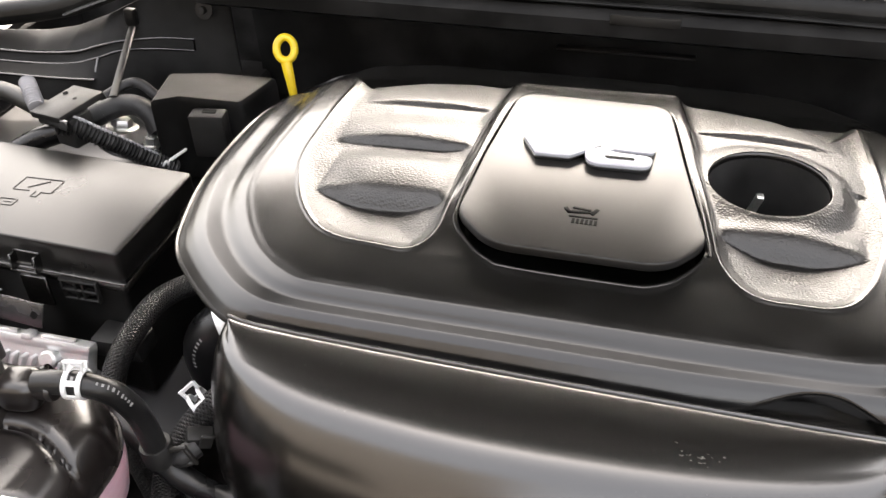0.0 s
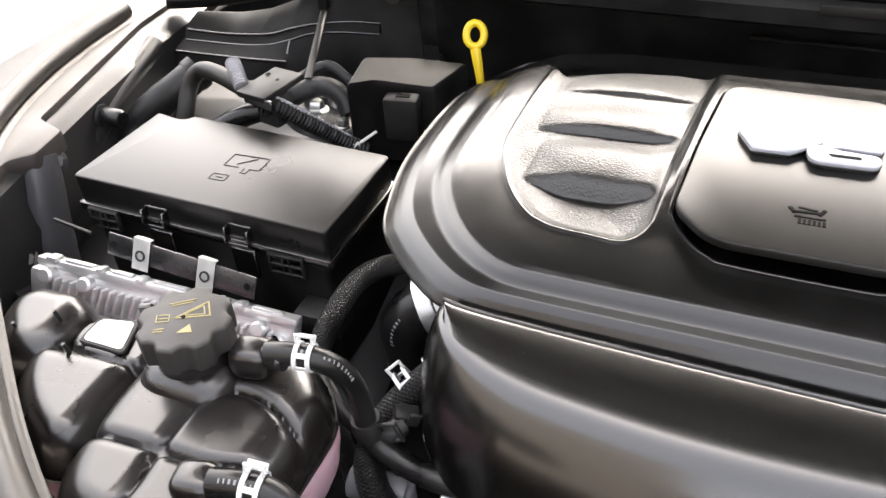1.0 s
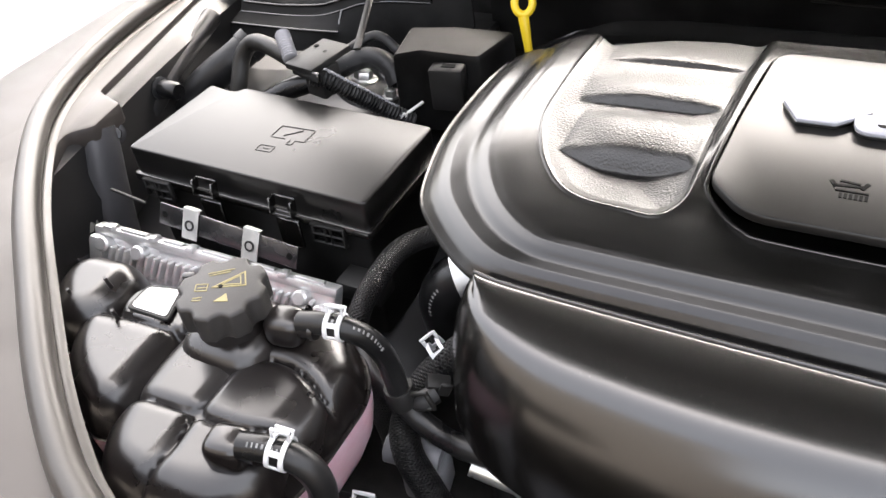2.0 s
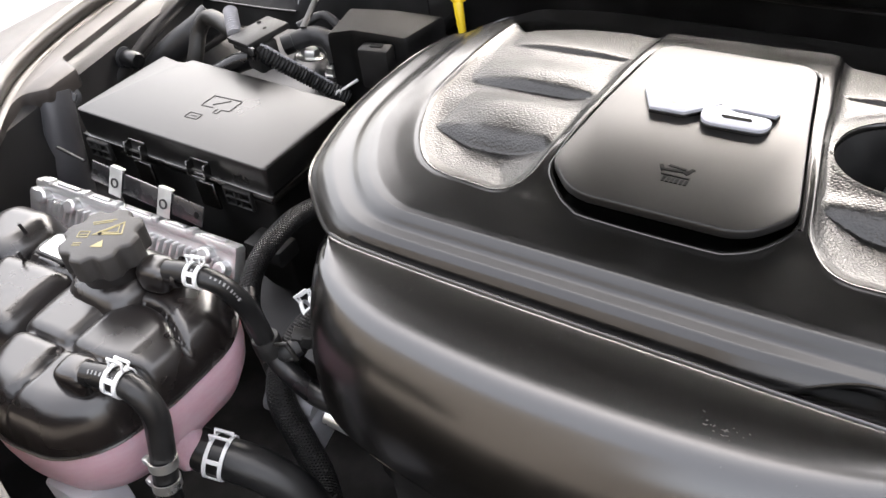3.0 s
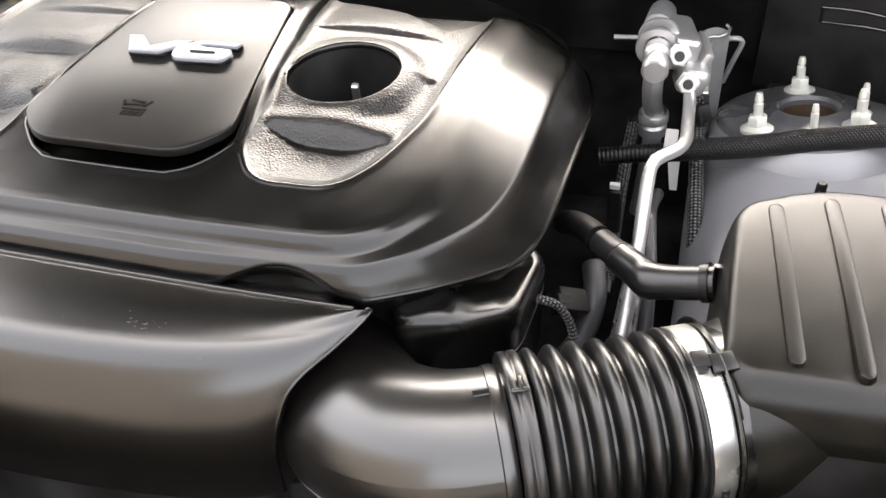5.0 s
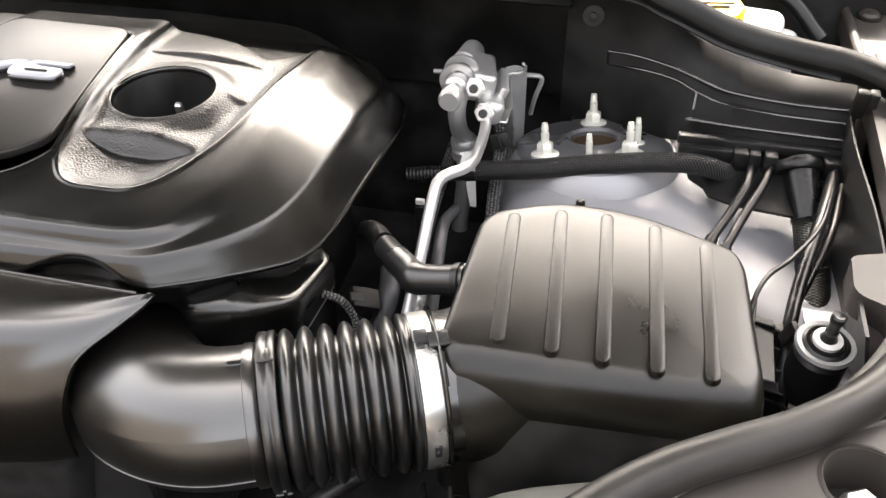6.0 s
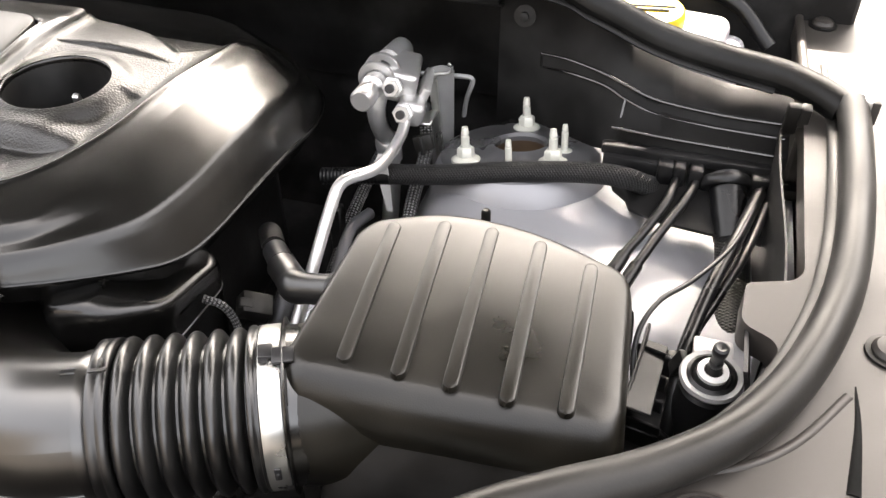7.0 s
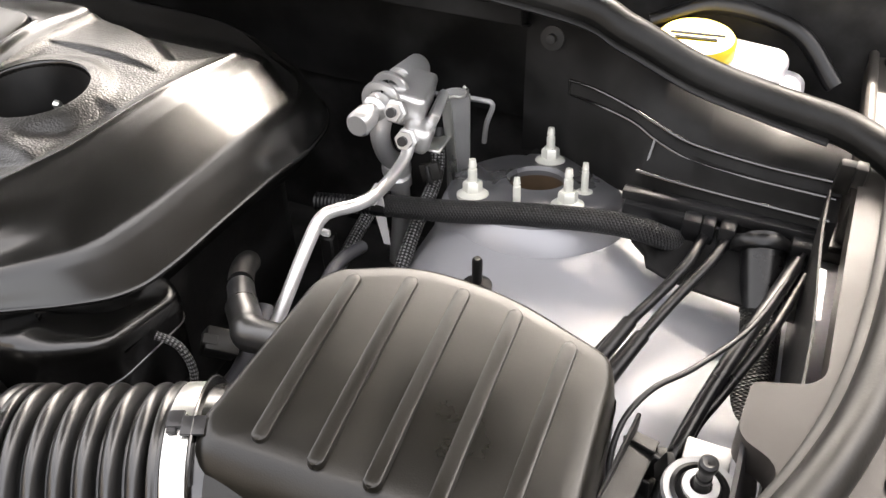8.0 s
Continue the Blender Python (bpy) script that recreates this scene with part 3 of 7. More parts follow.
def skin_z(x, y):
    """Height of the cover's skin at a point of the plan."""
    a, r = math.atan2(y - CENTRE[1], x - CENTRE[0]), math.hypot(x - CENTRE[0], y - CENTRE[1])
    rt, rk = float(np.interp(a, th, r_top)), float(np.interp(a, th, r_skirt))
    v = (rk - r) / max(rk - rt, 0.012) if r > rt else 1 + (rt - r) / 0.045
    return float(cover_height(np.array([x]), np.array([y]), np.array([v]))[0])


def edge_frame(name, outline, drop, label):
    """A thin moulded rim round an opening of the cover."""
    pts = [Vector(o) for o in outline]
    mid_p = sum(pts, Vector((0, 0))) / len(pts)
    rows = []
    for k, o in enumerate(pts):
        d = (pts[(k + 1) % len(pts)] - pts[k - 1]).normalized()
        n = Vector((d.y, -d.x))
        if n.dot(o - mid_p) < 0:
            n = -n
        far, nigh = o + n * 0.0042, o + n * 0.0030
        zf = skin_z(far.x, far.y)
        rows.append([(far.x, far.y, zf - 0.0004), (nigh.x, nigh.y, zf + 0.0005), (o.x + n.x * 0.0012, o.y + n.y * 0.0012, zf + 0.0008), (o.x + n.x * 0.0002, o.y + n.y * 0.0002, zf + 0.0002), (o.x - n.x * 0.0004, o.y - n.y * 0.0004, zf - 0.002), (o.x - n.x * 0.0004, o.y - n.y * 0.0004, zf - drop)])
    rows.append(rows[0])
    meshed(name, *loft(rows), COVER, engine_cover, label, 50)


edge_frame("slot_rim", dense(SLOT[::2], 3), 0.02, "thin rim round the centre panel's bed")
edge_frame("well_rim", [(HOLE_C[0] + (HOLE_R - 0.0006) * math.cos(a), HOLE_C[1] + (HOLE_R - 0.0006) * math.sin(a)) for a in np.linspace(0, 2 * math.pi, 72, endpoint=False)], 0.012, "thin rim round the filler well")
# oil filler well
part("filler_well", lathe([(HOLE_R + 0.0006, 1.0915), (HOLE_R - 0.001, 1.088), (HOLE_R - 0.002, 1.06), (HOLE_R - 0.005, 0.985), (0.02, 0.98)], 64, pose(*HOLE_C, 0), cap=False), MATT, engine_cover, "deep round well of the oil filler")
part("well_stem", rbox(0.007, 0.007, 0.05, 0.002, 2, pose(0.139, 0.766, 1.045, 22, 6, 10)), STEEL, engine_cover, "pale metal stem inside the well")
part("centre_panel", prism(PLATE, 1.0955, 1.1035, 0.0018, 3), PANEL, engine_cover, "smooth raised satin centre panel")


# badge: wide slanted silver letters, V and 6
V_FORM = [(-0.0630, 0.7425), (-0.0490, 0.7165), (-0.0200, 0.7175), (0.0040, 0.7405), (-0.0120, 0.7390), (-0.0330, 0.7270), (-0.0490, 0.7435)]
grow = lambda o, d: [(x + d * (x - sum(q[0] for q in o) / len(o)), y + d * (y - sum(q[1] for q in o) / len(o))) for x, y in o]
letter = part("letter_v", prism(grow(V_FORM, 0.012), 1.1038, 1.1075, 0.0004, 1), SATIN, engine_cover, "raised letter V, dark sided with a silver face")
part("face", prism(V_FORM, 1.1073, 1.1100, 0.0007, 2), SILVERPL, letter, "silver face")
outer = rounded([(-0.010, 0.738), (-0.005, 0.7095), (0.047, 0.7115), (0.0490, 0.7310), (0.020, 0.7320)], [0.014, 0.012, 0.010, 0.010, 0.002], 5)
ring_in = rounded([(0.008, 0.7245), (0.011, 0.7200), (0.034, 0.7208), (0.033, 0.7252)], 0.002, 3)
tail = [(-0.006, 0.733), (0.012, 0.733), (0.016, 0.7365), (0.048, 0.736), (0.0500, 0.7425), (0.012, 0.7425)]
digit = part("digit_six", prism(grow(outer, 0.012), 1.1038, 1.1075, 0.0004, 1), SATIN, engine_cover, "raised digit 6, dark sided with a silver face")
part("face", join(prism(rounded(tail, 0.002, 2), 1.1072, 1.1099, 0.0006, 1), prism(outer, 1.1073, 1.1100, 0.0007, 2)), SILVERPL, digit, "silver face")
part("tail", prism(grow(tail, 0.01), 1.1038, 1.1074, 0.0004, 1), SATIN, digit)
part("digit_slot", prism(ring_in, 1.1092, 1.1102, 0, 1), INK, digit, "dark slot in the digit")
# unreadable printed mark below the badge, as plain bars
mark = [rbox(0.0022, 0.006, 0.0006, 0, 1, pose(-0.005 + 0.0034 * i, 0.6335, 1.1037)) for i in range(6)]
mark += [rbox(0.022, 0.0018, 0.0006, 0, 1, pose(0.002, 0.6395, 1.1037)), rbox(0.020, 0.0026, 0.0006, 0, 1, pose(-0.001, 0.646, 1.1037, 0, 0, 6)),
         rbox(0.014, 0.0022, 0.0006, 0, 1, pose(0.000, 0.6505, 1.1037, 0, 0, -8)), rbox(0.003, 0.008, 0.0006, 0, 1, pose(-0.011, 0.647, 1.1037, 0, 0, 30)),
         rbox(0.003, 0.009, 0.0006, 0, 1, pose(0.010, 0.648, 1.1037, 0, 0, -25))]
part("printed_mark", join(*mark), INK, engine_cover, "small black printed mark of bars")

# ---- front intake shroud ----
shroud = thing("intake_shroud", "smooth black satin front intake shroud below the engine cover", "intake cover")
# the brow line along which the flat top turns down, from the left end round to the right tip
BROW = curve_points([(-0.2415, 0.5075, 1.0620), (-0.2385, 0.494, 1.0618), (-0.229, 0.479, 1.0612), (-0.209, 0.4655, 1.0605), (-0.175, 0.4540, 1.0598), (-0.13, 0.4460, 1.0590), (-0.06, 0.4405, 1.0580), (0.01, 0.4410, 1.0570),
                     (0.08, 0.4455, 1.0560), (0.13, 0.4525, 1.0550), (0.175, 0.4635, 1.0540), (0.205, 0.4755, 1.0530), (0.226, 0.4890, 1.0520), (0.2405, 0.5040, 1.0505)], 0.006)
# section outside the brow: way out and way down
FALL = [(-0.008, 0.0010), (0.0, -0.0012), (0.0062, -0.0048), (0.0122, -0.0102), (0.0182, -0.0175), (0.0242, -0.0268), (0.0300, -0.0382), (0.0354, -0.0525), (0.0397, -0.0695), (0.0424, -0.0890), (0.0435, -0.1090)]
L = np.r_[0, np.cumsum([math.hypot(b[0] - a[0], b[1] - a[1]) for a, b in zip(FALL, FALL[1:])])]
outward, downward = spline(L, [p[0] for p in FALL]), spline(L, [p[1] for p in FALL])
TRIM_Z, TRIM_X = (0.94, 0.98, 1.0, 1.02, 1.03, 1.037, 1.044, 1.050), (0.194, 0.194, 0.196, 0.201, 0.206, 0.217, 0.230, 0.2420)
rows = []
heading = spline([0, 0.05, 0.10, 0.16, 0.24, 0.34, 0.75, 0.90, 1.0], [188, 195, 215, 242, 262, 270, 267, 258, 246])
reach = spline([0, 0.06, 0.16, 0.30, 0.80, 1.0], [0.40, 0.55, 0.90, 1.0, 1.05, 1.15])
for w in np.linspace(0, 1, 22)[:-1]:
    row = []
    for k, p in enumerate(BROW):
        a, g = radians(heading(k / (len(BROW) - 1))), reach(k / (len(BROW) - 1))
        inner = p + Vector((math.cos(a), math.sin(a), 0)) * (g * FALL[0][0])
        back = Vector((-0.2405 + 0.4815 * min(1.0, max(0.0, (p.x + 0.2415) / 0.482)), 0.5090, p.z + 0.0035))
        f = w ** 0.8
        q = back.lerp(inner, f)
        q.z = back.z + (p.z + FALL[0][1] - back.z) * f * f + 0.0016 * math.sin(math.pi * f) - 0.007 * (1 - f) ** 30
        row.append(q)
    rows.append(row)
for v in np.linspace(0, 1, 44):
    d, z = outward(v * L[-1]), downward(v * L[-1])
    row = [p + Vector((math.cos(radians(heading(k / (len(BROW) - 1)))), math.sin(radians(heading(k / (len(BROW) - 1)))), 0)) * (d * reach(k / (len(BROW) - 1))) + Vector((0, 0, z)) for k, p in enumerate(BROW)]
    # the right end is cut back below the tip
    last = max(0.6, float(np.interp(np.interp(1.0510 + z, TRIM_Z, TRIM_X), [q.x for q in row], np.linspace(0, 1, len(row)))))
    ends = [f if f < 0.6 else 0.6 + (f - 0.6) * (last - 0.6) / 0.4 for f in np.linspace(0, 1, len(row))]
    rows.append([Vector([float(np.interp(f, np.linspace(0, 1, len(row)), [q[i] for q in row])) for i in range(3)]) for f in ends])
shroud_rows = rows
thick("skin", rows, SATIN, shroud, by=(0, 0.003, -0.003), angle=50)
part("support_pad", prism(rounded([(0.10, 0.500), (0.215, 0.500), (0.205, 0.56), (0.11, 0.56)], 0.01, 4), 1.025, 1.0505, 0.006, 3), SATIN, shroud, "raised pad under the cover's arched edge")
tube("back_lip", [Vector(q) + Vector((0, 0.001, 0.0)) for q in rows[1][::6]], 0.0016, SATIN, shroud, "thin rolled lip along the back edge", n=8)
tube("lower_lip", [Vector(q) + Vector((0, 0.002, 0)) for q in rows[-1][::6]], 0.002, SATIN, shroud, "thin rolled lip along the lower edge", n=8)
tube("side_fold", [Vector(r[0]) + Vector((0.001, 0, 0)) for r in rows[::4]], 0.0012, SATIN, shroud, "folded side edge", n=8)
tube("side_fold", [Vector(r[-1]) + Vector((-0.001, 0, 0)) for r in rows[::4]], 0.0012, SATIN, shroud, n=8)


# ---- air intake: elbow, bellows, clamp, air box ----
AX = Vector((0.912, 0.410, 0)).normalized()
ACROSS = Vector((-AX.y, AX.x, 0))
def along(a, up=0.992):
    """A point on the bellows' axis."""
    return Vector((0.449, 0.515, up)) + AX * (a - 0.594)
duct = thing("intake_elbow", "glossy black plastic intake elbow duct", "air duct")
BEND = [(0.198, 0.60, 0.900), (0.201, 0.553, 0.930), (0.213, 0.511, 0.953), (0.236, 0.479, 0.970), (0.270, 0.460, 0.983), (0.306, 0.456, 0.990), along(0.482)]
tube("elbow", BEND, lambda f: 0.0610 - 0.0085 * f, GLOSSPL, duct, n=64)
run = curve_points(BEND, 0.006)
seam = []
for k in range(8, len(run) - 1):
    t = (run[k + 1] - run[k - 1]).normalized()
    outward = Vector((t.y, -t.x, 0)).normalized()
    r = 0.0611 - 0.0085 * k / len(run)
    dip = radians(-12)
    seam.append(run[k] + outward * (r * math.cos(dip)) + Vector((0, 0, r * math.sin(dip))))
tube("mould_seam", seam, 0.0009, GLOSSPL, duct, "raised mould seam", n=8)
part("end_ring", lathe([(0.051, -0.010), (0.0545, -0.009), (0.0545, -0.003), (0.0525, 0.0)], 56, aim(along(0.480), AX), cap=False), GLOSSPL, duct, "raised ring at the end")


def on_rim(a, ang, r):
    """A pose on the bellows' skin: x outward, z along the axis; ang: degrees up from the front side."""
    out = -ACROSS * math.cos(radians(ang)) + Vector((0, 0, math.sin(radians(ang))))
    m = Matrix((out, AX.cross(out), AX)).transposed().to_4x4()
    m.translation = along(a) + out * r
    return m


for ang in (93, 98):
    part("stop_rib", rbox(0.0016, 0.0012, 0.011, 0.0004, 1, on_rim(0.466, ang, 0.0535)), GLOSSPL, duct, "small moulded stop rib")
bel = thing("intake_bellows", "black ribbed rubber intake bellows", "bellows")
prof = [(0.0525, 0.0), (0.0600, 0.0004), (0.0612, 0.0014), (0.0612, 0.0060), (0.0602, 0.0068), (0.0602, 0.0080), (0.0612, 0.0088), (0.0612, 0.0128), (0.0600, 0.0138), (0.0515, 0.0144)]
for i, c0 in enumerate((0.0205, 0.0355, 0.0507, 0.0660, 0.0813, 0.0966)):
    crest, hw = 0.0612 - 0.0002 * i, 0.0062
    prof += [(0.0508, c0 - hw - 0.0006), (0.0520, c0 - hw)]
    prof += [(0.0520 + (crest - 0.0520) * math.cos(a * math.pi / 2) ** 0.62, c0 + hw * a) for a in (-0.96, -0.88, -0.75, -0.6, -0.42, -0.22, 0, 0.22, 0.42, 0.6, 0.75, 0.88, 0.96)]
    prof += [(0.0520, c0 + hw), (0.0508, c0 + hw + 0.0006)]
prof += [(0.0508, 0.1040), (0.0570, 0.1046), (0.0600, 0.1054), (0.0606, 0.1064), (0.0606, 0.1086), (0.0594, 0.1093), (0.0592, 0.1108), (0.0600, 0.1112), (0.0600, 0.1126), (0.0585, 0.1132), (0.0580, 0.1300)]
part("ribbed_sleeve", lathe(prof, 72, aim(along(0.481), AX), cap=False), BELLOWS, bel, angle=60)
for ang in (90, -22):
    part("locating_tab", join(rbox(0.0022, 0.0125, 0.0030, 0.0008, 2, on_rim(0.4895, ang, 0.0615)), rbox(0.0022, 0.0030, 0.0120, 0.0008, 2, on_rim(0.4885, ang - 4, 0.0616))), BELLOWS, bel, "small moulded locating tab")
clampw = thing("band_clamp", "bright steel band clamp round the intake bellows", "clamp")
part("band", lathe([(0.0582, 0), (0.0600, 0.0003), (0.0602, 0.0008), (0.0602, 0.0148), (0.0600, 0.0153), (0.0582, 0.0156)], 72, aim(along(0.594), AX), cap=False), STEEL, clampw)
part("band_lock", join(rbox(0.0022, 0.012, 0.0048, 0.001, 2, on_rim(0.6018, 1, 0.0606)), rbox(0.0032, 0.006, 0.0026, 0.0008, 1, on_rim(0.6018, 0, 0.0612))), GREYMET, clampw, "pressed steel ear lock")
part("guard", join(rbox(0.0024, 0.0130, 0.0150, 0.0006, 2, on_rim(0.612, 82, 0.0632)), rbox(0.0024, 0.0120, 0.0100, 0.0006, 2, on_rim(0.600, 87, 0.0622)), rbox(0.0024, 0.0040, 0.0060, 0.0006, 1, on_rim(0.5985, 80, 0.0620))), GREYMET, clampw, "grey plastic tab")
tube("hook", [on_rim(0.6125, a, 0.0622).translation for a in (72, 64, 56, 49)], 0.0016, MATT, clampw, "thin black hook under the tab", n=10)

airbox = thing("air_filter_box", "dusty black plastic air filter box with ribbed lid", "air filter box")
LID = rounded([(0.468, 0.520), (0.480, 0.508), (0.694, 0.525), (0.700, 0.540), (0.690, 0.660), (0.684, 0.678), (0.60, 0.700), (0.53, 0.700), (0.478, 0.672), (0.470, 0.655)],
              [0.01, 0.01, 0.01, 0.01, 0.02, 0.012, 0.06, 0.06, 0.012, 0.02], 6)


def lid_z(x, y):
    """Height of the lid's crowned top."""
    u, w = (x - 0.57) / 0.12, (y - 0.60) / 0.10
    return 1.0565 - 0.004 * u - 0.006 * max(0, u) ** 2 - 0.003 * u * u - 0.003 * w * w


bm = bmesh.new()
lid_n = len(LID)
cx, cy = 0.585, 0.60
rings = []
for f, dz, bulge in ((1.045, -0.175, 0.0), (1.04, -0.060, 0.006), (1.035, -0.040, 0.0125), (1.025, -0.027, 0.0135), (1.012, -0.016, 0.0120), (1.0, -0.0085, 0.0085), (0.985, -0.0035, 0.004), (0.965, -0.0008, 0.001), (0.94, 0, 0)) + tuple((f, 0, 0) for f in np.linspace(0.85, 0.08, 12)):
    rings.append([bm.verts.new((cx + (x - cx) * f, cy + (y - cy) * f - bulge * min(1.0, max(0.0, (cy - y) / 0.07)), lid_z(cx + (x - cx) * min(f, 1), cy + (y - cy) * min(f, 1)) + dz)) for x, y in LID])
for a, b in zip(rings, rings[1:]):
    for i in range(lid_n):
        bm.faces.new((a[i], a[(i + 1) % lid_n], b[(i + 1) % lid_n], b[i]))
bm.faces.new(rings[-1])
part("lid", bm, DUSTY, airbox, "crowned dusty lid")
RIBS = [((0.498, 0.668), (0.511, 0.518)), ((0.536, 0.682), (0.550, 0.516)), ((0.574, 0.686), (0.586, 0.516)), ((0.614, 0.683), (0.624, 0.517)), ((0.656, 0.672), (0.662, 0.522))]
for (x0, y0), (x1, y1) in RIBS:
    rr = []
    d = Vector((x1 - x0, y1 - y0)).normalized()
    sd = Vector((-d.y, d.x))
    for f in (0, 0.004, 0.012, 0.024, 0.04, 0.2, 0.35, 0.5, 0.65, 0.8, 0.95, 0.972, 0.986, 0.995, 1):
        e = min(1.0, math.sqrt(max(0.0, 1 - max(0, 1 - min(f, 1 - f) / 0.045) ** 2)) + 0.05)
        px, py = x0 + (x1 - x0) * f, y0 + (y1 - y0) * f
        rr.append([(px + sd.x * w * e, py + sd.y * w * e, lid_z(px, py) + h) for w, h in ((-0.0058, -0.002), (-0.0050, 0.0019), (-0.0036, 0.0027), (0.0036, 0.0027), (0.0050, 0.0019), (0.0058, -0.002))])
    v, f = loft(rr)
    meshed("rib", v, f, DUSTRIB, airbox)
part("inlet_neck", lathe([(0.0570, 0.004), (0.0640, 0.0045), (0.0648, 0.0055), (0.0640, 0.0065), (0.0590, 0.0075), (0.0575, 0.02)], 56, aim(along(0.606), AX), cap=False), SATIN, airbox, "round inlet neck")
rows = []
for k, (a, hy, hz, up, e, sh) in enumerate(((0.612, 0.0575, 0.0575, 0.992, 1.0, 0), (0.626, 0.058, 0.0575, 0.991, 0.9, 0), (0.645, 0.060, 0.057, 0.988, 0.8, 0.004), (0.675, 0.060, 0.056, 0.985, 0.7, 0.014), (0.72, 0.055, 0.05, 0.98, 0.6, 0.03))):
    c = along(a, up) + Vector((0, sh, 0))
    pw = lambda v: math.copysign(abs(v) ** e, v)
    rows.append([c + ACROSS * (hy * pw(math.cos(b))) + Vector((0, 0, hz * pw(math.sin(b)))) for b in np.linspace(0, 2 * math.pi, 48, endpoint=False)])
meshed("inlet_funnel", *loft(rows, True), DUSTY, airbox, "smooth funnel from the neck to the case", 60)
# lower case sloping in below the lid
case = bmesh.new()
rings = [[case.verts.new((x, y, z)) for x, y in rounded(o, 0.02, 4)] for o, z in
         (([(0.475, 0.512), (0.700, 0.530), (0.694, 0.672), (0.475, 0.668)], 1.018), ([(0.490, 0.490), (0.690, 0.500), (0.690, 0.672), (0.480, 0.668)], 0.985), ([(0.505, 0.455), (0.680, 0.46), (0.685, 0.67), (0.49, 0.665)], 0.90), ([(0.505, 0.45), (0.68, 0.455), (0.68, 0.66), (0.50, 0.66)], 0.76))]
for a, b in zip(rings, rings[1:]):
    for i in range(len(a)):
        case.faces.new((a[i], a[(i + 1) % len(a)], b[(i + 1) % len(a)], b[i]))
case.faces.new(rings[-1])
part("lower_case", case, MATT, airbox, "dull black lower case")
tube("parting_line", [(0.508, 0.4560, 0.912), (0.56, 0.4620, 0.925), (0.600, 0.4665, 0.934), (0.632, 0.4640, 0.926)], 0.0007, SATIN, airbox, "thin moulded parting line", n=8)

res = thing("resonator_box", "glossy black plastic resonator box beside the engine cover", "resonator")
RB = [(0.232, 0.556), (0.250, 0.530), (0.296, 0.540), (0.330, 0.577), (0.336, 0.66), (0.26, 0.69), (0.21, 0.63)]
rb = bmesh.new()
rings = [[rb.verts.new((0.285 + (x - 0.285) * f, 0.60 + (y - 0.60) * f, z + (-0.42 * max(0.0, x - 0.285) - 0.12 * max(0.0, y - 0.57) if z > 1.0 else -0.2 * max(0.0, x - 0.285) if z > 0.98 else 0))) for x, y in rounded(RB, 0.014, 6)]
         for f, z in ((0.93, 0.90), (0.97, 0.955), (0.99, 0.990), (1.0, 1.006), (0.985, 1.0145), (0.95, 1.0195), (0.89, 1.0225), (0.80, 1.024), (0.4, 1.025))]
for a, b in zip(rings, rings[1:]):
    for i in range(len(a)):
        rb.faces.new((a[i], a[(i + 1) % len(a)], b[(i + 1) % len(a)], b[i]))
rb.faces.new(rings[-1])
part("body", rb, COVER, res, angle=60)
part("weld_flange", prism([(0.285 + (x - 0.285) * 0.985, 0.60 + (y - 0.60) * 0.985) for x, y in rounded(RB, 0.014, 4)], 0.958, 0.961, 0.001, 1), GLOSSPL, res, "thin weld flange round the box")
part("moulded_mark", join(rbox(0.008, 0.0012, 0.0006, 0, 1, pose(0.285, 0.570, 1.0275, 6, 0, 27)), rbox(0.0012, 0.008, 0.0006, 0, 1, pose(0.285, 0.570, 1.0276, 6, 0, 27))), SEALRUB, res, "tiny moulded cross mark")


# ---- coolant tank ----
def lobe(cx, cy, cz, ax, ay, az, rot, e=0.55, n=28, k=16):
    """A swollen rounded block, as a blow-moulded tank has."""
    bm = bmesh.new()
    pw = lambda v, e: math.copysign(abs(v) ** e, v)
    rows = []
    for j in range(k + 1):
        a = -math.pi / 2 + math.pi * j / k
        rows.append([bm.verts.new((ax * pw(math.cos(a), e) * pw(math.cos(b), e), ay * pw(math.cos(a), e) * pw(math.sin(b), e), az * pw(math.sin(a), e)))
                     for b in (2 * math.pi * i / n for i in range(n))])
    for a, b in zip(rows, rows[1:]):
        for i in range(n):
            bm.faces.new((a[i], a[(i + 1) % n], b[(i + 1) % n], b[i]))
    bmesh.ops.remove_doubles(bm, verts=bm.verts, dist=1e-5)
    return at(pose(cx, cy, cz, 0, 0, rot), bm)


tank = thing("coolant_tank", "black-topped pink coolant expansion tank with swollen lobes", "coolant tank")
BODIES = [rounded(o, 0.02, 5) for o in ([(-0.388, 0.262), (-0.335, 0.268), (-0.305, 0.296), (-0.294, 0.345), (-0.294, 0.42), (-0.322, 0.458), (-0.40, 0.458), (-0.456, 0.43), (-0.458, 0.369), (-0.450, 0.300), (-0.428, 0.268)],
          [(-0.446, 0.325), (-0.446, 0.41), (-0.485, 0.412), (-0.548, 0.404), (-0.556, 0.376), (-0.540, 0.347), (-0.508, 0.320), (-0.47, 0.306)],
          [(-0.578, 0.368), (-0.612, 0.404), (-0.620, 0.434), (-0.602, 0.460), (-0.553, 0.463), (-0.530, 0.445), (-0.528, 0.40), (-0.545, 0.374)],
          [(-0.530, 0.395), (-0.534, 0.436), (-0.475, 0.450), (-0.448, 0.425), (-0.448, 0.395)])]
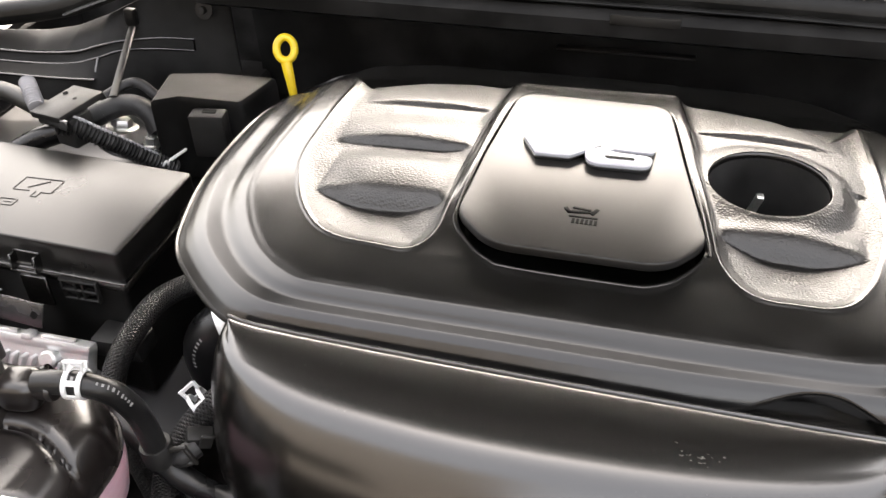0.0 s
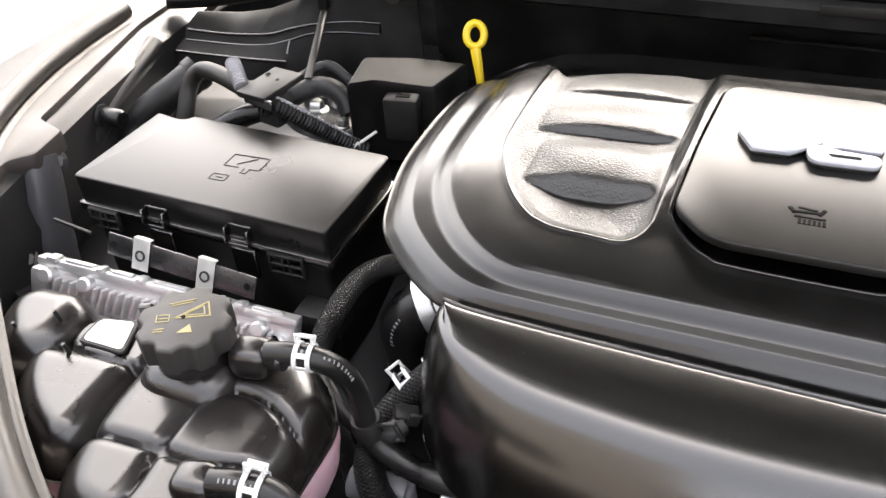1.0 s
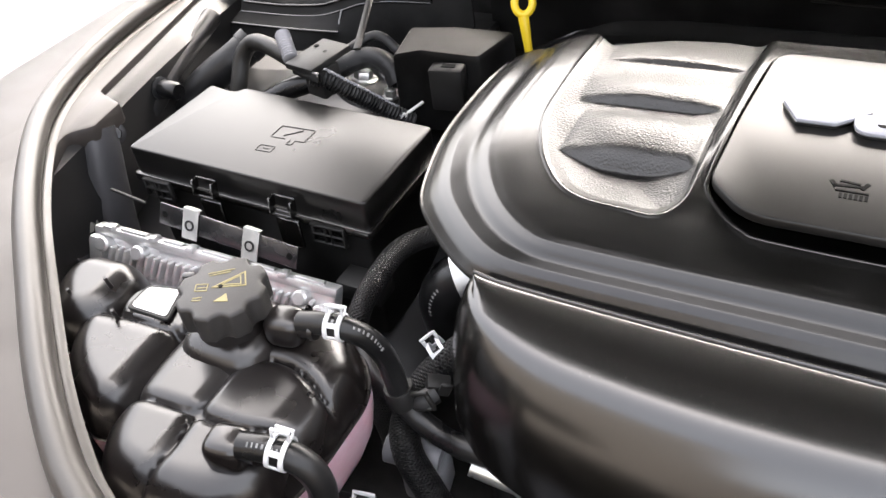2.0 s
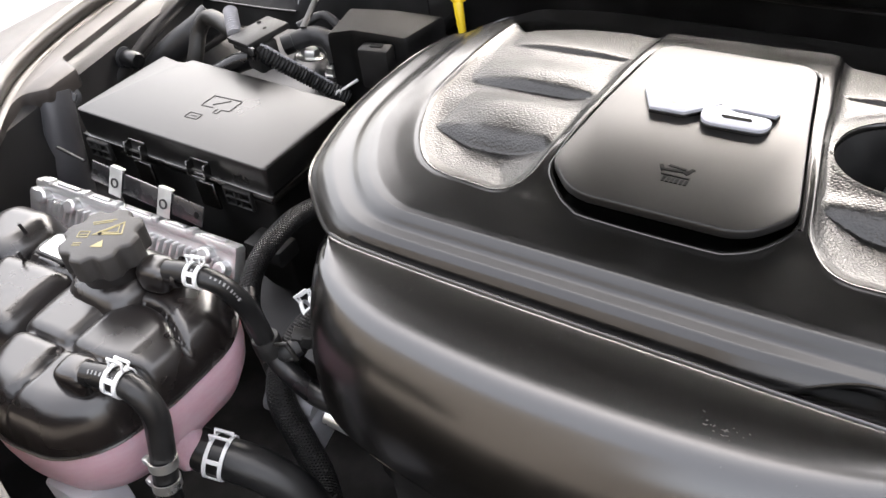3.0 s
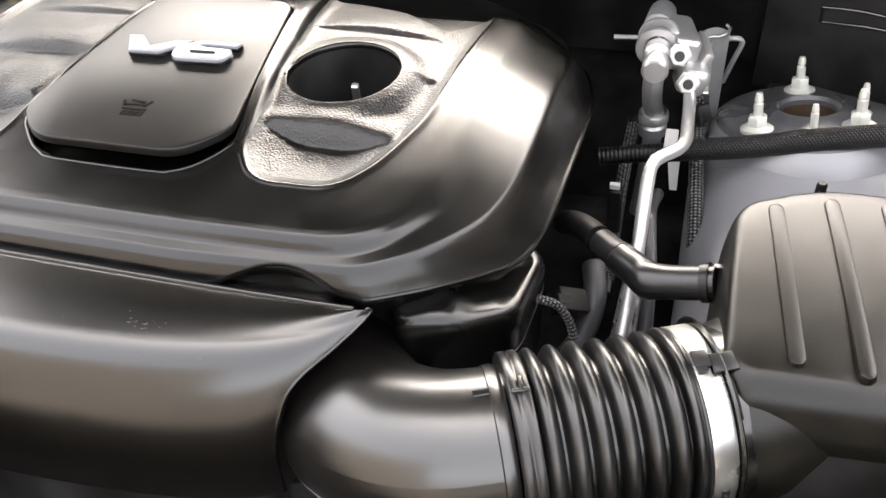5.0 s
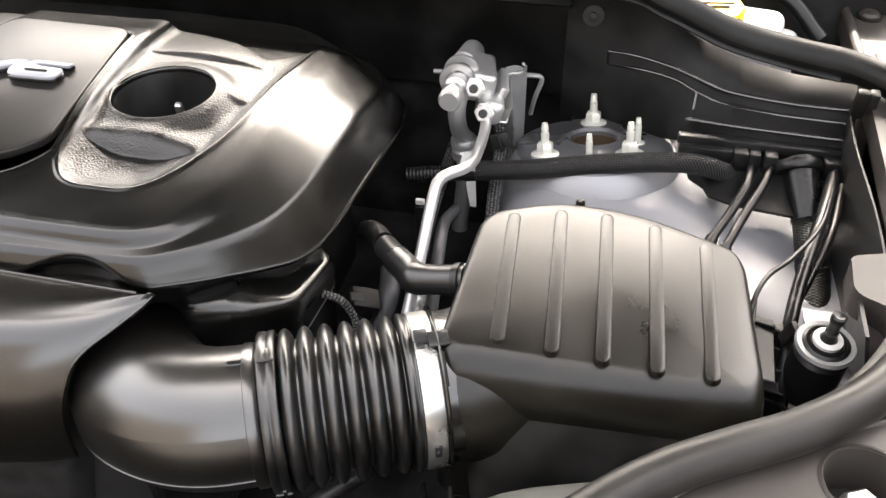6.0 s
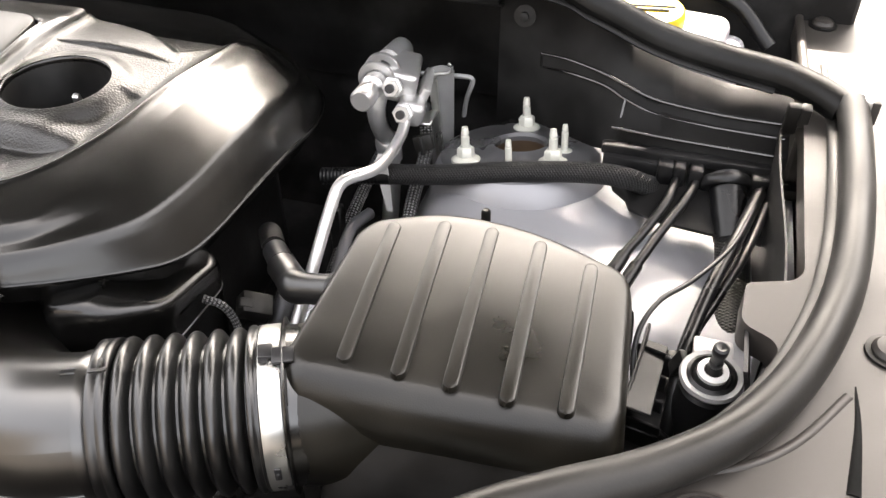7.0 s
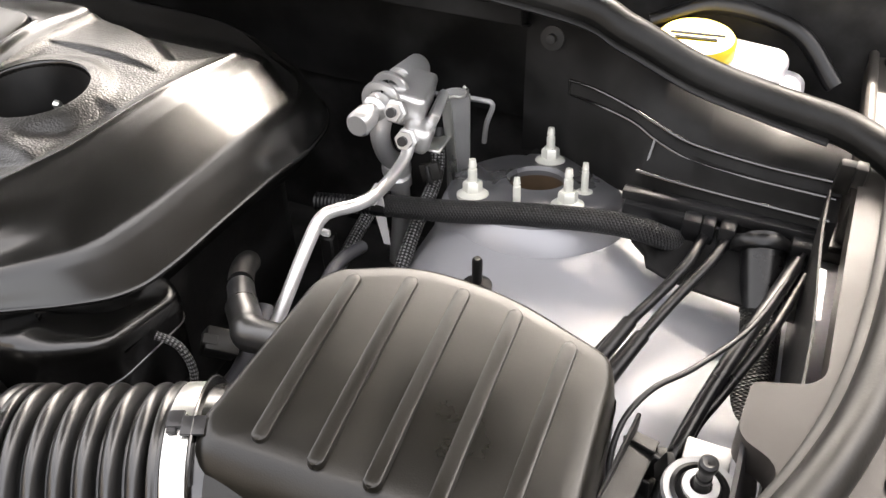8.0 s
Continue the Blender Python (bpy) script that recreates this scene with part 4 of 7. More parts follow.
SWELLS = [rounded(o, 0.012, 4) for o in ([(-0.382, 0.335), (-0.345, 0.336), (-0.300, 0.346), (-0.306, 0.298), (-0.335, 0.270), (-0.385, 0.264), (-0.378, 0.300)],
          [(-0.382, 0.335), (-0.443, 0.332), (-0.449, 0.300), (-0.428, 0.270), (-0.388, 0.264), (-0.378, 0.300)],
          [(-0.382, 0.335), (-0.383, 0.392), (-0.352, 0.401), (-0.325, 0.394), (-0.296, 0.379), (-0.295, 0.347), (-0.345, 0.336)],
          [(-0.382, 0.335), (-0.443, 0.332), (-0.453, 0.369), (-0.453, 0.43), (-0.41, 0.455), (-0.383, 0.44)],
          [(-0.383, 0.393), (-0.352, 0.402), (-0.325, 0.395), (-0.295, 0.380), (-0.295, 0.42), (-0.322, 0.456), (-0.383, 0.456)],
          [(-0.450, 0.325), (-0.458, 0.369), (-0.458, 0.402), (-0.485, 0.404), (-0.545, 0.402), (-0.553, 0.376), (-0.538, 0.349), (-0.508, 0.322), (-0.47, 0.310)],
          [(-0.576, 0.370), (-0.610, 0.404), (-0.617, 0.433), (-0.602, 0.457), (-0.553, 0.460), (-0.535, 0.443), (-0.532, 0.40), (-0.545, 0.376)])]


def swell(d, r):
    return np.sqrt(np.clip(1 - (1 - np.clip(d / r, 0, 1)) ** 2, 0, 1))


gx, gy = np.meshgrid(np.linspace(-0.63, -0.285, 190), np.linspace(0.252, 0.472, 122))
seam_d = np.max([inside(o, gx, gy) for o in BODIES], 0)
lobes_d = np.max([inside(o, gx, gy) for o in SWELLS], 0)
gz = np.max([np.where(inside(o, gx, gy) > 0, 0.994 + h * swell(inside(o, gx, gy), r), 0.994 + 2.0 * np.clip(inside(o, gx, gy), -0.02, 0)) for o, h, r in zip(BODIES, (0.036, 0.033, 0.036, 0.037), (0.032, 0.028, 0.030, 0.010))], 0)
gz = gz + 0.0085 * swell(lobes_d, 0.0115)
sy, sx_ = np.gradient(seam_d, gy[:, 0], gx[0])
out = seam_d < 0
gx, gy = np.where(out, gx - sx_ * seam_d, gx), np.where(out, gy - sy * seam_d, gy)
gz = np.where(out, 0.994, gz)
top_faces = [(a, a + 1, a + 191, a + 190) for r in range(121) for a in range(r * 190, r * 190 + 189) if min(seam_d.flat[a], seam_d.flat[a + 1], seam_d.flat[a + 190], seam_d.flat[a + 191]) > -0.0026]
meshed("upper_shell", np.stack([gx, gy, gz], -1).reshape(-1, 3).tolist(), top_faces, TANKTOP, tank, "black blow-moulded upper shell with swollen lobes", 70)
for i, o in enumerate(BODIES):
    cxo, cyo = np.mean(o, 0)
    rows = [[(cxo + (x - cxo) * f, cyo + (y - cyo) * f, z) for x, y in o] for f, z in ((1.0, 0.9925), (1.015, 0.990), (1.01, 0.972), (0.98, 0.955), (0.90, 0.938), (0.70, 0.928), (0.1, 0.925))]
    low = meshed("lower_shell", *loft(rows, True), COOLANT, tank, "translucent pink lower half with coolant" if i == 0 else "", 60)
    tube("seam", [(cxo + (x - cxo) * 1.012, cyo + (y - cyo) * 1.012, 0.994) for x, y in o + o[:1]], 0.0016, TANKTOP, low, "thin black moulded seam", n=6)
part("label_frame", prism(rounded([(-0.5150, 0.4030), (-0.5160, 0.4325), (-0.4800, 0.4400), (-0.4680, 0.4030)], 0.006, 4), 1.0315, 1.0350, 0.001, 1), MATT, tank, "black frame round the label")
part("label", prism(rounded([(-0.5110, 0.4060), (-0.5120, 0.4295), (-0.4825, 0.4360), (-0.4720, 0.4060)], 0.005, 4), 1.0346, 1.0358, 0, 1), LABEL, tank, "blank pale square label")
part("filler_bed", lobe(-0.402, 0.412, 1.018, 0.040, 0.040, 0.034, 0, e=0.6), TANKTOP, tank)
def cap_radius(a):
    """Eight broad grips with a hollow scallop between each pair."""
    w = (a * 8 / (2 * math.pi)) % 1.0 - 0.5
    return 0.0352 - 0.0048 * max(0.0, 1 - (abs(w) / 0.27) ** 2)


capt = [(cap_radius(a), a) for a in (2 * math.pi * i / 128 for i in range(128))]
cap_outline = [(r * math.cos(a), r * math.sin(a)) for r, a in capt]
cap_m = pose(-0.402, 0.412, 0, 0, 0, 12)
part("cap", prism(cap_outline, 1.0605, 1.0855, 0.003, 3, cap_m), shader("cap_plastic", (0.020, 0.0185, 0.0175), 0.5, grain=0.2, grain_size=900, stain=0.3), tank, "dark fluted screw cap with pale yellow print")
part("cap_neck", lathe([(0.028, 1.035), (0.028, 1.063)], 40, cap_m), TANKTOP, tank)

# ---- fuse box ----
fuse = thing("fuse_box", "black plastic fuse box with latched lid", "fuse box")
FB = rounded([(-0.692, 0.597), (-0.391, 0.588), (-0.390, 0.725), (-0.640, 0.739), (-0.646, 0.730), (-0.656, 0.7285), (-0.687, 0.734)], [0.006, 0.006, 0.006, 0.004, 0.003, 0.003, 0.006], 4)
part("lid", prism(FB, 1.004, 1.037, 0.0022, 3), FUSELID, fuse, "satin black lid with an embossed mark")
FBL = [(x * 1.0 + (0.004 if x > -0.5 else -0.004), y + (0.003 if y > 0.66 else -0.004)) for x, y in FB]
part("lip", prism(FBL, 0.996, 1.006, 0.002, 2), SATIN, fuse)
part("case", prism([(x + (-0.006 if x > -0.5 else 0.006), y + (-0.004 if y > 0.66 else 0.004)) for x, y in FB], 0.86, 0.997, 0.003, 2), MATT, fuse)

# ---- cast module beside the tank ----
mod = thing("engine_control_module", "finned cast aluminium control module", "control module")
part("housing", rbox(0.272, 0.018, 0.066, 0.004, 2, pose(-0.538, 0.532, 0.966)), ALLOY, mod)
part("top_rim", rbox(0.276, 0.015, 0.010, 0.003, 2, pose(-0.538, 0.5275, 0.998)), ALLOY, mod)

# ---- right strut tower and inner wing ----
tower = thing("strut_tower", "silver painted strut tower and inner wing", "strut tower", kind="structure")
TC = Vector((0.545, 0.940, 0.966))
TN = Vector((-0.10, 0.21, 1)).normalized()
tm = aim(TC, TN)
part("tower_top", lathe([(0.027, -0.003), (0.027, 0.002), (0.030, 0.0055), (0.035, 0.0045), (0.041, 0.0), (0.078, 0.0), (0.086, -0.004), (0.089, -0.010)], 64, tm, cap=False), TOWER, tower, "grey domed strut top")
part("tower_skirt", lathe([(0.088, -0.008), (0.094, -0.018), (0.100, -0.035), (0.108, -0.08)], 64, tm, cap=False), SILVER, tower, "bright silver skirt below the strut top")
rows = []
for y in np.linspace(0.64, 1.0, 44):
    row = []
    for x in np.linspace(0.44, 0.84, 44):
        z = 0.955 - 0.35 * max(0, 0.74 - y) - 0.10 * max(0, x - 0.62) - 0.5 * max(0, 0.50 - x) - 0.9 * max(0, 0.47 - x)
        d = math.hypot(x - 0.56, y - 0.90)
        z += 0.020 * math.exp(-(d / 0.11) ** 2) + 0.006 * math.sin(x * 40) * math.exp(-((y - 0.70) / 0.08) ** 2) * (x > 0.6)
        z -= 0.07 * float(step01(0.085, 0.070, math.hypot(x - TC.x, y - TC.y)))
        row.append((x, y, z - 0.012))
    rows.append(row)
thick("inner_wing", rows, SILVER, tower, "bright silver inner wing", by=(0, 0, -0.004))

# ---- wings, right and left: painted flanges ----
half = lambda a0, a1: [(0.755 + 0.0265 * math.cos(a), 0.462 + 0.0265 * math.sin(a)) for a in np.linspace(a0, a1, 18)]
WING_R = rounded([(0.812, 1.50), (0.819, 0.93), (0.817, 0.86), (0.814, 0.712), (0.806, 0.700), (0.771, 0.688), (0.768, 0.642), (0.795, 0.630), (0.792, 0.605), (0.775, 0.555), (0.755, 0.527)], [0.005, 0.01, 0.01, 0.006, 0.006, 0.006, 0.012, 0.012, 0.01, 0.02, 0.0], 4)
wing_r = thing("wing_right", "beige-grey front wing flange beside the engine bay", "wing", kind="structure")
part("rear_flange", prism(WING_R + half(math.pi / 2, -math.pi / 2) + [(0.755, 0.10), (1.0, 0.10), (1.0, 1.50)], 1.020, 1.045, 0), TRIM, wing_r)
part("front_flange", prism(half(-math.pi / 2, -1.5 * math.pi) + [(0.755, 0.527), (0.7415, 0.508), (0.67, 0.450), (0.60, 0.392), (0.545, 0.335), (0.48, 0.25), (0.35, 0.20), (0.35, 0.10), (0.755, 0.10)], 1.020, 1.045, 0), TRIM, wing_r)
WING_L = rounded([(-0.868, 1.16), (-0.855, 0.92), (-0.795, 0.667), (-0.750, 0.653), (-0.742, 0.603), (-0.764, 0.582), (-0.742, 0.532), (-0.70, 0.481), (-0.652, 0.438), (-0.605, 0.412), (-0.50, 0.318), (-0.43, 0.268), (-0.35, 0.228), (-0.22, 0.195), (-0.22, 0.10), (-0.945, 0.10), (-0.965, 1.16)], [0.005, 0.01, 0.006, 0.006, 0.006, 0.012, 0.01, 0.02, 0.01, 0.02, 0.02, 0.01, 0.02, 0.02, 0.02, 0.02, 0.02], 4)
wing_l = part("wing_left", prism(WING_L, 1.025, 1.050, 0.004, 2), WINGPAINT)
tagged(wing_l, "bright beige painted front wing flange beside the engine bay", "wing", kind="structure")

# ---- weather seals ----
seal_r = tube("weather_seal", [(0.857, 0.945, 1.066), (0.858, 0.90, 1.062), (0.853, 0.80, 1.060), (0.842, 0.71, 1.060), (0.826, 0.645, 1.060), (0.800, 0.580, 1.060), (0.765, 0.527, 1.060), (0.717, 0.485, 1.060), (0.67, 0.456, 1.060), (0.632, 0.431, 1.060), (0.597, 0.400, 1.060), (0.555, 0.352, 1.060), (0.51, 0.29, 1.06)], 0.0145, SEALRUB, n=18)
tube("base_lip", [(x - 0.010, y + 0.006, 1.049) for x, y in ((0.857, 0.94), (0.858, 0.90), (0.853, 0.80), (0.842, 0.71), (0.826, 0.645), (0.800, 0.580), (0.765, 0.527), (0.717, 0.485), (0.67, 0.456), (0.632, 0.431), (0.597, 0.400), (0.555, 0.352), (0.51, 0.29))], 0.010, SEALRUB, seal_r, "flat base lip", n=10, flat=0.35)
tagged(seal_r, "grey-black rubber weather seal along the wing", "seal")
seal_c = tube("cowl_seal", [(-0.845, 0.97, 1.066), (-0.82, 0.985, 1.063), (-0.77, 0.995, 1.068), (-0.70, 1.0, 1.082), (-0.62, 0.995, 1.112), (-0.55, 1.0, 1.130), (-0.3, 1.015, 1.140), (0.0, 1.02, 1.142), (0.3, 1.015, 1.140), (0.54, 1.0, 1.130), (0.605, 0.99, 1.115), (0.67, 0.995, 1.086), (0.735, 0.995, 1.071), (0.795, 0.985, 1.066), (0.828, 0.965, 1.064), (0.852, 0.945, 1.06)], 0.016, SEALDARK, n=18)
tube("skirt_lip", [(x, y - 0.012, z - 0.010) for x, y, z in ((-0.70, 1.0, 1.082), (-0.62, 0.995, 1.112), (-0.55, 1.0, 1.130), (-0.3, 1.015, 1.140), (0.0, 1.02, 1.142), (0.3, 1.015, 1.140), (0.54, 1.0, 1.130), (0.605, 0.99, 1.115), (0.67, 0.995, 1.086), (0.735, 0.995, 1.071), (0.79, 0.985, 1.066))], 0.008, SEALDARK, seal_c, "flat skirt lip", n=10, flat=0.4)
tagged(seal_c, "long rubber hood seal on the cowl", "seal")
seal_l = tube("weather_seal", [(-0.888, 0.93, 1.060), (-0.882, 0.842, 1.060), (-0.868, 0.755, 1.060), (-0.840, 0.665, 1.060), (-0.803, 0.592, 1.060), (-0.748, 0.525, 1.060), (-0.677, 0.455, 1.060), (-0.60, 0.390, 1.060), (-0.50, 0.310, 1.060), (-0.43, 0.262, 1.060), (-0.385, 0.238, 1.060), (-0.32, 0.212, 1.060), (-0.22, 0.185, 1.060)], 0.0125, SEALTAN, n=18)
tube("base_lip", [(x + 0.009, y + 0.005, 1.050) for x, y in ((-0.888, 0.93), (-0.882, 0.842), (-0.868, 0.755), (-0.840, 0.665), (-0.803, 0.592), (-0.748, 0.525), (-0.677, 0.455), (-0.60, 0.390), (-0.50, 0.310), (-0.43, 0.262), (-0.385, 0.238), (-0.32, 0.212), (-0.22, 0.185))], 0.009, SEALTAN, seal_l, "flat base lip", n=10, flat=0.35)
tagged(seal_l, "brown-grey rubber weather seal along the wing", "seal")

# ---- cowl ----
cowl = thing("cowl", "black plastic cowl across the bulkhead", "cowl", kind="structure")
thick("cowl_front", [[(x, 1.0 + dy - 0.0 * x, z) for x in np.linspace(-0.52, 0.50, 30)] for dy, z in ((0.03, 1.128), (0.008, 1.125), (0.0, 1.115), (0.004, 1.095), (0.03, 1.082), (0.10, 1.075), (0.14, 1.06), (0.15, 0.9))], COWLPL, cowl, by=(0, 0.004, 0))
thick("cowl_top", [[(x, y, 1.128 + 0.03 * (y - 1.03)) for x in np.linspace(-0.53, 0.53, 12)] for y in (1.02, 1.1, 1.3, 1.45)], COWLPL, cowl)
for sgn in (1, -1):
    part("cowl_well", rbox(0.34, 0.02, 0.42, 0.004, 1, pose(sgn * 0.68, 1.36, 1.08)), DARK, cowl)
    part("cowl_well", rbox(0.02, 0.40, 0.20, 0.004, 1, pose(sgn * 0.835, 1.19, 0.92)), DARK, cowl)
    part("cowl_well", rbox(0.34, 0.40, 0.02, 0.004, 1, pose(sgn * 0.68, 1.18, 0.93)), DARK, cowl)


def side_panel(sgn):
    """Curved cowl end: falls from the seal to the grommet strip, with three raised ribs."""
    X0 = [0.495, 0.52, 0.546, 0.60, 0.648, 0.70, 0.75, 0.808]
    def row(ys, zs):
        xs = np.linspace(0.495, 0.812, 40)
        return [(sgn * x, float(np.interp(x, X0, ys)), float(np.interp(x, X0, zs))) for x in xs]
    rows = [row([1.040, 1.035, 1.03, 1.01, 1.0, 1.0, 1.0, 0.985], [1.125, 1.122, 1.115, 1.092, 1.070, 1.050, 1.040, 1.042]),
            row([1.038, 1.032, 1.026, 0.99, 0.968, 0.962, 0.96, 0.955], [1.06, 1.05, 1.045, 1.046, 1.044, 1.034, 1.030, 1.032]),
            row([1.038, 1.032, 1.026, 0.985, 0.962, 0.955, 0.952, 0.948], [1.02, 1.018, 1.018, 1.030, 1.030, 1.022, 1.018, 1.020]),
            row([1.040, 1.032, 1.02, 0.975, 0.935, 0.925, 0.92, 0.92], [0.96, 0.97, 0.99, 1.0, 1.012, 1.012, 1.012, 1.013]),
            row([1.040, 1.032, 1.02, 0.972, 0.930, 0.918, 0.913, 0.912], [0.93, 0.94, 0.95, 0.96, 0.985, 0.985, 0.985, 0.985])]
    thick("cowl_end", rows, COWLPL, cowl, "black moulded cowl end with ribs", by=(0, 0.004, 0.0))
side_panel(1)
side_panel(-1)




# ---- tank fittings and hoses ----
def nipple(place, direction, r, length, group_label):
    top = thing("hose_nipple", group_label, "nipple", "tank nipples")
    m = aim(place, direction)
    part("stub", lathe([(r, -0.004), (r, length), (r * 1.15, length + 0.001), (r, length + 0.004)], 20, m), TANKTOP, top)
    part("boss", lobe(place[0] - 0.004, place[1], place[2] - 0.004, 0.016, 0.014, 0.014, 10, e=0.6, n=18, k=10), TANKTOP, top)
    return top


# printed warnings on the cap: plain shapes
def strokes(points, w=0.0008, closed=True):
    """Thin printed lines joining the points."""
    pts = [Vector((x, y, 1.0857)) for x, y in points]
    pieces = []
    for p0, p1 in zip(pts, pts[1:] + pts[:1] if closed else pts[1:]):
        way = p1 - p0
        pieces.append(rbox(way.length + w, w, 0.0004, 0, 1, cap_m @ pose(*((p0 + p1) / 2), 0, 0, math.degrees(math.atan2(way.y, way.x)))))
    return join(*pieces)


for shape in (strokes([(-0.006, -0.002), (0.019, 0.004), (0.012, 0.018)], 0.0011), strokes([(-0.001, 0.0015), (0.0145, 0.005), (0.0102, 0.0135)]), strokes([(-0.018, -0.008), (-0.009, -0.006), (-0.011, 0.001), (-0.020, -0.001)]),
              strokes([(-0.017, -0.0045), (-0.011, -0.003)], closed=False), strokes([(-0.016, 0.012), (0.002, 0.020)], closed=False), strokes([(-0.014, 0.010), (0.000, 0.0165)], closed=False),
              strokes([(-0.015, -0.018), (-0.009, -0.0165)], closed=False), strokes([(-0.0155, -0.0155), (-0.0095, -0.0135)], closed=False), prism([(0.002, -0.0165), (0.013, -0.0145), (0.008, -0.0065)], 1.0856, 1.0860, 0, 1, cap_m)):
    part("print", shape, CAPPRINT, tank, "pale yellow print")
# Black dot on the solid cap for a hole's shade.
part("cap_hole", lathe([(0.0018, 1.0857), (0.0018, 1.0862)], 12, cap_m), INK, tank)
for x, y, z, l in ((-0.545, 0.418, 1.035, 0.014), (-0.513, 0.392, 1.03, 0.016), (-0.575, 0.40, 1.03, 0.012)):
    part("mould_pin", lathe([(0.002, 0), (0.0015, l)], 10, aim((x, y, z), (0.1, -0.2, 1))), TANKTOP, tank)
part("overflow_lug", rbox(0.012, 0.006, 0.022, 0.002, 2, pose(-0.468, 0.440, 1.045, 8, 0, 20)), TANKTOP, tank)
part("rear_nub", lathe([(0.006, 0), (0.006, 0.014)], 16, aim((-0.362, 0.436, 1.045), (0.8, 0.3, 0.3))), TANKTOP, tank)

nipple((-0.352, 0.420, 1.056), (1, 0.06, 0.05), 0.0085, 0.020, "small black outlet nipple on the coolant tank")
nipple((-0.326, 0.313, 1.052), (1, 0.12, 0.05), 0.0085, 0.020, "small black outlet nipple on the coolant tank")


def hose(name, pts, r, label, mat=RUBBER, category="hose", group="hoses", prints=(), **kw):
    """A hose or cable; prints: stretches of its length that carry a pale unreadable print, as small bars."""
    ob = tube(name, pts, r, mat, **kw)
    run = curve_points(pts, 0.003)
    rnd = random.Random(len(pts) + int(r * 10000))
    for k0, k1, up in prints:
        for k in range(k0, min(k1, len(run) - 1)):
            d = (run[k + 1] - run[k]).normalized()
            out = (Vector(up) - d * Vector(up).dot(d)).normalized()
            m = Matrix((d, out.cross(d), out)).transposed().to_4x4()
            m.translation = run[k] + out * (r + 0.0001)
            part("print", rbox(rnd.choice((0.0010, 0.0014, 0.0018)), rnd.choice((0.002, 0.003, 0.003)), 0.0004, 0, 1, m), PRINT, ob)
    if category == "cable loom":
        for ends in (run[:5], run[-5:]):
            tube("end_wrap", ends, r * 1.07, TAPE, ob, "taped end", n=18)
    return tagged(ob, label, category, group)


hose("coolant_hose", [(-0.342, 0.421, 1.060), (-0.324, 0.424, 1.062), (-0.306, 0.428, 1.059), (-0.294, 0.435, 1.046), (-0.288, 0.442, 1.022), (-0.287, 0.446, 0.996), (-0.287, 0.448, 0.974)], 0.0089, "black rubber coolant hose from the tank down to a joint", n=20, prints=((8, 11, (0, -0.45, 1)), (13, 22, (0.2, -0.45, 1))))
hose("coolant_hose", [(-0.286, 0.449, 0.966), (-0.278, 0.448, 0.953), (-0.264, 0.446, 0.944), (-0.244, 0.442, 0.941), (-0.222, 0.438, 0.943), (-0.195, 0.442, 0.943), (-0.16, 0.47, 0.94)], 0.0098, "black rubber coolant hose from the joint to the engine", n=20)
joint = thing("hose_joint", "black plastic hose joint with a side lug", "joint")
part("body", lathe([(0.0118, -0.010), (0.0126, -0.008), (0.0126, 0.006), (0.0112, 0.010)], 24, aim((-0.2865, 0.4485, 0.970), (0.1, 0, -1))), MATT, joint)
part("lug", join(rbox(0.016, 0.004, 0.004, 0.001, 1, pose(-0.268, 0.448, 0.980, 0, -20, 10)), rbox(0.004, 0.004, 0.020, 0.001, 1, pose(-0.260, 0.450, 0.972, 0, -20, 10)), rbox(0.014, 0.004, 0.004, 0.001, 1, pose(-0.265, 0.448, 0.963, 0, -20, 10))), SEALRUB, joint)
hose("coolant_hose", [(-0.318, 0.314, 1.055), (-0.296, 0.318, 1.056), (-0.276, 0.321, 1.050), (-0.266, 0.321, 1.030), (-0.267, 0.315, 1.000), (-0.268, 0.306, 0.965), (-0.262, 0.296, 0.93), (-0.255, 0.285, 0.86)], 0.0100, "black rubber coolant hose bending down from the tank", n=20, prints=((3, 11, (0, -0.5, 1)),))
hose("coolant_hose", [(-0.318, 0.358, 0.918), (-0.291, 0.364, 0.912), (-0.256, 0.376, 0.898), (-0.229, 0.385, 0.870), (-0.213, 0.388, 0.83), (-0.20, 0.39, 0.76)], 0.0185, "thick black rubber coolant hose below the tank", n=24)
wave_clip((-0.313, 0.4255, 1.0615), (1, 0.18, -0.05), 0.0093, 0.014, (0, 0.35, 1))
wave_clip((-0.290, 0.3195, 1.0555), (1, 0.15, -0.15), 0.0104, 0.014, (0, 0.35, 1))
wave_clip((-0.288, 0.365, 0.911), (1, 0.33, -0.25), 0.0188, 0.018, (0.2, 0.3, 1), label="white spring clamp on a thick black hose")
for p in ((-0.267, 0.310, 0.985), (-0.267, 0.305, 0.965)):
    c = thing("worm_clamp", "pale metal clamp round a coolant hose", "clamp", "metal clamps")
    m = aim(p, (0.05, -0.22, -1))
    part("band", lathe([(0.0101, -0.004), (0.0114, -0.004), (0.0114, 0.004), (0.0101, 0.004)], 28, m, cap=False), STEEL, c)
    part("ear", rbox(0.008, 0.006, 0.007, 0.001, 2, Matrix.Translation((-0.011, -0.005, 0)) @ Matrix.Translation(p)), STEEL, c)
hose("braided_loom", [(-0.31, 0.66, 0.96), (-0.342, 0.626, 0.984), (-0.364, 0.594, 0.986), (-0.369, 0.550, 0.980), (-0.371, 0.520, 0.963), (-0.366, 0.500, 0.935), (-0.350, 0.49, 0.90), (-0.33, 0.48, 0.84)], 0.0105, "black braided sleeve loom curving behind the tank", BRAID, "cable loom", "looms", n=24)
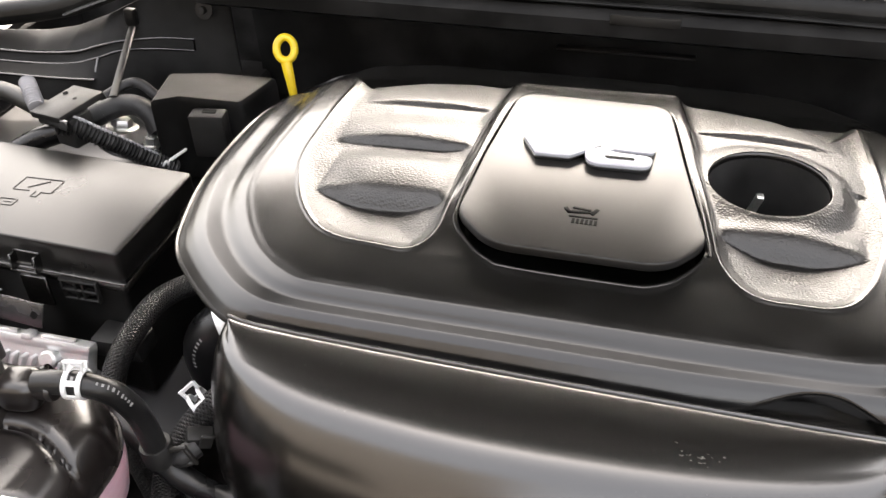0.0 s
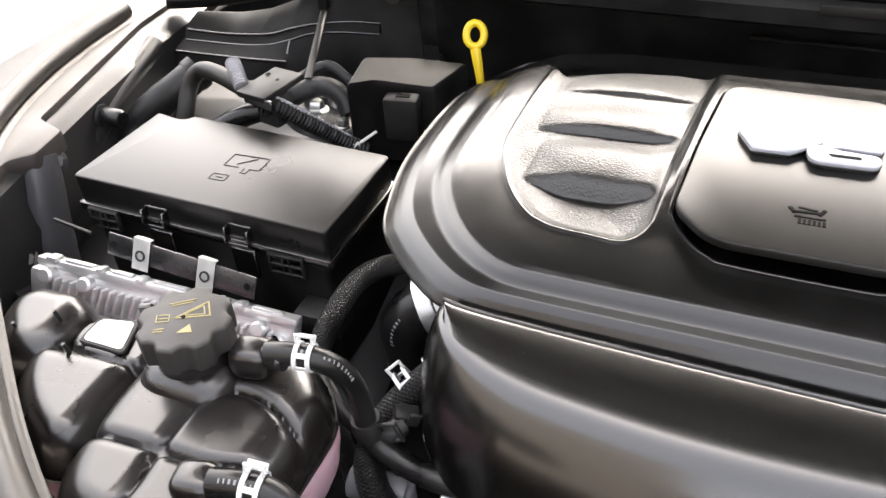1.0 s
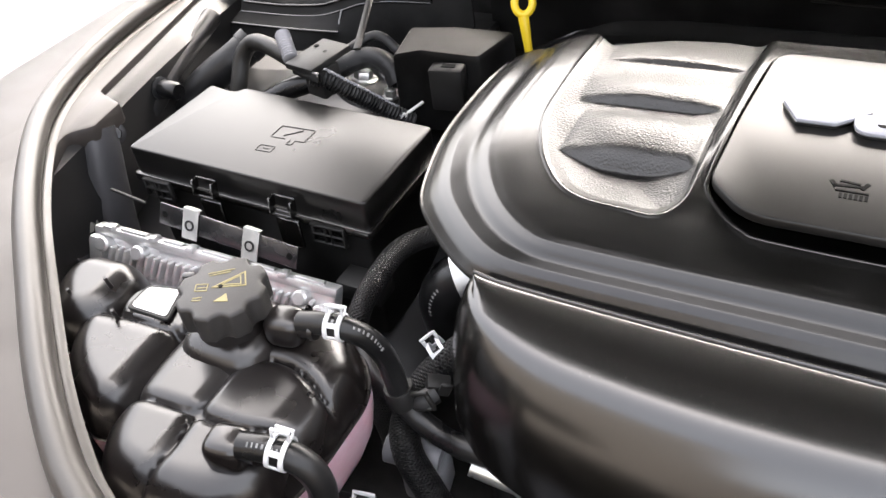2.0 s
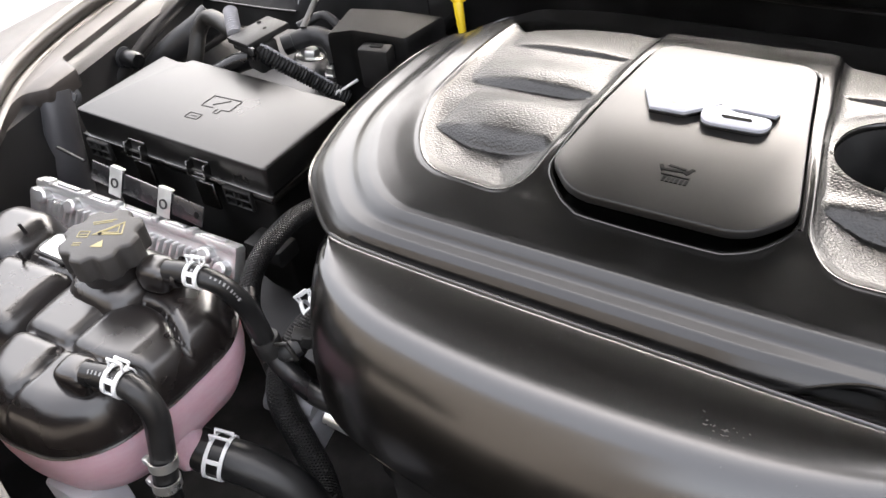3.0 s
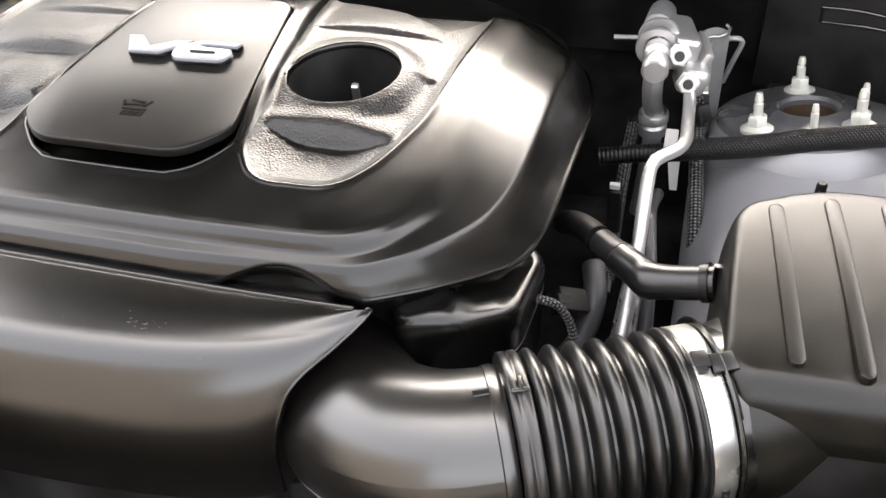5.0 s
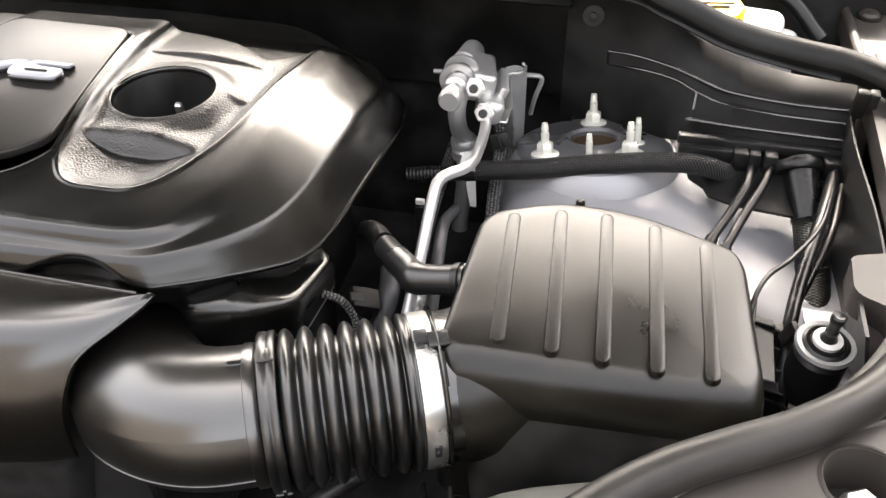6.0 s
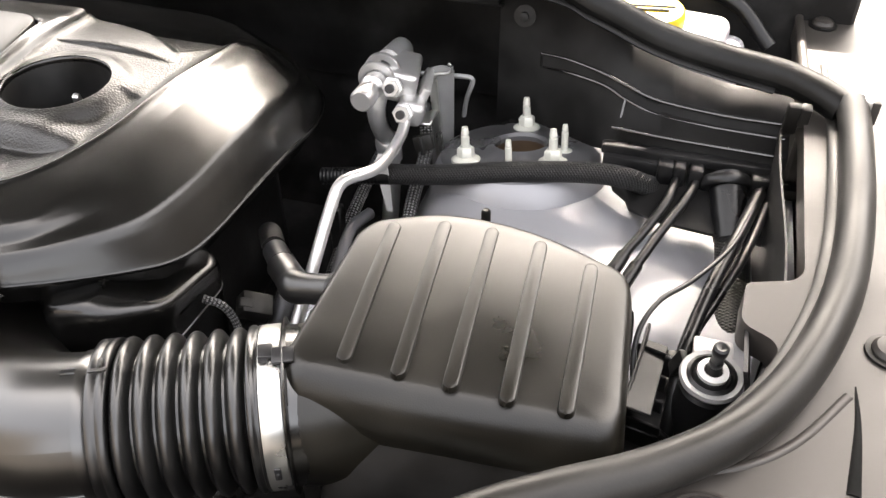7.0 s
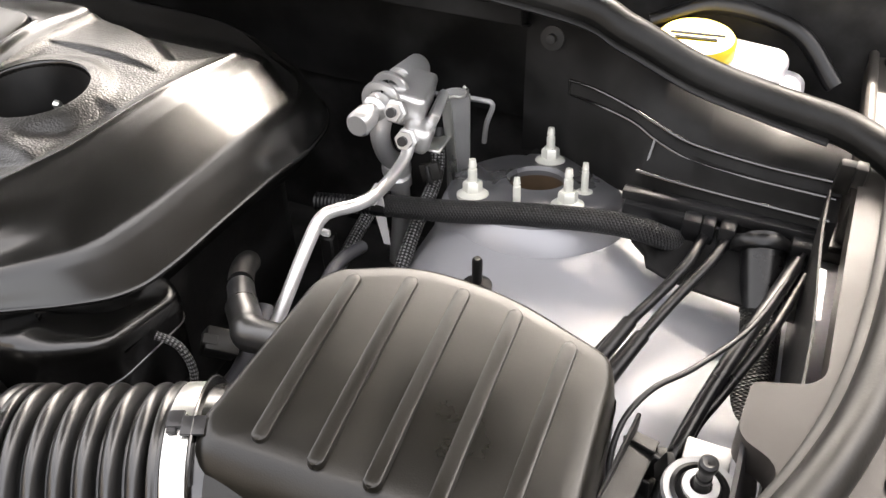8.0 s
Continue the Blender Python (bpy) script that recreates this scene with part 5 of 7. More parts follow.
hose("braided_loom", [(-0.24, 0.53, 0.985), (-0.266, 0.500, 0.970), (-0.284, 0.482, 0.950), (-0.297, 0.463, 0.920), (-0.288, 0.443, 0.900), (-0.264, 0.432, 0.870), (-0.238, 0.42, 0.840), (-0.217, 0.40, 0.815), (-0.21, 0.38, 0.75)], 0.0135, "black braided sleeve loom in front of the engine", BRAID, "cable loom", "looms", n=24)
hose("wire_conduit", [(-0.36, 0.50, 0.96), (-0.325, 0.470, 0.955), (-0.300, 0.462, 0.945), (-0.285, 0.456, 0.955), (-0.27, 0.452, 0.965), (-0.262, 0.462, 0.968)], 0.008, "black taped wire conduit beside the coolant hose", TAPE, "cable loom", "looms", n=14)
c = thing("loom_connector", "small black plastic connector clip on a loom", "connector", "connectors")
part("body", rbox(0.020, 0.014, 0.012, 0.002, 2, pose(-0.262, 0.468, 0.972, 10, 20, 30)), MATT, c)
part("clip", rbox(0.010, 0.003, 0.016, 0.001, 1, pose(-0.252, 0.462, 0.976, 10, 20, 30)), MATT, c)
wave_clip((-0.276, 0.502, 0.968), (0.5, 0.55, 0.35), 0.0135, 0.014, (-0.6, 0.1, 0.8), label="white spring clamp near the engine cover's corner")
h = hose("radiator_hose", [(-0.318, 0.600, 0.86), (-0.322, 0.594, 0.91), (-0.320, 0.592, 0.945), (-0.300, 0.601, 0.966), (-0.26, 0.62, 0.98)], 0.025, "black rubber radiator hose beneath the engine cover", n=26, prints=((24, 32, (0, -0.9, 0.6)),))
c = thing("worm_clamp", "bright metal clamp on the radiator hose", "clamp", "metal clamps")
part("band", lathe([(0.0252, -0.007), (0.0275, -0.007), (0.0275, 0.007), (0.0252, 0.007)], 32, aim((-0.300, 0.601, 0.966), (0.85, 0.45, 0.3)), cap=False), ALLOY, c)
part("flange", lathe([(0.0275, 0.010), (0.031, 0.010), (0.031, 0.016), (0.0275, 0.017)], 32, aim((-0.300, 0.601, 0.966), (0.85, 0.45, 0.3)), cap=False), ALLOY, c)
c = thing("alloy_pipe_end", "bright alloy pipe end beside the intake shroud", "pipe")
part("pipe", lathe([(0.009, 0), (0.009, 0.04), (0.011, 0.045)], 20, aim((-0.222, 0.436, 0.926), (0.8, 0.1, -0.25))), STEEL, c)
c = thing("alloy_pipe_end", "bright alloy pipe end near the white clamp", "pipe")
part("pipe", lathe([(0.011, 0), (0.011, 0.03), (0.013, 0.035)], 20, aim((-0.262, 0.515, 0.978), (0.6, 0.6, 0.4))), BRIGHT, c)
c = thing("pale_connector", "pale grey plastic connector body low in the bay", "connector", "connectors")
part("barrel", lathe([(0.010, -0.002), (0.0145, 0.0), (0.0145, 0.034), (0.012, 0.038), (0.012, 0.050)], 24, aim((-0.318, 0.455, 0.880), (1, 0.15, -0.1))), PALEGREY, c)
part("block", rbox(0.040, 0.036, 0.045, 0.006, 3, pose(-0.285, 0.462, 0.850, 0, 0, 12)), PALEGREY, c)
c = thing("tank_bracket", "pale plastic tank foot in the lower bay", "bracket")
part("post", rbox(0.05, 0.04, 0.16, 0.004, 2, pose(-0.36, 0.285, 0.86)), MILKY, c)
c = thing("tank_outlet", "milky pink outlet funnel under the coolant tank", "tank outlet")
part("funnel", lathe([(0.034, 0.0), (0.028, 0.02), (0.018, 0.045), (0.016, 0.06)], 24, aim((-0.330, 0.350, 0.965), (0.35, 0.1, -1))), COOLANT, c)
part("spout", lathe([(0.015, 0.0), (0.015, 0.04)], 20, aim((-0.322, 0.357, 0.920), (1, 0.2, -0.2))), COOLANT, c)
c = thing("alloy_housing", "cast alloy housing with a socket screw", "housing")
part("body", rbox(0.08, 0.06, 0.05, 0.008, 2, pose(-0.215, 0.315, 0.845, 10, 10, 30)), WINGGREY, c)
part("screw", lathe([(0.010, 0), (0.010, 0.006), (0.005, 0.006), (0.005, 0.003)], 20, aim((-0.235, 0.315, 0.872), (0, -0.2, 1))), GREYMET, c)

# ---- fuse box fittings ----
for x in (-0.581, -0.484):
    l = part("latch", join(rbox(0.0022, 0.010, 0.017, 0.0007, 1, pose(x - 0.0125, 0.5815, 1.0175, -8)), rbox(0.0022, 0.010, 0.017, 0.0007, 1, pose(x + 0.0125, 0.5815, 1.0175, -8)),
             rbox(0.027, 0.0022, 0.0022, 0.0007, 1, pose(x, 0.5862, 1.0262)), rbox(0.0245, 0.003, 0.0026, 0.0007, 1, pose(x, 0.5772, 1.0105)), rbox(0.027, 0.004, 0.034, 0.001, 1, pose(x, 0.5835, 0.984))), SATIN, fuse, "black snap latch")
    part("latch_bar", rbox(0.016, 0.003, 0.0026, 0.0008, 1, pose(x, 0.5800, 1.0170)), SEALRUB, l)
# embossed outline mark on the lid
em = [rbox(w, h, 0.0007, 0.0002, 1, pose(-0.527 + x, 0.668 + y, 1.0374, 0, 0, r)) for x, y, w, h, r in
      ((0, 0.014, 0.040, 0.0011, 2), (-0.012, -0.008, 0.018, 0.0011, 2), (0.015, -0.008, 0.010, 0.0011, 2), (-0.021, 0.003, 0.0011, 0.022, 0), (0.021, 0.003, 0.0011, 0.022, 0), (0.004, -0.012, 0.0011, 0.008, 0), (0.010, -0.012, 0.0011, 0.008, 0), (0.007, -0.016, 0.007, 0.0011, 0), (0.0, 0.004, 0.022, 0.0011, 40),
       (-0.013, -0.024, 0.018, 0.0011, 2), (-0.013, -0.034, 0.018, 0.0011, 2), (-0.022, -0.029, 0.0011, 0.010, 0), (-0.004, -0.029, 0.0011, 0.010, 0), (-0.012, -0.029, 0.008, 0.0011, 0))]
part("embossed_mark", join(*em), FUSELID, fuse, "small embossed outline mark")
for x, z, w in ((-0.652, 0.999, 0.034), (-0.437, 0.992, 0.036)):
    cage = part("connector", rbox(w, 0.006, 0.003, 0.001, 1, pose(x, 0.584, z - 0.010)), MATT, fuse, "open black connector cage")
    for dz in (0.0, 0.010):
        part("bar", rbox(w, 0.006, 0.003, 0.001, 1, pose(x, 0.584, z + dz)), MATT, cage)
    for dx in (-1, -0.2, 0.2, 1):
        part("upright", rbox(0.003, 0.0055, 0.024, 0.001, 1, pose(x + dx * w / 2, 0.584, z)), MATT, cage)
part("case_foot", rbox(0.05, 0.03, 0.02, 0.003, 2, pose(-0.40, 0.575, 0.945)), MATT, fuse)

brk = thing("module_bracket", "dark steel bracket bar with two bright spring clips", "bracket")
bar_m = pose(-0.5215, 0.5405, 1.011, -25)
part("bar", rbox(0.163, 0.0025, 0.022, 0.002, 2, bar_m), BARMET, brk, "dark steel bar with holes")
for x in (-0.0745, 0.0735):
    # Black disc on the bar, the hole's shade as colour.
    part("hole", lathe([(0.0033, 0), (0.0033, 0.0004)], 18, bar_m @ aim((x, -0.0013, 0.0), (0, -1, 0))), INK, brk)
for x in (-0.0415, 0.0300):
    k = part("clip", join(rbox(0.0185, 0.0014, 0.031, 0.0006, 1, bar_m @ pose(x, -0.0030, -0.001)), rbox(0.0185, 0.0060, 0.0014, 0.0006, 1, bar_m @ pose(x, -0.0005, 0.0145)),
             rbox(0.013, 0.0014, 0.007, 0.0006, 1, bar_m @ pose(x, 0.0022, 0.0118))), CLIPZINC, brk, "bright zinc spring clip")
    part("clip_ring", lathe([(0.0036, 0), (0.0054, 0), (0.0054, 0.0012), (0.0036, 0.0012)], 22, bar_m @ aim((x, -0.0037, -0.002), (0, -1, 0)), cap=False), GREYMET, k)
thin = thing("wire_bracket", "thin black bracket strip beside the module", "bracket")
part("strip", rbox(0.05, 0.004, 0.003, 0.001, 1, pose(-0.668, 0.556, 1.006, 0, 6, -3)), MATT, thin)

# module: stepped rim, slanted fins, bosses, connector end
fin = None
for i in range(27):
    x = -0.653 + i * 0.0087
    if fin is None:
        fin = part("fin", rbox(0.0036, 0.010, 0.025, 0.0013, 2), ALLOY, mod)
        fin.matrix_basis = pose(x, 0.519, 0.974, 0, 14, 0)
    else:
        again = new("fin", fin.data)
        again.parent = mod
        again.matrix_basis = pose(x, 0.519, 0.974, 0, 14, 0)
part("lower_step", rbox(0.262, 0.008, 0.010, 0.003, 2, pose(-0.538, 0.5195, 0.953)), ALLOY, mod)
x = -0.664
for w in (0.014, 0.034, 0.010, 0.026, 0.012, 0.038, 0.011, 0.028, 0.012, 0.034):
    high = w < 0.02
    part("rim_step", rbox(w - 0.003, 0.013 if high else 0.007, 0.006 if high else 0.004, 0.0015, 2, pose(x + w / 2, 0.5235 if high else 0.5255, 1.0035)), ALLOY, mod)
    x += w + 0.0035
for x, z in ((-0.617, 0.985), (-0.660, 0.985), (-0.434, 0.985), (-0.414, 0.975)):
    part("boss", lathe([(0.008, 0), (0.008, 0.012), (0.006, 0.014)], 18, aim((x, 0.524, z), (0, -1, 0.25))), ALLOY, mod)
part("end_plug", rbox(0.018, 0.022, 0.030, 0.005, 2, pose(-0.668, 0.522, 0.980)), ALLOY, mod)
part("yellow_strip", rbox(0.03, 0.004, 0.006, 0.001, 1, pose(-0.520, 0.516, 0.935)), PALEYEL, mod, "pale yellow sticker edge")

swing = Matrix.Translation((-0.5345, 0.522, 0.9915)) @ Matrix.Rotation(radians(4.7), 4, "Z") @ Matrix.Rotation(radians(5.2), 4, "Y") @ Matrix.Rotation(radians(-22), 4, "X") @ Matrix.Translation((0.538, -0.523, -1.004))
lean = Matrix.Translation((-0.5210, 0.5385, 1.0075)) @ Matrix.Rotation(radians(5.3), 4, "Y") @ Matrix.Translation((0.5215, -0.5425, -1.011))
for ob in brk.children:
    ob.matrix_basis = lean @ ob.matrix_basis
for ob in mod.children:
    ob.matrix_basis = swing @ ob.matrix_basis

# ---- left inner wing, tower and rear fittings ----
wl = thing("inner_wing_left", "inner wing panel with folds, recess shade put into its dark grey", "inner wing", kind="structure")
rows = []
for y in np.linspace(0.36, 1.06, 40):
    off = float(np.interp(y, [0.36, 0.5, 0.62, 0.75, 0.9, 1.06], [-0.66, -0.735, -0.762, -0.790, -0.815, -0.83]))
    row = [(off - dx + 0.006 * math.sin(y * 22) * (z < 1.0), y, z) for dx, z in ((0.10, 1.046), (0.05, 1.044), (0.012, 1.040), (0.0, 1.030), (0.002, 1.00), (-0.008, 0.97), (-0.004, 0.93), (0.02, 0.88), (0.0, 0.80), (-0.02, 0.66))]
    rows.append(row)
# Panel coloured dark for the recess's shade; channel and gusset stay lighter.
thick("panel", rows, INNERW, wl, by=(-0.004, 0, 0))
tube("folded_rail", [(-0.823, 0.90, 1.030), (-0.808, 0.80, 1.012), (-0.795, 0.72, 0.985), (-0.785, 0.66, 0.945), (-0.78, 0.63, 0.88)], 0.014, INNERW, wl, n=16)
rows = []
for y in np.linspace(0.55, 1.05, 26):
    row = []
    for x in np.linspace(-0.80, -0.36, 26):
        d = math.hypot(x + 0.56, y - 0.90)
        row.append((x, y, 0.945 - 0.35 * max(0, 0.74 - y) + 0.022 * math.exp(-(d / 0.11) ** 2) - 0.5 * max(0, x + 0.50)))
    rows.append(row)
# Tower sheet and dome are far darker than the right tower.
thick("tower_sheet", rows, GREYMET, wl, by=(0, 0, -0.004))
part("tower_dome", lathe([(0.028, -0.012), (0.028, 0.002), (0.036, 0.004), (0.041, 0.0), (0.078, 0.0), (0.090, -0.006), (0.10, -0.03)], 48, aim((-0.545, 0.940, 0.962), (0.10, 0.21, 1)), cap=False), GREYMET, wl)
tube("pressed_channel", [(-0.758, 0.618, 1.036), (-0.754, 0.609, 1.010), (-0.752, 0.598, 0.975), (-0.752, 0.588, 0.930), (-0.76, 0.58, 0.86)], lambda f: 0.022 + 0.006 * f, WINGGREY, wl, "pale grey pressed channel", n=20, flat=0.7)
gus = part("gusset_plate", rbox(0.003, 0.082, 0.105, 0.001, 1, pose(-0.762, 0.545, 0.950, 6, -14, 28)), WINGGREY, wl, "flat grey gusset plate")
part("gusset_fold", rbox(0.010, 0.003, 0.085, 0.001, 1, pose(-0.772, 0.586, 0.955, 6, -14, 28)), WINGGREY, gus)
post = thing("rubber_stop_post", "black rubber stop post on the inner wing", "stop")
part("rubber", lathe([(0.0105, 0), (0.0115, 0.003), (0.0115, 0.026), (0.009, 0.030)], 24, aim((-0.782, 0.744, 1.012), (1, -0.12, 0.05))), RUBBER, post)
part("collar", lathe([(0.014, -0.004), (0.014, 0.0), (0.010, 0.002)], 24, aim((-0.784, 0.744, 1.012), (1, -0.12, 0.05))), GREYMET, post)
bolt("wing_bolt", (-0.752, 0.631, 1.021), (0.75, -0.45, 0.45), 0.0085, "zinc hexagon bolt with a washer on the inner wing", GREYMET)
bolt("wing_bolt", (-0.750, 0.548, 0.951), (0.85, -0.45, 0.25), 0.0085, "zinc hexagon bolt with a washer low on the inner wing", STEEL)
bolt("tower_nut", (-0.561, 0.858, 0.995), (0.1, 0.2, 1), 0.012, "pale flanged nut on the strut tower", STEEL)
stud = thing("tower_stud", "pale stud and nut on the strut tower", "stud", "studs")
part("thread", lathe([(0.0035, 0), (0.0035, 0.022), (0.0025, 0.025)], 14, aim((-0.515, 0.842, 0.985), (0.1, 0.1, 1))), STEEL, stud)
part("nut", lathe([(0.010, 0), (0.010, 0.002), (0.0075, 0.003), (0.0075, 0.011)], 6, aim((-0.515, 0.842, 0.985), (0.1, 0.1, 1))), STEEL, stud)

hose("grey_hose", [(-0.702, 0.775, 0.98), (-0.698, 0.790, 1.009), (-0.696, 0.806, 1.036), (-0.680, 0.812, 1.052), (-0.650, 0.802, 1.058), (-0.61, 0.787, 1.056), (-0.57, 0.778, 1.045)], 0.0105, "grey-black rubber hose arching behind the fuse box", SEALRUB)
hose("grey_hose", [(-0.66, 0.77, 0.99), (-0.62, 0.79, 1.01), (-0.58, 0.81, 1.02)], 0.013, "black rubber hose lying behind the fuse box", RUBBER)
hose("taped_loom", [(-0.715, 0.85, 1.03), (-0.729, 0.828, 1.018), (-0.755, 0.808, 1.0), (-0.78, 0.785, 0.975), (-0.79, 0.75, 0.93)], 0.021, "thick loom wrapped in glossy black tape", TAPE, "cable loom", "looms", n=22)
hose("corrugated_conduit", [(-0.622, 0.802, 1.074), (-0.612, 0.792, 1.070), (-0.596, 0.776, 1.060)], 0.0075, "short pale corrugated conduit", PALEGREY, "conduit", "conduits", waves=0.0016, pitch=0.0035, n=18)
hose("corrugated_conduit", [(-0.560, 0.758, 1.052), (-0.545, 0.768, 1.046), (-0.528, 0.778, 1.030), (-0.506, 0.795, 1.006), (-0.483, 0.808, 0.985), (-0.47, 0.815, 0.975)], 0.0085, "black corrugated conduit leading to the tower", CORRUG, "conduit", "conduits", waves=0.0022, pitch=0.0042, n=20)
slit = thing("wire_stripe", "pale ribbed wire strip showing in a split conduit", "wire strip")
run = curve_points([(-0.556, 0.757, 1.063), (-0.543, 0.768, 1.056), (-0.526, 0.778, 1.040), (-0.505, 0.795, 1.016), (-0.484, 0.807, 0.996)], 0.0042)
for k in range(len(run) - 1):
    part("rib", rbox(0.0052 if k % 2 else 0.0035, 0.0075, 0.003, 0.001, 1, aim((run[k] + run[k + 1]) / 2, run[k + 1] - run[k], 20) @ pose(0, 0, 0, 0, 90, 0)), PALEGREY, slit)
plate = thing("loom_bracket", "flat black plastic loom bracket with small holes", "bracket")
part("plate", rbox(0.046, 0.062, 0.008, 0.002, 2, pose(-0.563, 0.784, 1.063, 3, -3, -14)), MATT, plate)
part("block", rbox(0.030, 0.030, 0.035, 0.003, 2, pose(-0.555, 0.775, 1.042, 0, 0, -14)), MATT, plate)
part("front_lip", rbox(0.044, 0.004, 0.012, 0.001, 1, pose(-0.561, 0.754, 1.058, 0, 0, -14)), SATIN, plate)
for x, y in ((-0.575, 0.80), (-0.556, 0.79), (-0.552, 0.81)):
    # Black discs on the solid plate stand for the holes' shade.
    part("hole", lathe([(0.003, 0), (0.003, 0.0006)], 12, pose(x, y, 1.0672)), INK, plate)
hose("taped_loom", [(-0.585, 0.84, 1.015), (-0.558, 0.862, 1.022), (-0.535, 0.864, 1.022), (-0.517, 0.858, 1.014), (-0.505, 0.85, 1.00)], 0.0125, "taped wire bundle crossing the tower", TAPE, "cable loom", "looms", n=18)
hose("taped_loom", [(-0.580, 0.868, 1.028), (-0.562, 0.890, 1.036), (-0.545, 0.892, 1.036), (-0.524, 0.888, 1.024), (-0.49, 0.88, 1.01)], 0.006, "thin wire bundle arching over the tower", TAPE, "cable loom", "looms")
rod = thing("stay_rod", "thin flat grey stay strip rising to the cowl", "stay")
tube("strip", [(-0.562, 0.858, 1.035), (-0.585, 0.925, 1.050), (-0.605, 0.985, 1.064)], 0.0048, SEALRUB, rod, flat=0.35)
part("head", rbox(0.014, 0.012, 0.022, 0.003, 2, pose(-0.607, 0.99, 1.075)), MATT, rod)

box = thing("relay_cover", "black plastic cover box with a clip pocket", "cover box")
BX = rounded([(-0.486, 0.816), (-0.462, 0.834), (-0.392, 0.846), (-0.374, 0.905), (-0.44, 0.892), (-0.492, 0.872)], 0.004, 3)
bmx = bmesh.new()
rings = [[bmx.verts.new((cxx + (x - cxx) * f, cyy + (y - cyy) * f, z - 0.10 * (x + 0.44) * (z > 1.0) + 0.10 * (y - 0.86) * (z > 1.0))) for x, y in BX] for cxx, cyy, f, z in ((-0.435, 0.862, 1.03, 0.955), (-0.435, 0.862, 1.0, 1.050), (-0.435, 0.862, 0.985, 1.056), (-0.435, 0.862, 0.94, 1.0585))]
for a, b in zip(rings, rings[1:]):
    for i in range(len(a)):
        bmx.faces.new((a[i], a[(i + 1) % len(a)], b[(i + 1) % len(a)], b[i]))
bmx.faces.new(rings[-1])
part("shell", bmx, DEEPBLACK, box)
part("clip_pocket", rbox(0.040, 0.022, 0.052, 0.004, 2, pose(-0.423, 0.826, 1.022, 0, 0, 8)), DEEPBLACK, box, "square clip pocket")
# Flat black plate coloured as the shade inside the pocket.
part("pocket_hole", rbox(0.016, 0.008, 0.001, 0.0003, 1, pose(-0.421, 0.827, 1.0485, 0, 0, 8)), INK, box)
tie = thing("cable_tie", "white cable tie knot", "cable tie")
part("strap", rbox(0.026, 0.004, 0.003, 0.001, 1, pose(-0.468, 0.818, 0.992, 0, -20, 50)), WHITE, tie)
part("head", rbox(0.009, 0.008, 0.006, 0.001, 1, pose(-0.478, 0.806, 0.988, 0, 0, 50)), WHITE, tie)

dip = thing("dipstick", "yellow plastic dipstick loop handle", "dipstick")
dm = aim((-0.383, 0.953, 1.069), (0.25, -0.75, 0.5))
loop_pts = [dm @ Vector((0.0105 * math.cos(a), 0.0135 * math.sin(a), 0)) for a in np.linspace(0, 2 * math.pi, 25)]
tube("handle", loop_pts, 0.0046, YELLOW, dip, n=14)
tube("stem", [dm @ Vector((0, -0.016, 0)), dm @ Vector((0.002, -0.030, -0.002)), dm @ Vector((0.006, -0.06, -0.01))], lambda f: 0.0065 - 0.002 * f, YELLOW, dip, n=12)

# ---- right side: tower studs ----
def tower_stud(base, tall, big=True):
    top = thing("tower_stud", "pale zinc stud with a flanged nut on the strut tower" if big else "thin pale stud on the strut tower", "stud", "studs")
    m = aim(base, TN)
    r = 0.0045 if big else 0.0036
    part("thread", lathe([(r, 0), (r, tall * 0.72), (r * 0.75, tall * 0.74), (r * 0.75, tall * 0.78), (r * 0.95, tall * 0.80), (r * 0.7, tall)], 16, m), STUDZINC, top)
    if big:
        part("nut", lathe([(0.0095, 0.002), (0.0095, 0.012), (0.008, 0.014)], 6, m), STUDZINC, top)
        part("flange", lathe([(0.0155, -0.002), (0.0155, 0.001), (0.011, 0.004)], 28, m), STUDZINC, top)
    else:
        part("flange", lathe([(0.008, -0.001), (0.008, 0.0008), (0.004, 0.0015)], 20, m), STUDZINC, top)
    return top


for x, y, tall, big in ((0.540, 1.000, 0.036, True), (0.496, 0.893, 0.036, True), (0.587, 0.903, 0.036, True), (0.545, 0.880, 0.030, False), (0.594, 0.936, 0.030, False)):
    z = TC.z + (-TN.x * (x - TC.x) - TN.y * (y - TC.y)) / TN.z
    tower_stud((x, y, z), tall, big)
RUST = shader("rusty_shaft", (0.055, 0.034, 0.018), 0.5, metal=0.2, stain=0.6, grain=0.2, grain_size=200)
part("hole_wall", lathe([(0.0272, -0.085), (0.0272, -0.002)], 40, tm, cap=False), RUST, tower, "rusty dark wall of the strut hole")
part("tower_shaft", lathe([(0.026, -0.080), (0.026, -0.062), (0.008, -0.060), (0.008, -0.036)], 24, tm), RUST, tower, "rusty brown strut end in the hole")
plug = thing("wing_plug", "black push plug on the silver inner wing", "plug")
part("stem", lathe([(0.0045, 0), (0.0045, 0.030), (0.003, 0.032)], 16, pose(0.546, 0.780, 0.966)), MATT, plug)
part("base", lathe([(0.013, 0), (0.013, 0.006), (0.006, 0.010)], 20, pose(0.546, 0.780, 0.962)), MATT, plug)

# ---- refrigerant line assembly ----
ac = thing("refrigerant_valve", "bright alloy refrigerant valve block with fittings", "valve block")
part("block", rbox(0.044, 0.066, 0.034, 0.006, 3, pose(0.405, 0.948, 1.028, -4, 12, 12)), BRIGHT, ac)
part("neck", lathe([(0.014, 0), (0.014, 0.040), (0.011, 0.044)], 24, aim((0.389, 0.960, 1.036), (0.05, 0.9, -0.1))), ALLOY, ac, "dull grey neck")
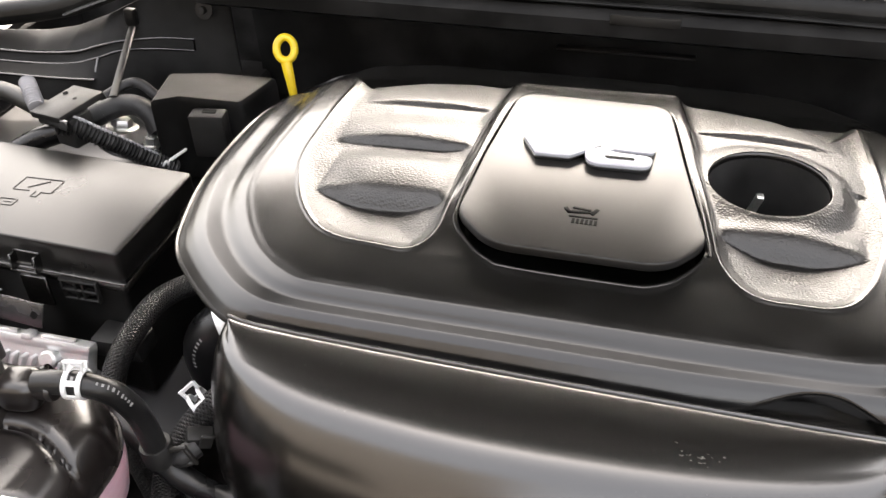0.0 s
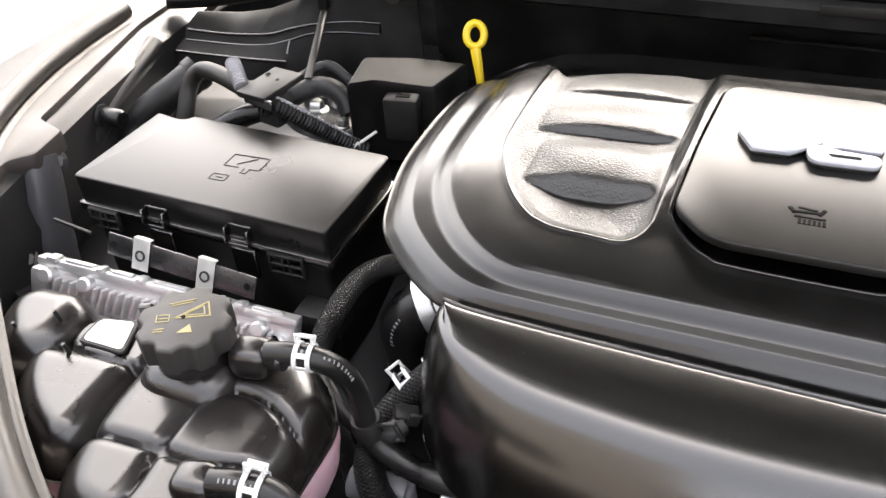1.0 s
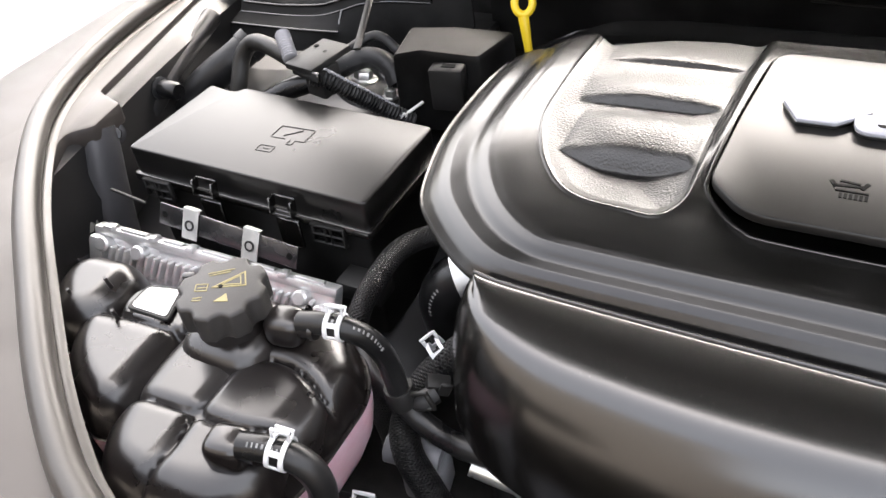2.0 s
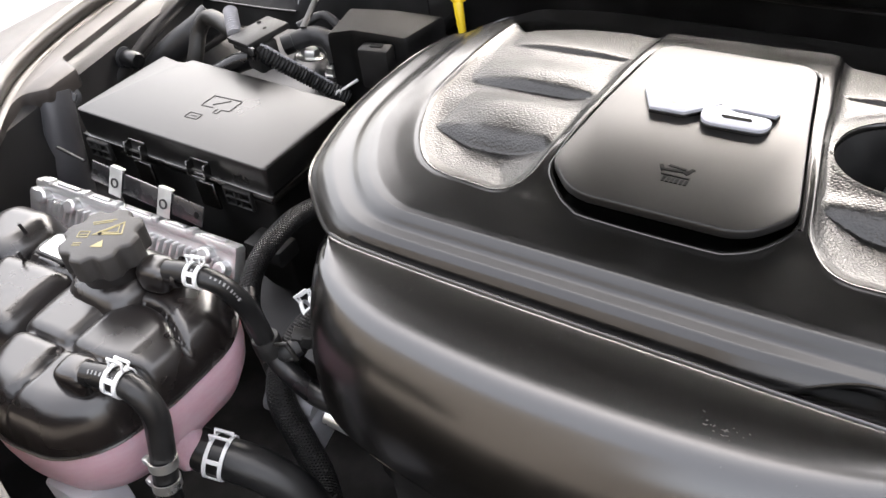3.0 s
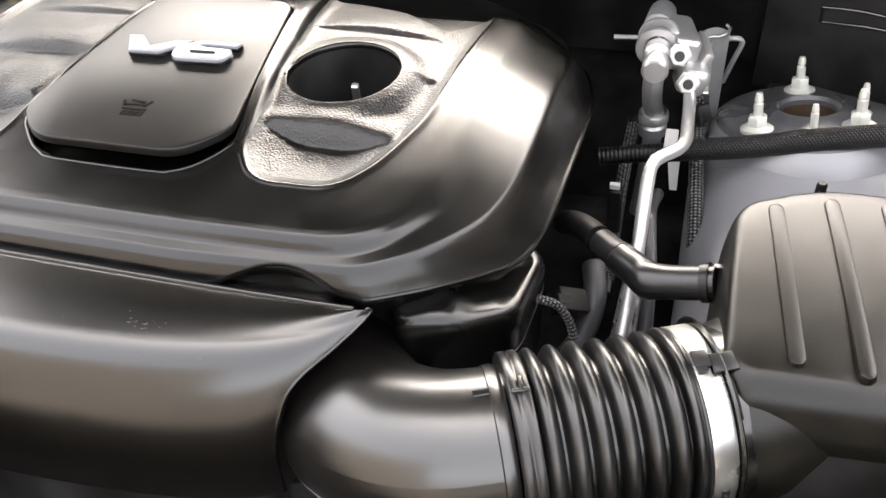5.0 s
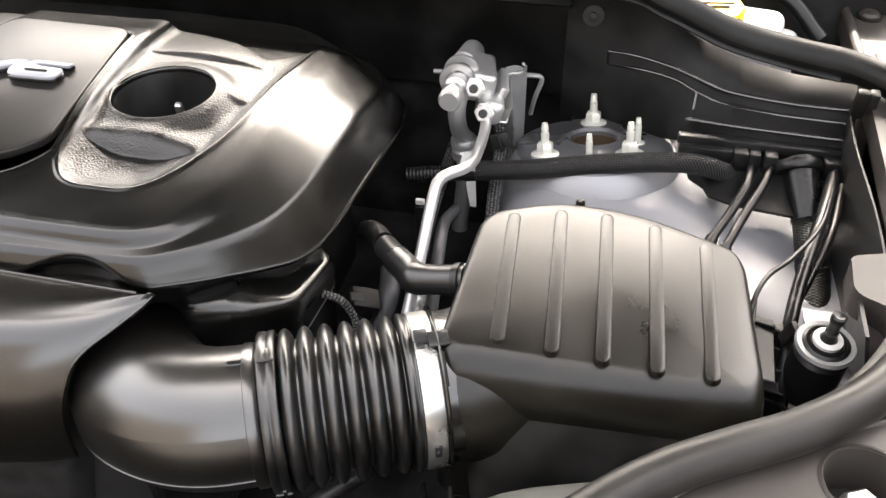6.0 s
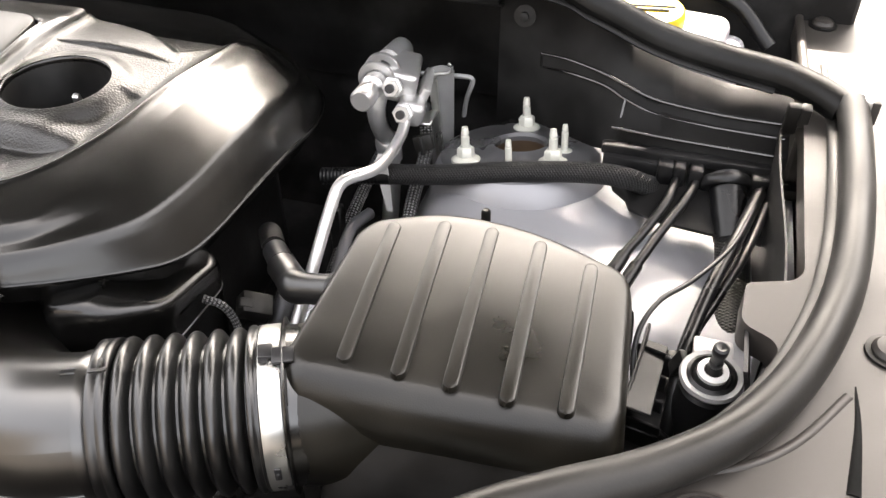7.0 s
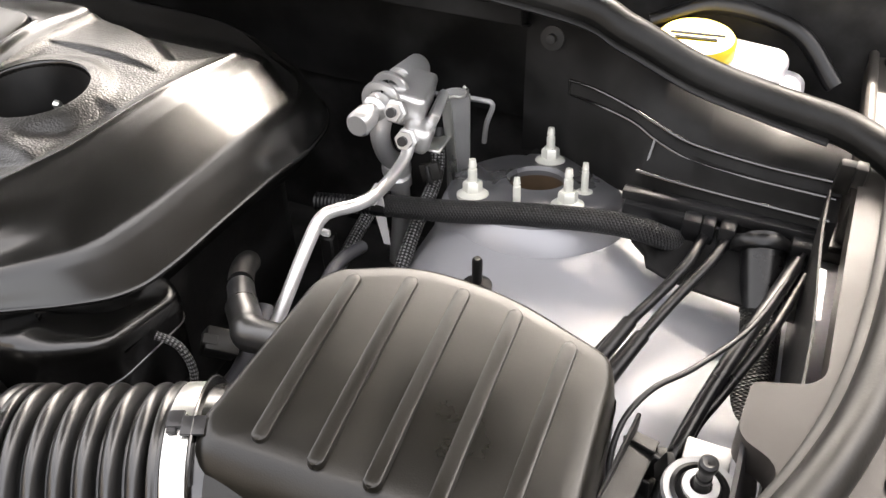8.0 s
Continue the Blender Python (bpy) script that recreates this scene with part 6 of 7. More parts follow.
for y in (0.932, 0.912):
    part("flange_ring", lathe([(0.013, -0.003), (0.0195, -0.003), (0.0205, -0.001), (0.0205, 0.001), (0.0195, 0.003), (0.013, 0.003)], 28, aim((0.393, y, 1.040), (0.03, -0.99, 0.08)), cap=False), BRIGHT, ac)
part("port", lathe([(0.0125, 0), (0.0125, 0.012), (0.0085, 0.016), (0.0085, 0.026), (0.0120, 0.027), (0.0125, 0.044), (0.0100, 0.048)], 24, aim((0.394, 0.906, 1.040), (0.03, -0.99, 0.08))), BRIGHT, ac, "capped service port")
part("lug", rbox(0.030, 0.035, 0.028, 0.008, 3, pose(0.428, 0.918, 1.008, 0, 18, 12)), BRIGHT, ac)
for p in ((0.415, 0.902, 1.040), (0.426, 0.900, 1.012)):
    n = part("nut", lathe([(0.0115, 0), (0.0115, 0.006), (0.009, 0.007), (0.009, 0.012)], 6, aim(p, (0.02, -0.9, 0.35))), BRIGHT, ac)
    part("bolt_end", lathe([(0.0048, 0), (0.0048, 0.016)], 14, aim(p, (0.02, -0.9, 0.35))), GREYMET, n)
part("web", rbox(0.010, 0.05, 0.040, 0.003, 2, pose(0.431, 0.948, 1.010, 0, 25, 12)), BRIGHT, ac)
hose("suction_pipe", [(0.396, 0.912, 1.030), (0.393, 0.905, 1.005), (0.394, 0.915, 0.975), (0.396, 0.928, 0.955), (0.396, 0.935, 0.90), (0.39, 0.93, 0.82)], 0.0100, "bright alloy suction pipe below the valve", BRIGHT, "pipe", "refrigerant pipes", n=18)
part("ferrule", lathe([(0.0135, -0.006), (0.0155, -0.003), (0.0155, 0.004), (0.012, 0.007), (0.0145, 0.010), (0.0145, 0.022)], 24, aim((0.396, 0.929, 0.952), (0, 0.1, -1))), BRIGHT, ac)
hose("liquid_pipe", [(0.428, 0.900, 1.008), (0.430, 0.880, 1.000), (0.431, 0.845, 1.000), (0.431, 0.815, 1.004), (0.425, 0.793, 1.008), (0.412, 0.778, 1.009), (0.405, 0.766, 1.006), (0.404, 0.74, 0.992), (0.404, 0.70, 0.966), (0.402, 0.66, 0.935), (0.40, 0.62, 0.90)], 0.0060, "bright bent alloy refrigerant pipe", BRIGHT, "pipe", "refrigerant pipes", n=16)
hose("second_pipe", [(0.412, 0.82, 0.935), (0.408, 0.785, 0.944), (0.411, 0.75, 0.943), (0.417, 0.70, 0.925), (0.42, 0.65, 0.88)], 0.0062, "dull alloy pipe behind the refrigerant pipe", WINGGREY, "pipe", "refrigerant pipes", n=16)
brac = thing("valve_bracket", "zinc steel bracket holding the valve block", "bracket")
thick("plate", [[(0.436 + 0.012 * u + (0.006 if t in (0, 1) else 0), 0.955 + 0.006 * t, 1.022 - 0.15 * u) for t in (0, 0.25, 0.5, 0.75, 1, 1.5, 2, 3, 4)] for u in np.linspace(0, 1, 8)], STEEL, brac, by=(0.0025, 0, 0))
part("shelf", rbox(0.026, 0.030, 0.003, 0.001, 1, pose(0.434, 0.940, 0.985)), STEEL, brac)
thick("side_plate", [[(0.434 + 0.026 * u, 0.972 + 0.004 * math.sin(3 * u), z + 0.010 * u * (1 - u)) for u in np.linspace(0, 1, 8)] for z in np.linspace(1.028, 0.880, 8)], DULLALLOY, brac, "dull zinc side plate", by=(0, 0.002, 0))
tube("hook", [(0.438, 0.972, 1.020), (0.444, 0.972, 1.023), (0.450, 0.971, 1.024), (0.457, 0.970, 1.028), (0.459, 0.969, 1.035), (0.455, 0.968, 1.039)], 0.0016, STEEL, brac, "thin bent hook", n=10)
hose("bulkhead_rod", [(0.343, 1.0, 1.000), (0.40, 1.0, 1.003), (0.462, 1.0, 1.0075), (0.473, 1.0, 1.0065), (0.474, 1.0, 1.000), (0.468, 1.0, 0.980), (0.462, 1.01, 0.95)], 0.0028, "thin grey steel rod bent on the bulkhead", DULLALLOY, "rod", "rods", n=12)
tag = thing("paper_tag", "white paper tag hanging from the hose", "tag")
thick("tag_sheet", [[(0.418 + dx, 0.838 + 0.3 * u * 0.02, 0.985 - 0.062 * u) for dx in (-0.004 + 0.008 * u, 0.010 + 0.001 * u)] for u in np.linspace(0, 1, 6)], WHITE, tag, by=(0, 0.001, 0))
part("loop", rbox(0.012, 0.026, 0.004, 0.001, 1, pose(0.418, 0.842, 0.984, 10, 0, 0)), WHITE, tag)

hose("braided_hose", [(0.415, 0.848, 0.967), (0.48, 0.853, 0.975), (0.542, 0.862, 0.984), (0.60, 0.868, 0.992), (0.640, 0.873, 0.994), (0.664, 0.878, 0.990), (0.681, 0.887, 0.980), (0.690, 0.900, 0.970), (0.692, 0.92, 0.96)], 0.0108, "black braided flat loom crossing in front of the tower", BRAID, "cable loom", "looms", n=26)
hose("loom_sleeve", [(0.352, 0.842, 0.956), (0.38, 0.845, 0.960), (0.418, 0.848, 0.965)], 0.0082, "black corrugated end of the braided loom", CORRUG, "conduit", "conduits", waves=0.001, pitch=0.004, n=18)
hose("speckled_sleeve", [(0.430, 0.96, 0.99), (0.440, 0.93, 0.95), (0.446, 0.86, 0.93), (0.452, 0.80, 0.90), (0.455, 0.76, 0.86)], 0.0075, "black and white speckled heat sleeve", BRAIDS, "cable loom", "looms", n=20)
hose("speckled_sleeve", [(0.374, 0.975, 0.915), (0.373, 0.92, 0.905), (0.373, 0.85, 0.888), (0.375, 0.76, 0.85)], 0.007, "black and white speckled heat sleeve by the engine", BRAIDS, "cable loom", "looms", n=20)
c = thing("white_terminal", "small white plastic terminal on a dark connector", "connector", "connectors")
part("tab", rbox(0.010, 0.005, 0.007, 0.001, 1, pose(0.371, 0.821, 0.938)), WHITE, c)
part("stem", rbox(0.014, 0.014, 0.07, 0.002, 1, pose(0.372, 0.824, 0.899)), MATT, c)
hose("foil_hose", [(0.366, 0.72, 0.925), (0.372, 0.69, 0.915), (0.366, 0.665, 0.890), (0.345, 0.64, 0.865)], 0.0105, "smooth grey metal pipe beside the resonator", WINGGREY, "pipe", "pipes", n=18)
hose("foil_hose", [(0.405, 0.71, 0.93), (0.402, 0.68, 0.91), (0.398, 0.64, 0.88), (0.39, 0.60, 0.86)], 0.0105, "crinkled foil heat wrap round a pipe", FOIL, "pipe", "pipes", n=20)
c = thing("engine_connector", "grey-brown plastic connector block by the resonator", "connector", "connectors")
part("body", rbox(0.030, 0.022, 0.020, 0.002, 2, pose(0.352, 0.668, 0.925, 25, 30, 35)), SEALRUB, c)
part("latch", rbox(0.014, 0.010, 0.006, 0.001, 1, pose(0.349, 0.660, 0.936, 25, 30, 35)), SEALRUB, c)
hose("small_conduit", [(0.335, 0.62, 0.975), (0.350, 0.625, 0.965), (0.362, 0.622, 0.945), (0.366, 0.61, 0.92)], 0.0036, "thin speckled wire sleeve by the resonator", BRAIDS, "conduit", "conduits", n=14)
c = thing("loom_connector", "small grey plastic connector beside the refrigerant valve", "connector", "connectors")
part("body", rbox(0.021, 0.007, 0.018, 0.0015, 2, pose(0.442, 0.915, 0.968, -15, -18, 10)), SEALRUB, c)
part("clip", rbox(0.004, 0.009, 0.020, 0.001, 1, pose(0.442, 0.911, 0.967, -15, -18, 10)), MATT, c)
brth = thing("breather_elbow", "glossy black rubber breather elbow at the air box", "elbow")
tube("elbow", [(0.393, 0.660, 0.993), (0.404, 0.649, 0.995), (0.414, 0.639, 0.996), (0.419, 0.635, 0.997), (0.424, 0.634, 0.998), (0.431, 0.633, 1.000), (0.445, 0.631, 1.004), (0.466, 0.628, 1.011)], lambda f: 0.0132 + 0.0016 * math.exp(-((f - 0.40) / 0.10) ** 2), BELLOWS, brth, n=28, step=0.002)
tube("hose", [(0.335, 0.745, 0.950), (0.348, 0.725, 0.967), (0.360, 0.706, 0.979), (0.372, 0.688, 0.986)], 0.0110, MATT, brth, n=20)
part("pipe_end", lathe([(0.0114, -0.026), (0.0114, 0.0), (0.0128, 0.001), (0.0128, 0.004)], 24, aim((0.391, 0.664, 0.992), (0.62, -0.76, 0.22)), cap=False), GREYMET, brth, "dull grey pipe end")
part("collar", lathe([(0.0150, 0), (0.0150, 0.006)], 24, aim((0.456, 0.629, 1.008), (1, -0.12, 0.3))), RUBBER, brth)
part("pin", rbox(0.012, 0.003, 0.003, 0.0008, 1, pose(0.468, 0.634, 1.022)), WHITE, brth)

# ---- grommet strip with hoses and cables ----
gs = thing("grommet_strip", "black rubber grommet strip under the cowl end", "grommet strip")
part("strip", rbox(0.172, 0.012, 0.010, 0.002, 2, pose(0.720, 0.914, 1.000)), RUBBER, gs)
part("flange", rbox(0.06, 0.014, 0.022, 0.004, 2, pose(0.667, 0.908, 0.986)), RUBBER, gs)
for x, w in ((0.700, 0.016), (0.714, 0.012), (0.730, 0.014), (0.792, 0.020)):
    part("boss", rbox(w, 0.020, 0.024, 0.003, 2, pose(x, 0.904, 0.988)), RUBBER, gs)
part("collar", lathe([(0.0235, -0.006), (0.0250, -0.003), (0.0250, 0.003), (0.0235, 0.005), (0.0195, 0.006)], 32, aim((0.759, 0.900, 0.986), (0.15, -0.75, -0.6))), RUBBER, gs)
hose("brake_pipe", [(0.712, 0.895, 0.985), (0.709, 0.872, 0.985), (0.705, 0.855, 0.982), (0.690, 0.820, 0.972), (0.676, 0.790, 0.965), (0.66, 0.755, 0.955), (0.65, 0.70, 0.94)], 0.0048, "thin black brake pipe over the inner wing", RUBBER, "pipe", "brake pipes", n=12)
hose("brake_pipe", [(0.732, 0.900, 0.985), (0.728, 0.882, 0.985), (0.722, 0.862, 0.982), (0.706, 0.825, 0.973), (0.691, 0.785, 0.965), (0.676, 0.75, 0.955), (0.666, 0.70, 0.94)], 0.0048, "thin black brake pipe over the inner wing", RUBBER, "pipe", "brake pipes", n=12)
for a, b in (((0.676, 0.790, 0.965), (0.652, 0.715, 0.944)), ((0.689, 0.780, 0.9635), (0.668, 0.715, 0.944))):
    tube("sleeve", [a, (Vector(a) + Vector(b)) / 2 + Vector((0, 0, 0.002)), b], 0.0064, RUBBER, scene.objects["brake_pipe" if a[0] < 0.68 else "brake_pipe.001"], "thicker rubber sleeve", n=14)
# Thin black sheet from the grommet strip out over the silver wing.
thick("cowl_skirt", [[(x + 0.012 * f * (x < 0.67), 0.912 - (0.912 - y1) * f, 0.984 - 0.020 * f) for x, y1 in ((0.640, 0.893), (0.655, 0.878), (0.672, 0.864), (0.690, 0.856), (0.715, 0.850), (0.75, 0.846), (0.80, 0.843))] for f in np.linspace(0, 1, 6)], MATT, cowl, "black sheet below the grommet strip", by=(0, 0, -0.003))
hose("drain_hose", [(0.760, 0.905, 0.992), (0.763, 0.890, 0.983), (0.770, 0.862, 0.965), (0.776, 0.835, 0.948), (0.780, 0.79, 0.925), (0.782, 0.74, 0.90), (0.78, 0.68, 0.86)], 0.0165, "thick black drain hose in a woven sleeve", BRAID, "hose", "hoses", n=24)
tube("plain_end", [(0.760, 0.905, 0.992), (0.763, 0.890, 0.983), (0.770, 0.862, 0.965), (0.773, 0.850, 0.957)], 0.0176, RUBBER, scene.objects["drain_hose"], "plain rubber end", n=24)
hose("bonnet_cable", [(0.795, 0.900, 0.992), (0.785, 0.850, 1.000), (0.765, 0.775, 1.008), (0.735, 0.715, 1.014), (0.712, 0.682, 1.016), (0.700, 0.650, 1.010), (0.701, 0.625, 0.988), (0.715, 0.612, 0.96), (0.745, 0.606, 0.935)], 0.0022, "thin black cable looping beside the air box", RUBBER, "cable", "cables", n=10)
hose("black_rod", [(0.790, 0.880, 0.995), (0.772, 0.805, 0.998), (0.758, 0.755, 0.995), (0.745, 0.704, 0.985), (0.737, 0.661, 0.975), (0.735, 0.625, 0.945), (0.735, 0.60, 0.89)], 0.0062, "black metal tube descending to the wing", RUBBER, "pipe", "pipes", n=14)
hose("black_rod", [(0.798, 0.870, 0.99), (0.780, 0.790, 0.992), (0.758, 0.730, 0.980), (0.744, 0.690, 0.970), (0.742, 0.64, 0.94), (0.745, 0.6, 0.88)], 0.0042, "thin black tube descending to the wing", RUBBER, "pipe", "pipes", n=12)
c = thing("tube_clip", "black plastic clip holding two tubes", "clip", "clips")
part("body", rbox(0.020, 0.016, 0.014, 0.002, 2, pose(0.736, 0.662, 0.972, 0, 0, 15)), MATT, c)
c = thing("air_box_bracket", "black ribbed plastic bracket on the air box side", "bracket")
part("wall", rbox(0.003, 0.110, 0.085, 0.001, 1, pose(0.702, 0.625, 0.950, 0, 0, -6)), MATT, c)
for y in (0.668, 0.643, 0.618, 0.593):
    part("web", rbox(0.026, 0.0022, 0.070, 0.0008, 1, pose(0.716, y, 0.948, 12, 0, -14)), MATT, c)
for z, w in ((0.984, 0.020), (0.962, 0.028), (0.936, 0.032)):
    part("shelf", rbox(w, 0.094, 0.0022, 0.0008, 1, pose(0.702 + w / 2, 0.630, z, -12, 6, -6)), MATT, c)
part("hook", rbox(0.006, 0.012, 0.022, 0.002, 2, pose(0.733, 0.644, 0.990, 10, 15, 20)), MATT, c)
part("tab", rbox(0.014, 0.004, 0.018, 0.001, 1, pose(0.728, 0.655, 0.972, -10, 20, 0)), MATT, c)

mount = thing("radiator_mount", "alloy ring mount with a black stud and a white ring", "mount")
mm = aim((0.757, 0.627, 1.0), (0.02, -0.12, 1))
part("plate", lathe([(0.0165, -0.002), (0.0225, -0.003), (0.0238, 0.0), (0.0225, 0.003), (0.0165, 0.002)], 40, mm, cap=False), DULLALLOY, mount, "cast alloy ring")
part("tongue", rbox(0.030, 0.024, 0.004, 0.002, 2, pose(0.757, 0.655, 1.000, -6)), DULLALLOY, mount)
part("grommet", lathe([(0.0185, -0.002), (0.0185, 0.003), (0.016, 0.0045), (0.014, 0.002), (0.0125, 0.005), (0.0, 0.005)], 36, mm, cap=False), RUBBER, mount, "black rubber grommet")
part("white_ring", lathe([(0.007, 0.005), (0.0115, 0.005), (0.0115, 0.008), (0.007, 0.009)], 28, mm, cap=False), WHITE, mount, "white plastic ring")
part("stud", lathe([(0.0064, 0.004), (0.0052, 0.012), (0.0046, 0.015), (0.0052, 0.016), (0.0052, 0.019), (0.0044, 0.020), (0.0046, 0.027), (0.0058, 0.030), (0.0061, 0.034), (0.0058, 0.036), (0.0040, 0.0372), (0.0024, 0.0366)], 22, mm), RUBBER, mount, "black ball stud")
part("body", lathe([(0.022, -0.06), (0.022, -0.010), (0.016, -0.004)], 28, mm), RUBBER, mount)
thick("wing_gusset", [[(0.772 + 0.022 * u, y, 1.040 - 0.085 * u * (1 + 0.2 * v)) for v, y in zip(np.linspace(0, 1, 6), np.linspace(0.600, 0.690, 6))] for u in np.linspace(0, 1, 5)], GREYMET, None, by=(0.003, 0, 0))
bpy.data.objects["wing_gusset"].parent = mount

# ---- right wing fittings ----
for i, (x, y, z, r) in enumerate(((0.868, 0.640, 1.046, 0.013), (0.905, 0.835, 1.046, 0.012), (0.845, 1.16, 1.046, 0.012))):
    c = thing("wing_fastener", "round beige-grey fastener on the wing", "fastener", "wing fasteners")
    part("dome", lathe([(r, 0), (r, 0.003), (r * 0.8, 0.006), (r * 0.3, 0.007)], 28, pose(x, y, z)), TRIM, c)
    part("ring", lathe([(r * 1.3, -0.001), (r * 1.3, 0.001), (r, 0.0015)], 28, pose(x, y, z), cap=False), MATT, c)
c = thing("seal_clip", "small metal end clip of the rubber seal", "clip", "clips")
part("tab", rbox(0.020, 0.016, 0.018, 0.004, 2, pose(0.866, 0.944, 1.068, 0, 10, 0)), STEEL, c)
part("wrap", rbox(0.008, 0.018, 0.024, 0.002, 2, pose(0.876, 0.944, 1.064)), TRIM, c)
c = thing("cowl_clip", "grey plastic clip at the cowl end", "clip", "clips")
part("tab", rbox(0.014, 0.010, 0.034, 0.003, 2, pose(0.808, 0.940, 1.046, 10, 0, 0)), SEALRUB, c)
part("ear", rbox(0.010, 0.012, 0.022, 0.002, 2, pose(0.818, 0.938, 1.052, 10, 0, 0)), SEALRUB, c)
bolt("wing_bolt", (0.759, 0.464, 1.008), (0.1, -0.2, 1), 0.015, "large bright hexagon bolt in a wing recess", BRIGHT, False, 0.014)
c = thing("bolt_well", "dark round recess in the wing round a bolt", "recess")
part("well", lathe([(0.0255, 0.9), (0.0258, 1.041), (0.0275, 1.0465), (0.030, 1.0455)], 40, pose(0.755, 0.462, 0), cap=False), TRIM, c)
part("floor", lathe([(0.0255, 1.000), (0.0255, 1.004)], 40, pose(0.755, 0.462, 0)), MATT, c)
rim_r = thing("wing_edge_strip", "thin grey sheet metal edge beside the wing slot", "edge strip")
thick("strip", [[(0.800 + 0.002 * math.sin(6 * v), y, z) for v, y in zip(np.linspace(0, 1, 10), np.linspace(0.690, 0.935, 10))] for z in (1.036, 0.99, 0.93, 0.86)], MATT, rim_r, by=(0.002, 0, 0))
fo = thing("outer_wing", "pale painted outer wing skin falling to the side", "wing", kind="structure")
for sgn in (1, -1):
    thick("skin", [[(sgn * (x + 0.02 * (y - 0.6)), y, z) for y in np.linspace(0.05, 1.3, 12)] for x, z in ((0.952, 1.030), (0.955, 1.042), (0.965, 1.046), (1.0, 1.040), (1.03, 1.020), (1.05, 0.97), (1.06, 0.80), (1.06, 0.40))], PAINT, fo, by=(-0.004 * sgn, 0, -0.003))

bead = thing("wing_edge_bead", "folded grey edge bead along the wing beside the cowl", "edge bead")
tube("bead", [(0.816, 1.46, 1.0465), (0.819, 1.2, 1.0465), (0.822, 1.02, 1.0465)], 0.005, TRIM, bead, n=12)
tube("inner_bead", [(0.842, 1.06, 1.0455), (0.843, 1.0, 1.0455)], 0.004, TRIM, bead, n=10, flat=0.6)
groove = thing("wing_groove", "ridge in the wing flange and a black strip for a groove's shade", "groove")
# Black strip laid on the flange for the shade inside a groove.
tube("slot", [(0.843, 0.602, 1.0445), (0.842, 0.565, 1.0445), (0.836, 0.512, 1.0445)], lambda f: 0.0012 + 0.0035 * f, INK, groove, n=10, flat=0.5)
tube("ridge", [(0.735, 0.499, 1.0445), (0.778, 0.520, 1.0445), (0.808, 0.548, 1.0445), (0.838, 0.592, 1.0445)], 0.0035, TRIM, groove, n=10, flat=0.6)

# ---- brake fluid reservoir behind the seal ----
rv = thing("brake_reservoir", "milky brake fluid reservoir with a yellow cap", "reservoir")
part("body", rbox(0.10, 0.075, 0.07, 0.015, 4, pose(0.690, 1.090, 1.030, 0, 0, -10)), MILKY, rv)
part("shoulder", rbox(0.05, 0.07, 0.09, 0.015, 4, pose(0.735, 1.085, 1.000, 0, 0, -10)), MILKY, rv)
cap = part("cap", lathe([(0.036, 0), (0.038, 0.003), (0.038, 0.016), (0.035, 0.020), (0.03, 0.021)], 40, aim((0.655, 1.078, 1.060), (0, -0.05, 1))), YELLOW, rv, "yellow screw cap with dark print")
for y, w in ((1.088, 0.045), (1.078, 0.052), (1.068, 0.040)):
    part("print_bar", rbox(w, 0.004, 0.0006, 0, 1, pose(0.655, y, 1.0815 - 0.05 * (y - 1.078), 3, 0, 8)), INK, cap)
hose("brake_hose", [(0.60, 1.13, 1.06), (0.66, 1.15, 1.08), (0.74, 1.145, 1.07), (0.79, 1.12, 1.03)], 0.009, "black hose behind the brake reservoir", RUBBER)

# ---- low metal parts seen below the shroud ----
hose("bright_pipe", [(0.185, 0.492, 0.870), (0.160, 0.465, 0.860), (0.145, 0.442, 0.845), (0.12, 0.42, 0.81)], 0.013, "bright alloy pipe below the intake shroud", BRIGHT, "pipe", "pipes", n=18)
hose("bright_pipe", [(0.41, 0.50, 0.90), (0.385, 0.475, 0.895), (0.36, 0.455, 0.88), (0.32, 0.43, 0.85)], 0.009, "thin dull grey metal pipe below the bellows", GREYMET, "pipe", "pipes", n=16)
pul = thing("belt_pulley", "dark ribbed belt pulley below the elbow", "pulley")
part("wheel", lathe([(0.02, -0.012), (0.046, -0.012), (0.048, -0.009), (0.046, -0.006), (0.048, -0.003), (0.046, 0.0), (0.048, 0.003), (0.046, 0.006), (0.048, 0.009), (0.02, 0.012)], 40, aim((0.175, 0.46, 0.84), (0.1, -1, 0.35))), GREYMET, pul)
ck = thing("cooling_shroud_frame", "black ribbed radiator frame in the lower bay", "radiator frame")
for i in range(4):
    part("slat", rbox(0.004, 0.05, 0.04, 0.001, 1, pose(0.468 + i * 0.022, 0.455, 0.91, 0, 0, 12)), MATT, ck)
part("rail", rbox(0.12, 0.01, 0.012, 0.002, 1, pose(0.50, 0.435, 0.925, 0, 0, 12)), MATT, ck)
part("lamp_back", lobe(0.60, 0.425, 0.955, 0.11, 0.055, 0.035, 18, e=0.7), LAMPGREY, ck, "smooth grey-green moulded lamp housing")

# cowl ribs and screws on both ends
def rib_line(pts, w, parent, sgn=1):
    tube("rib", [(sgn * x, y, z) for x, y, z in pts], w, SATIN, parent, n=10)


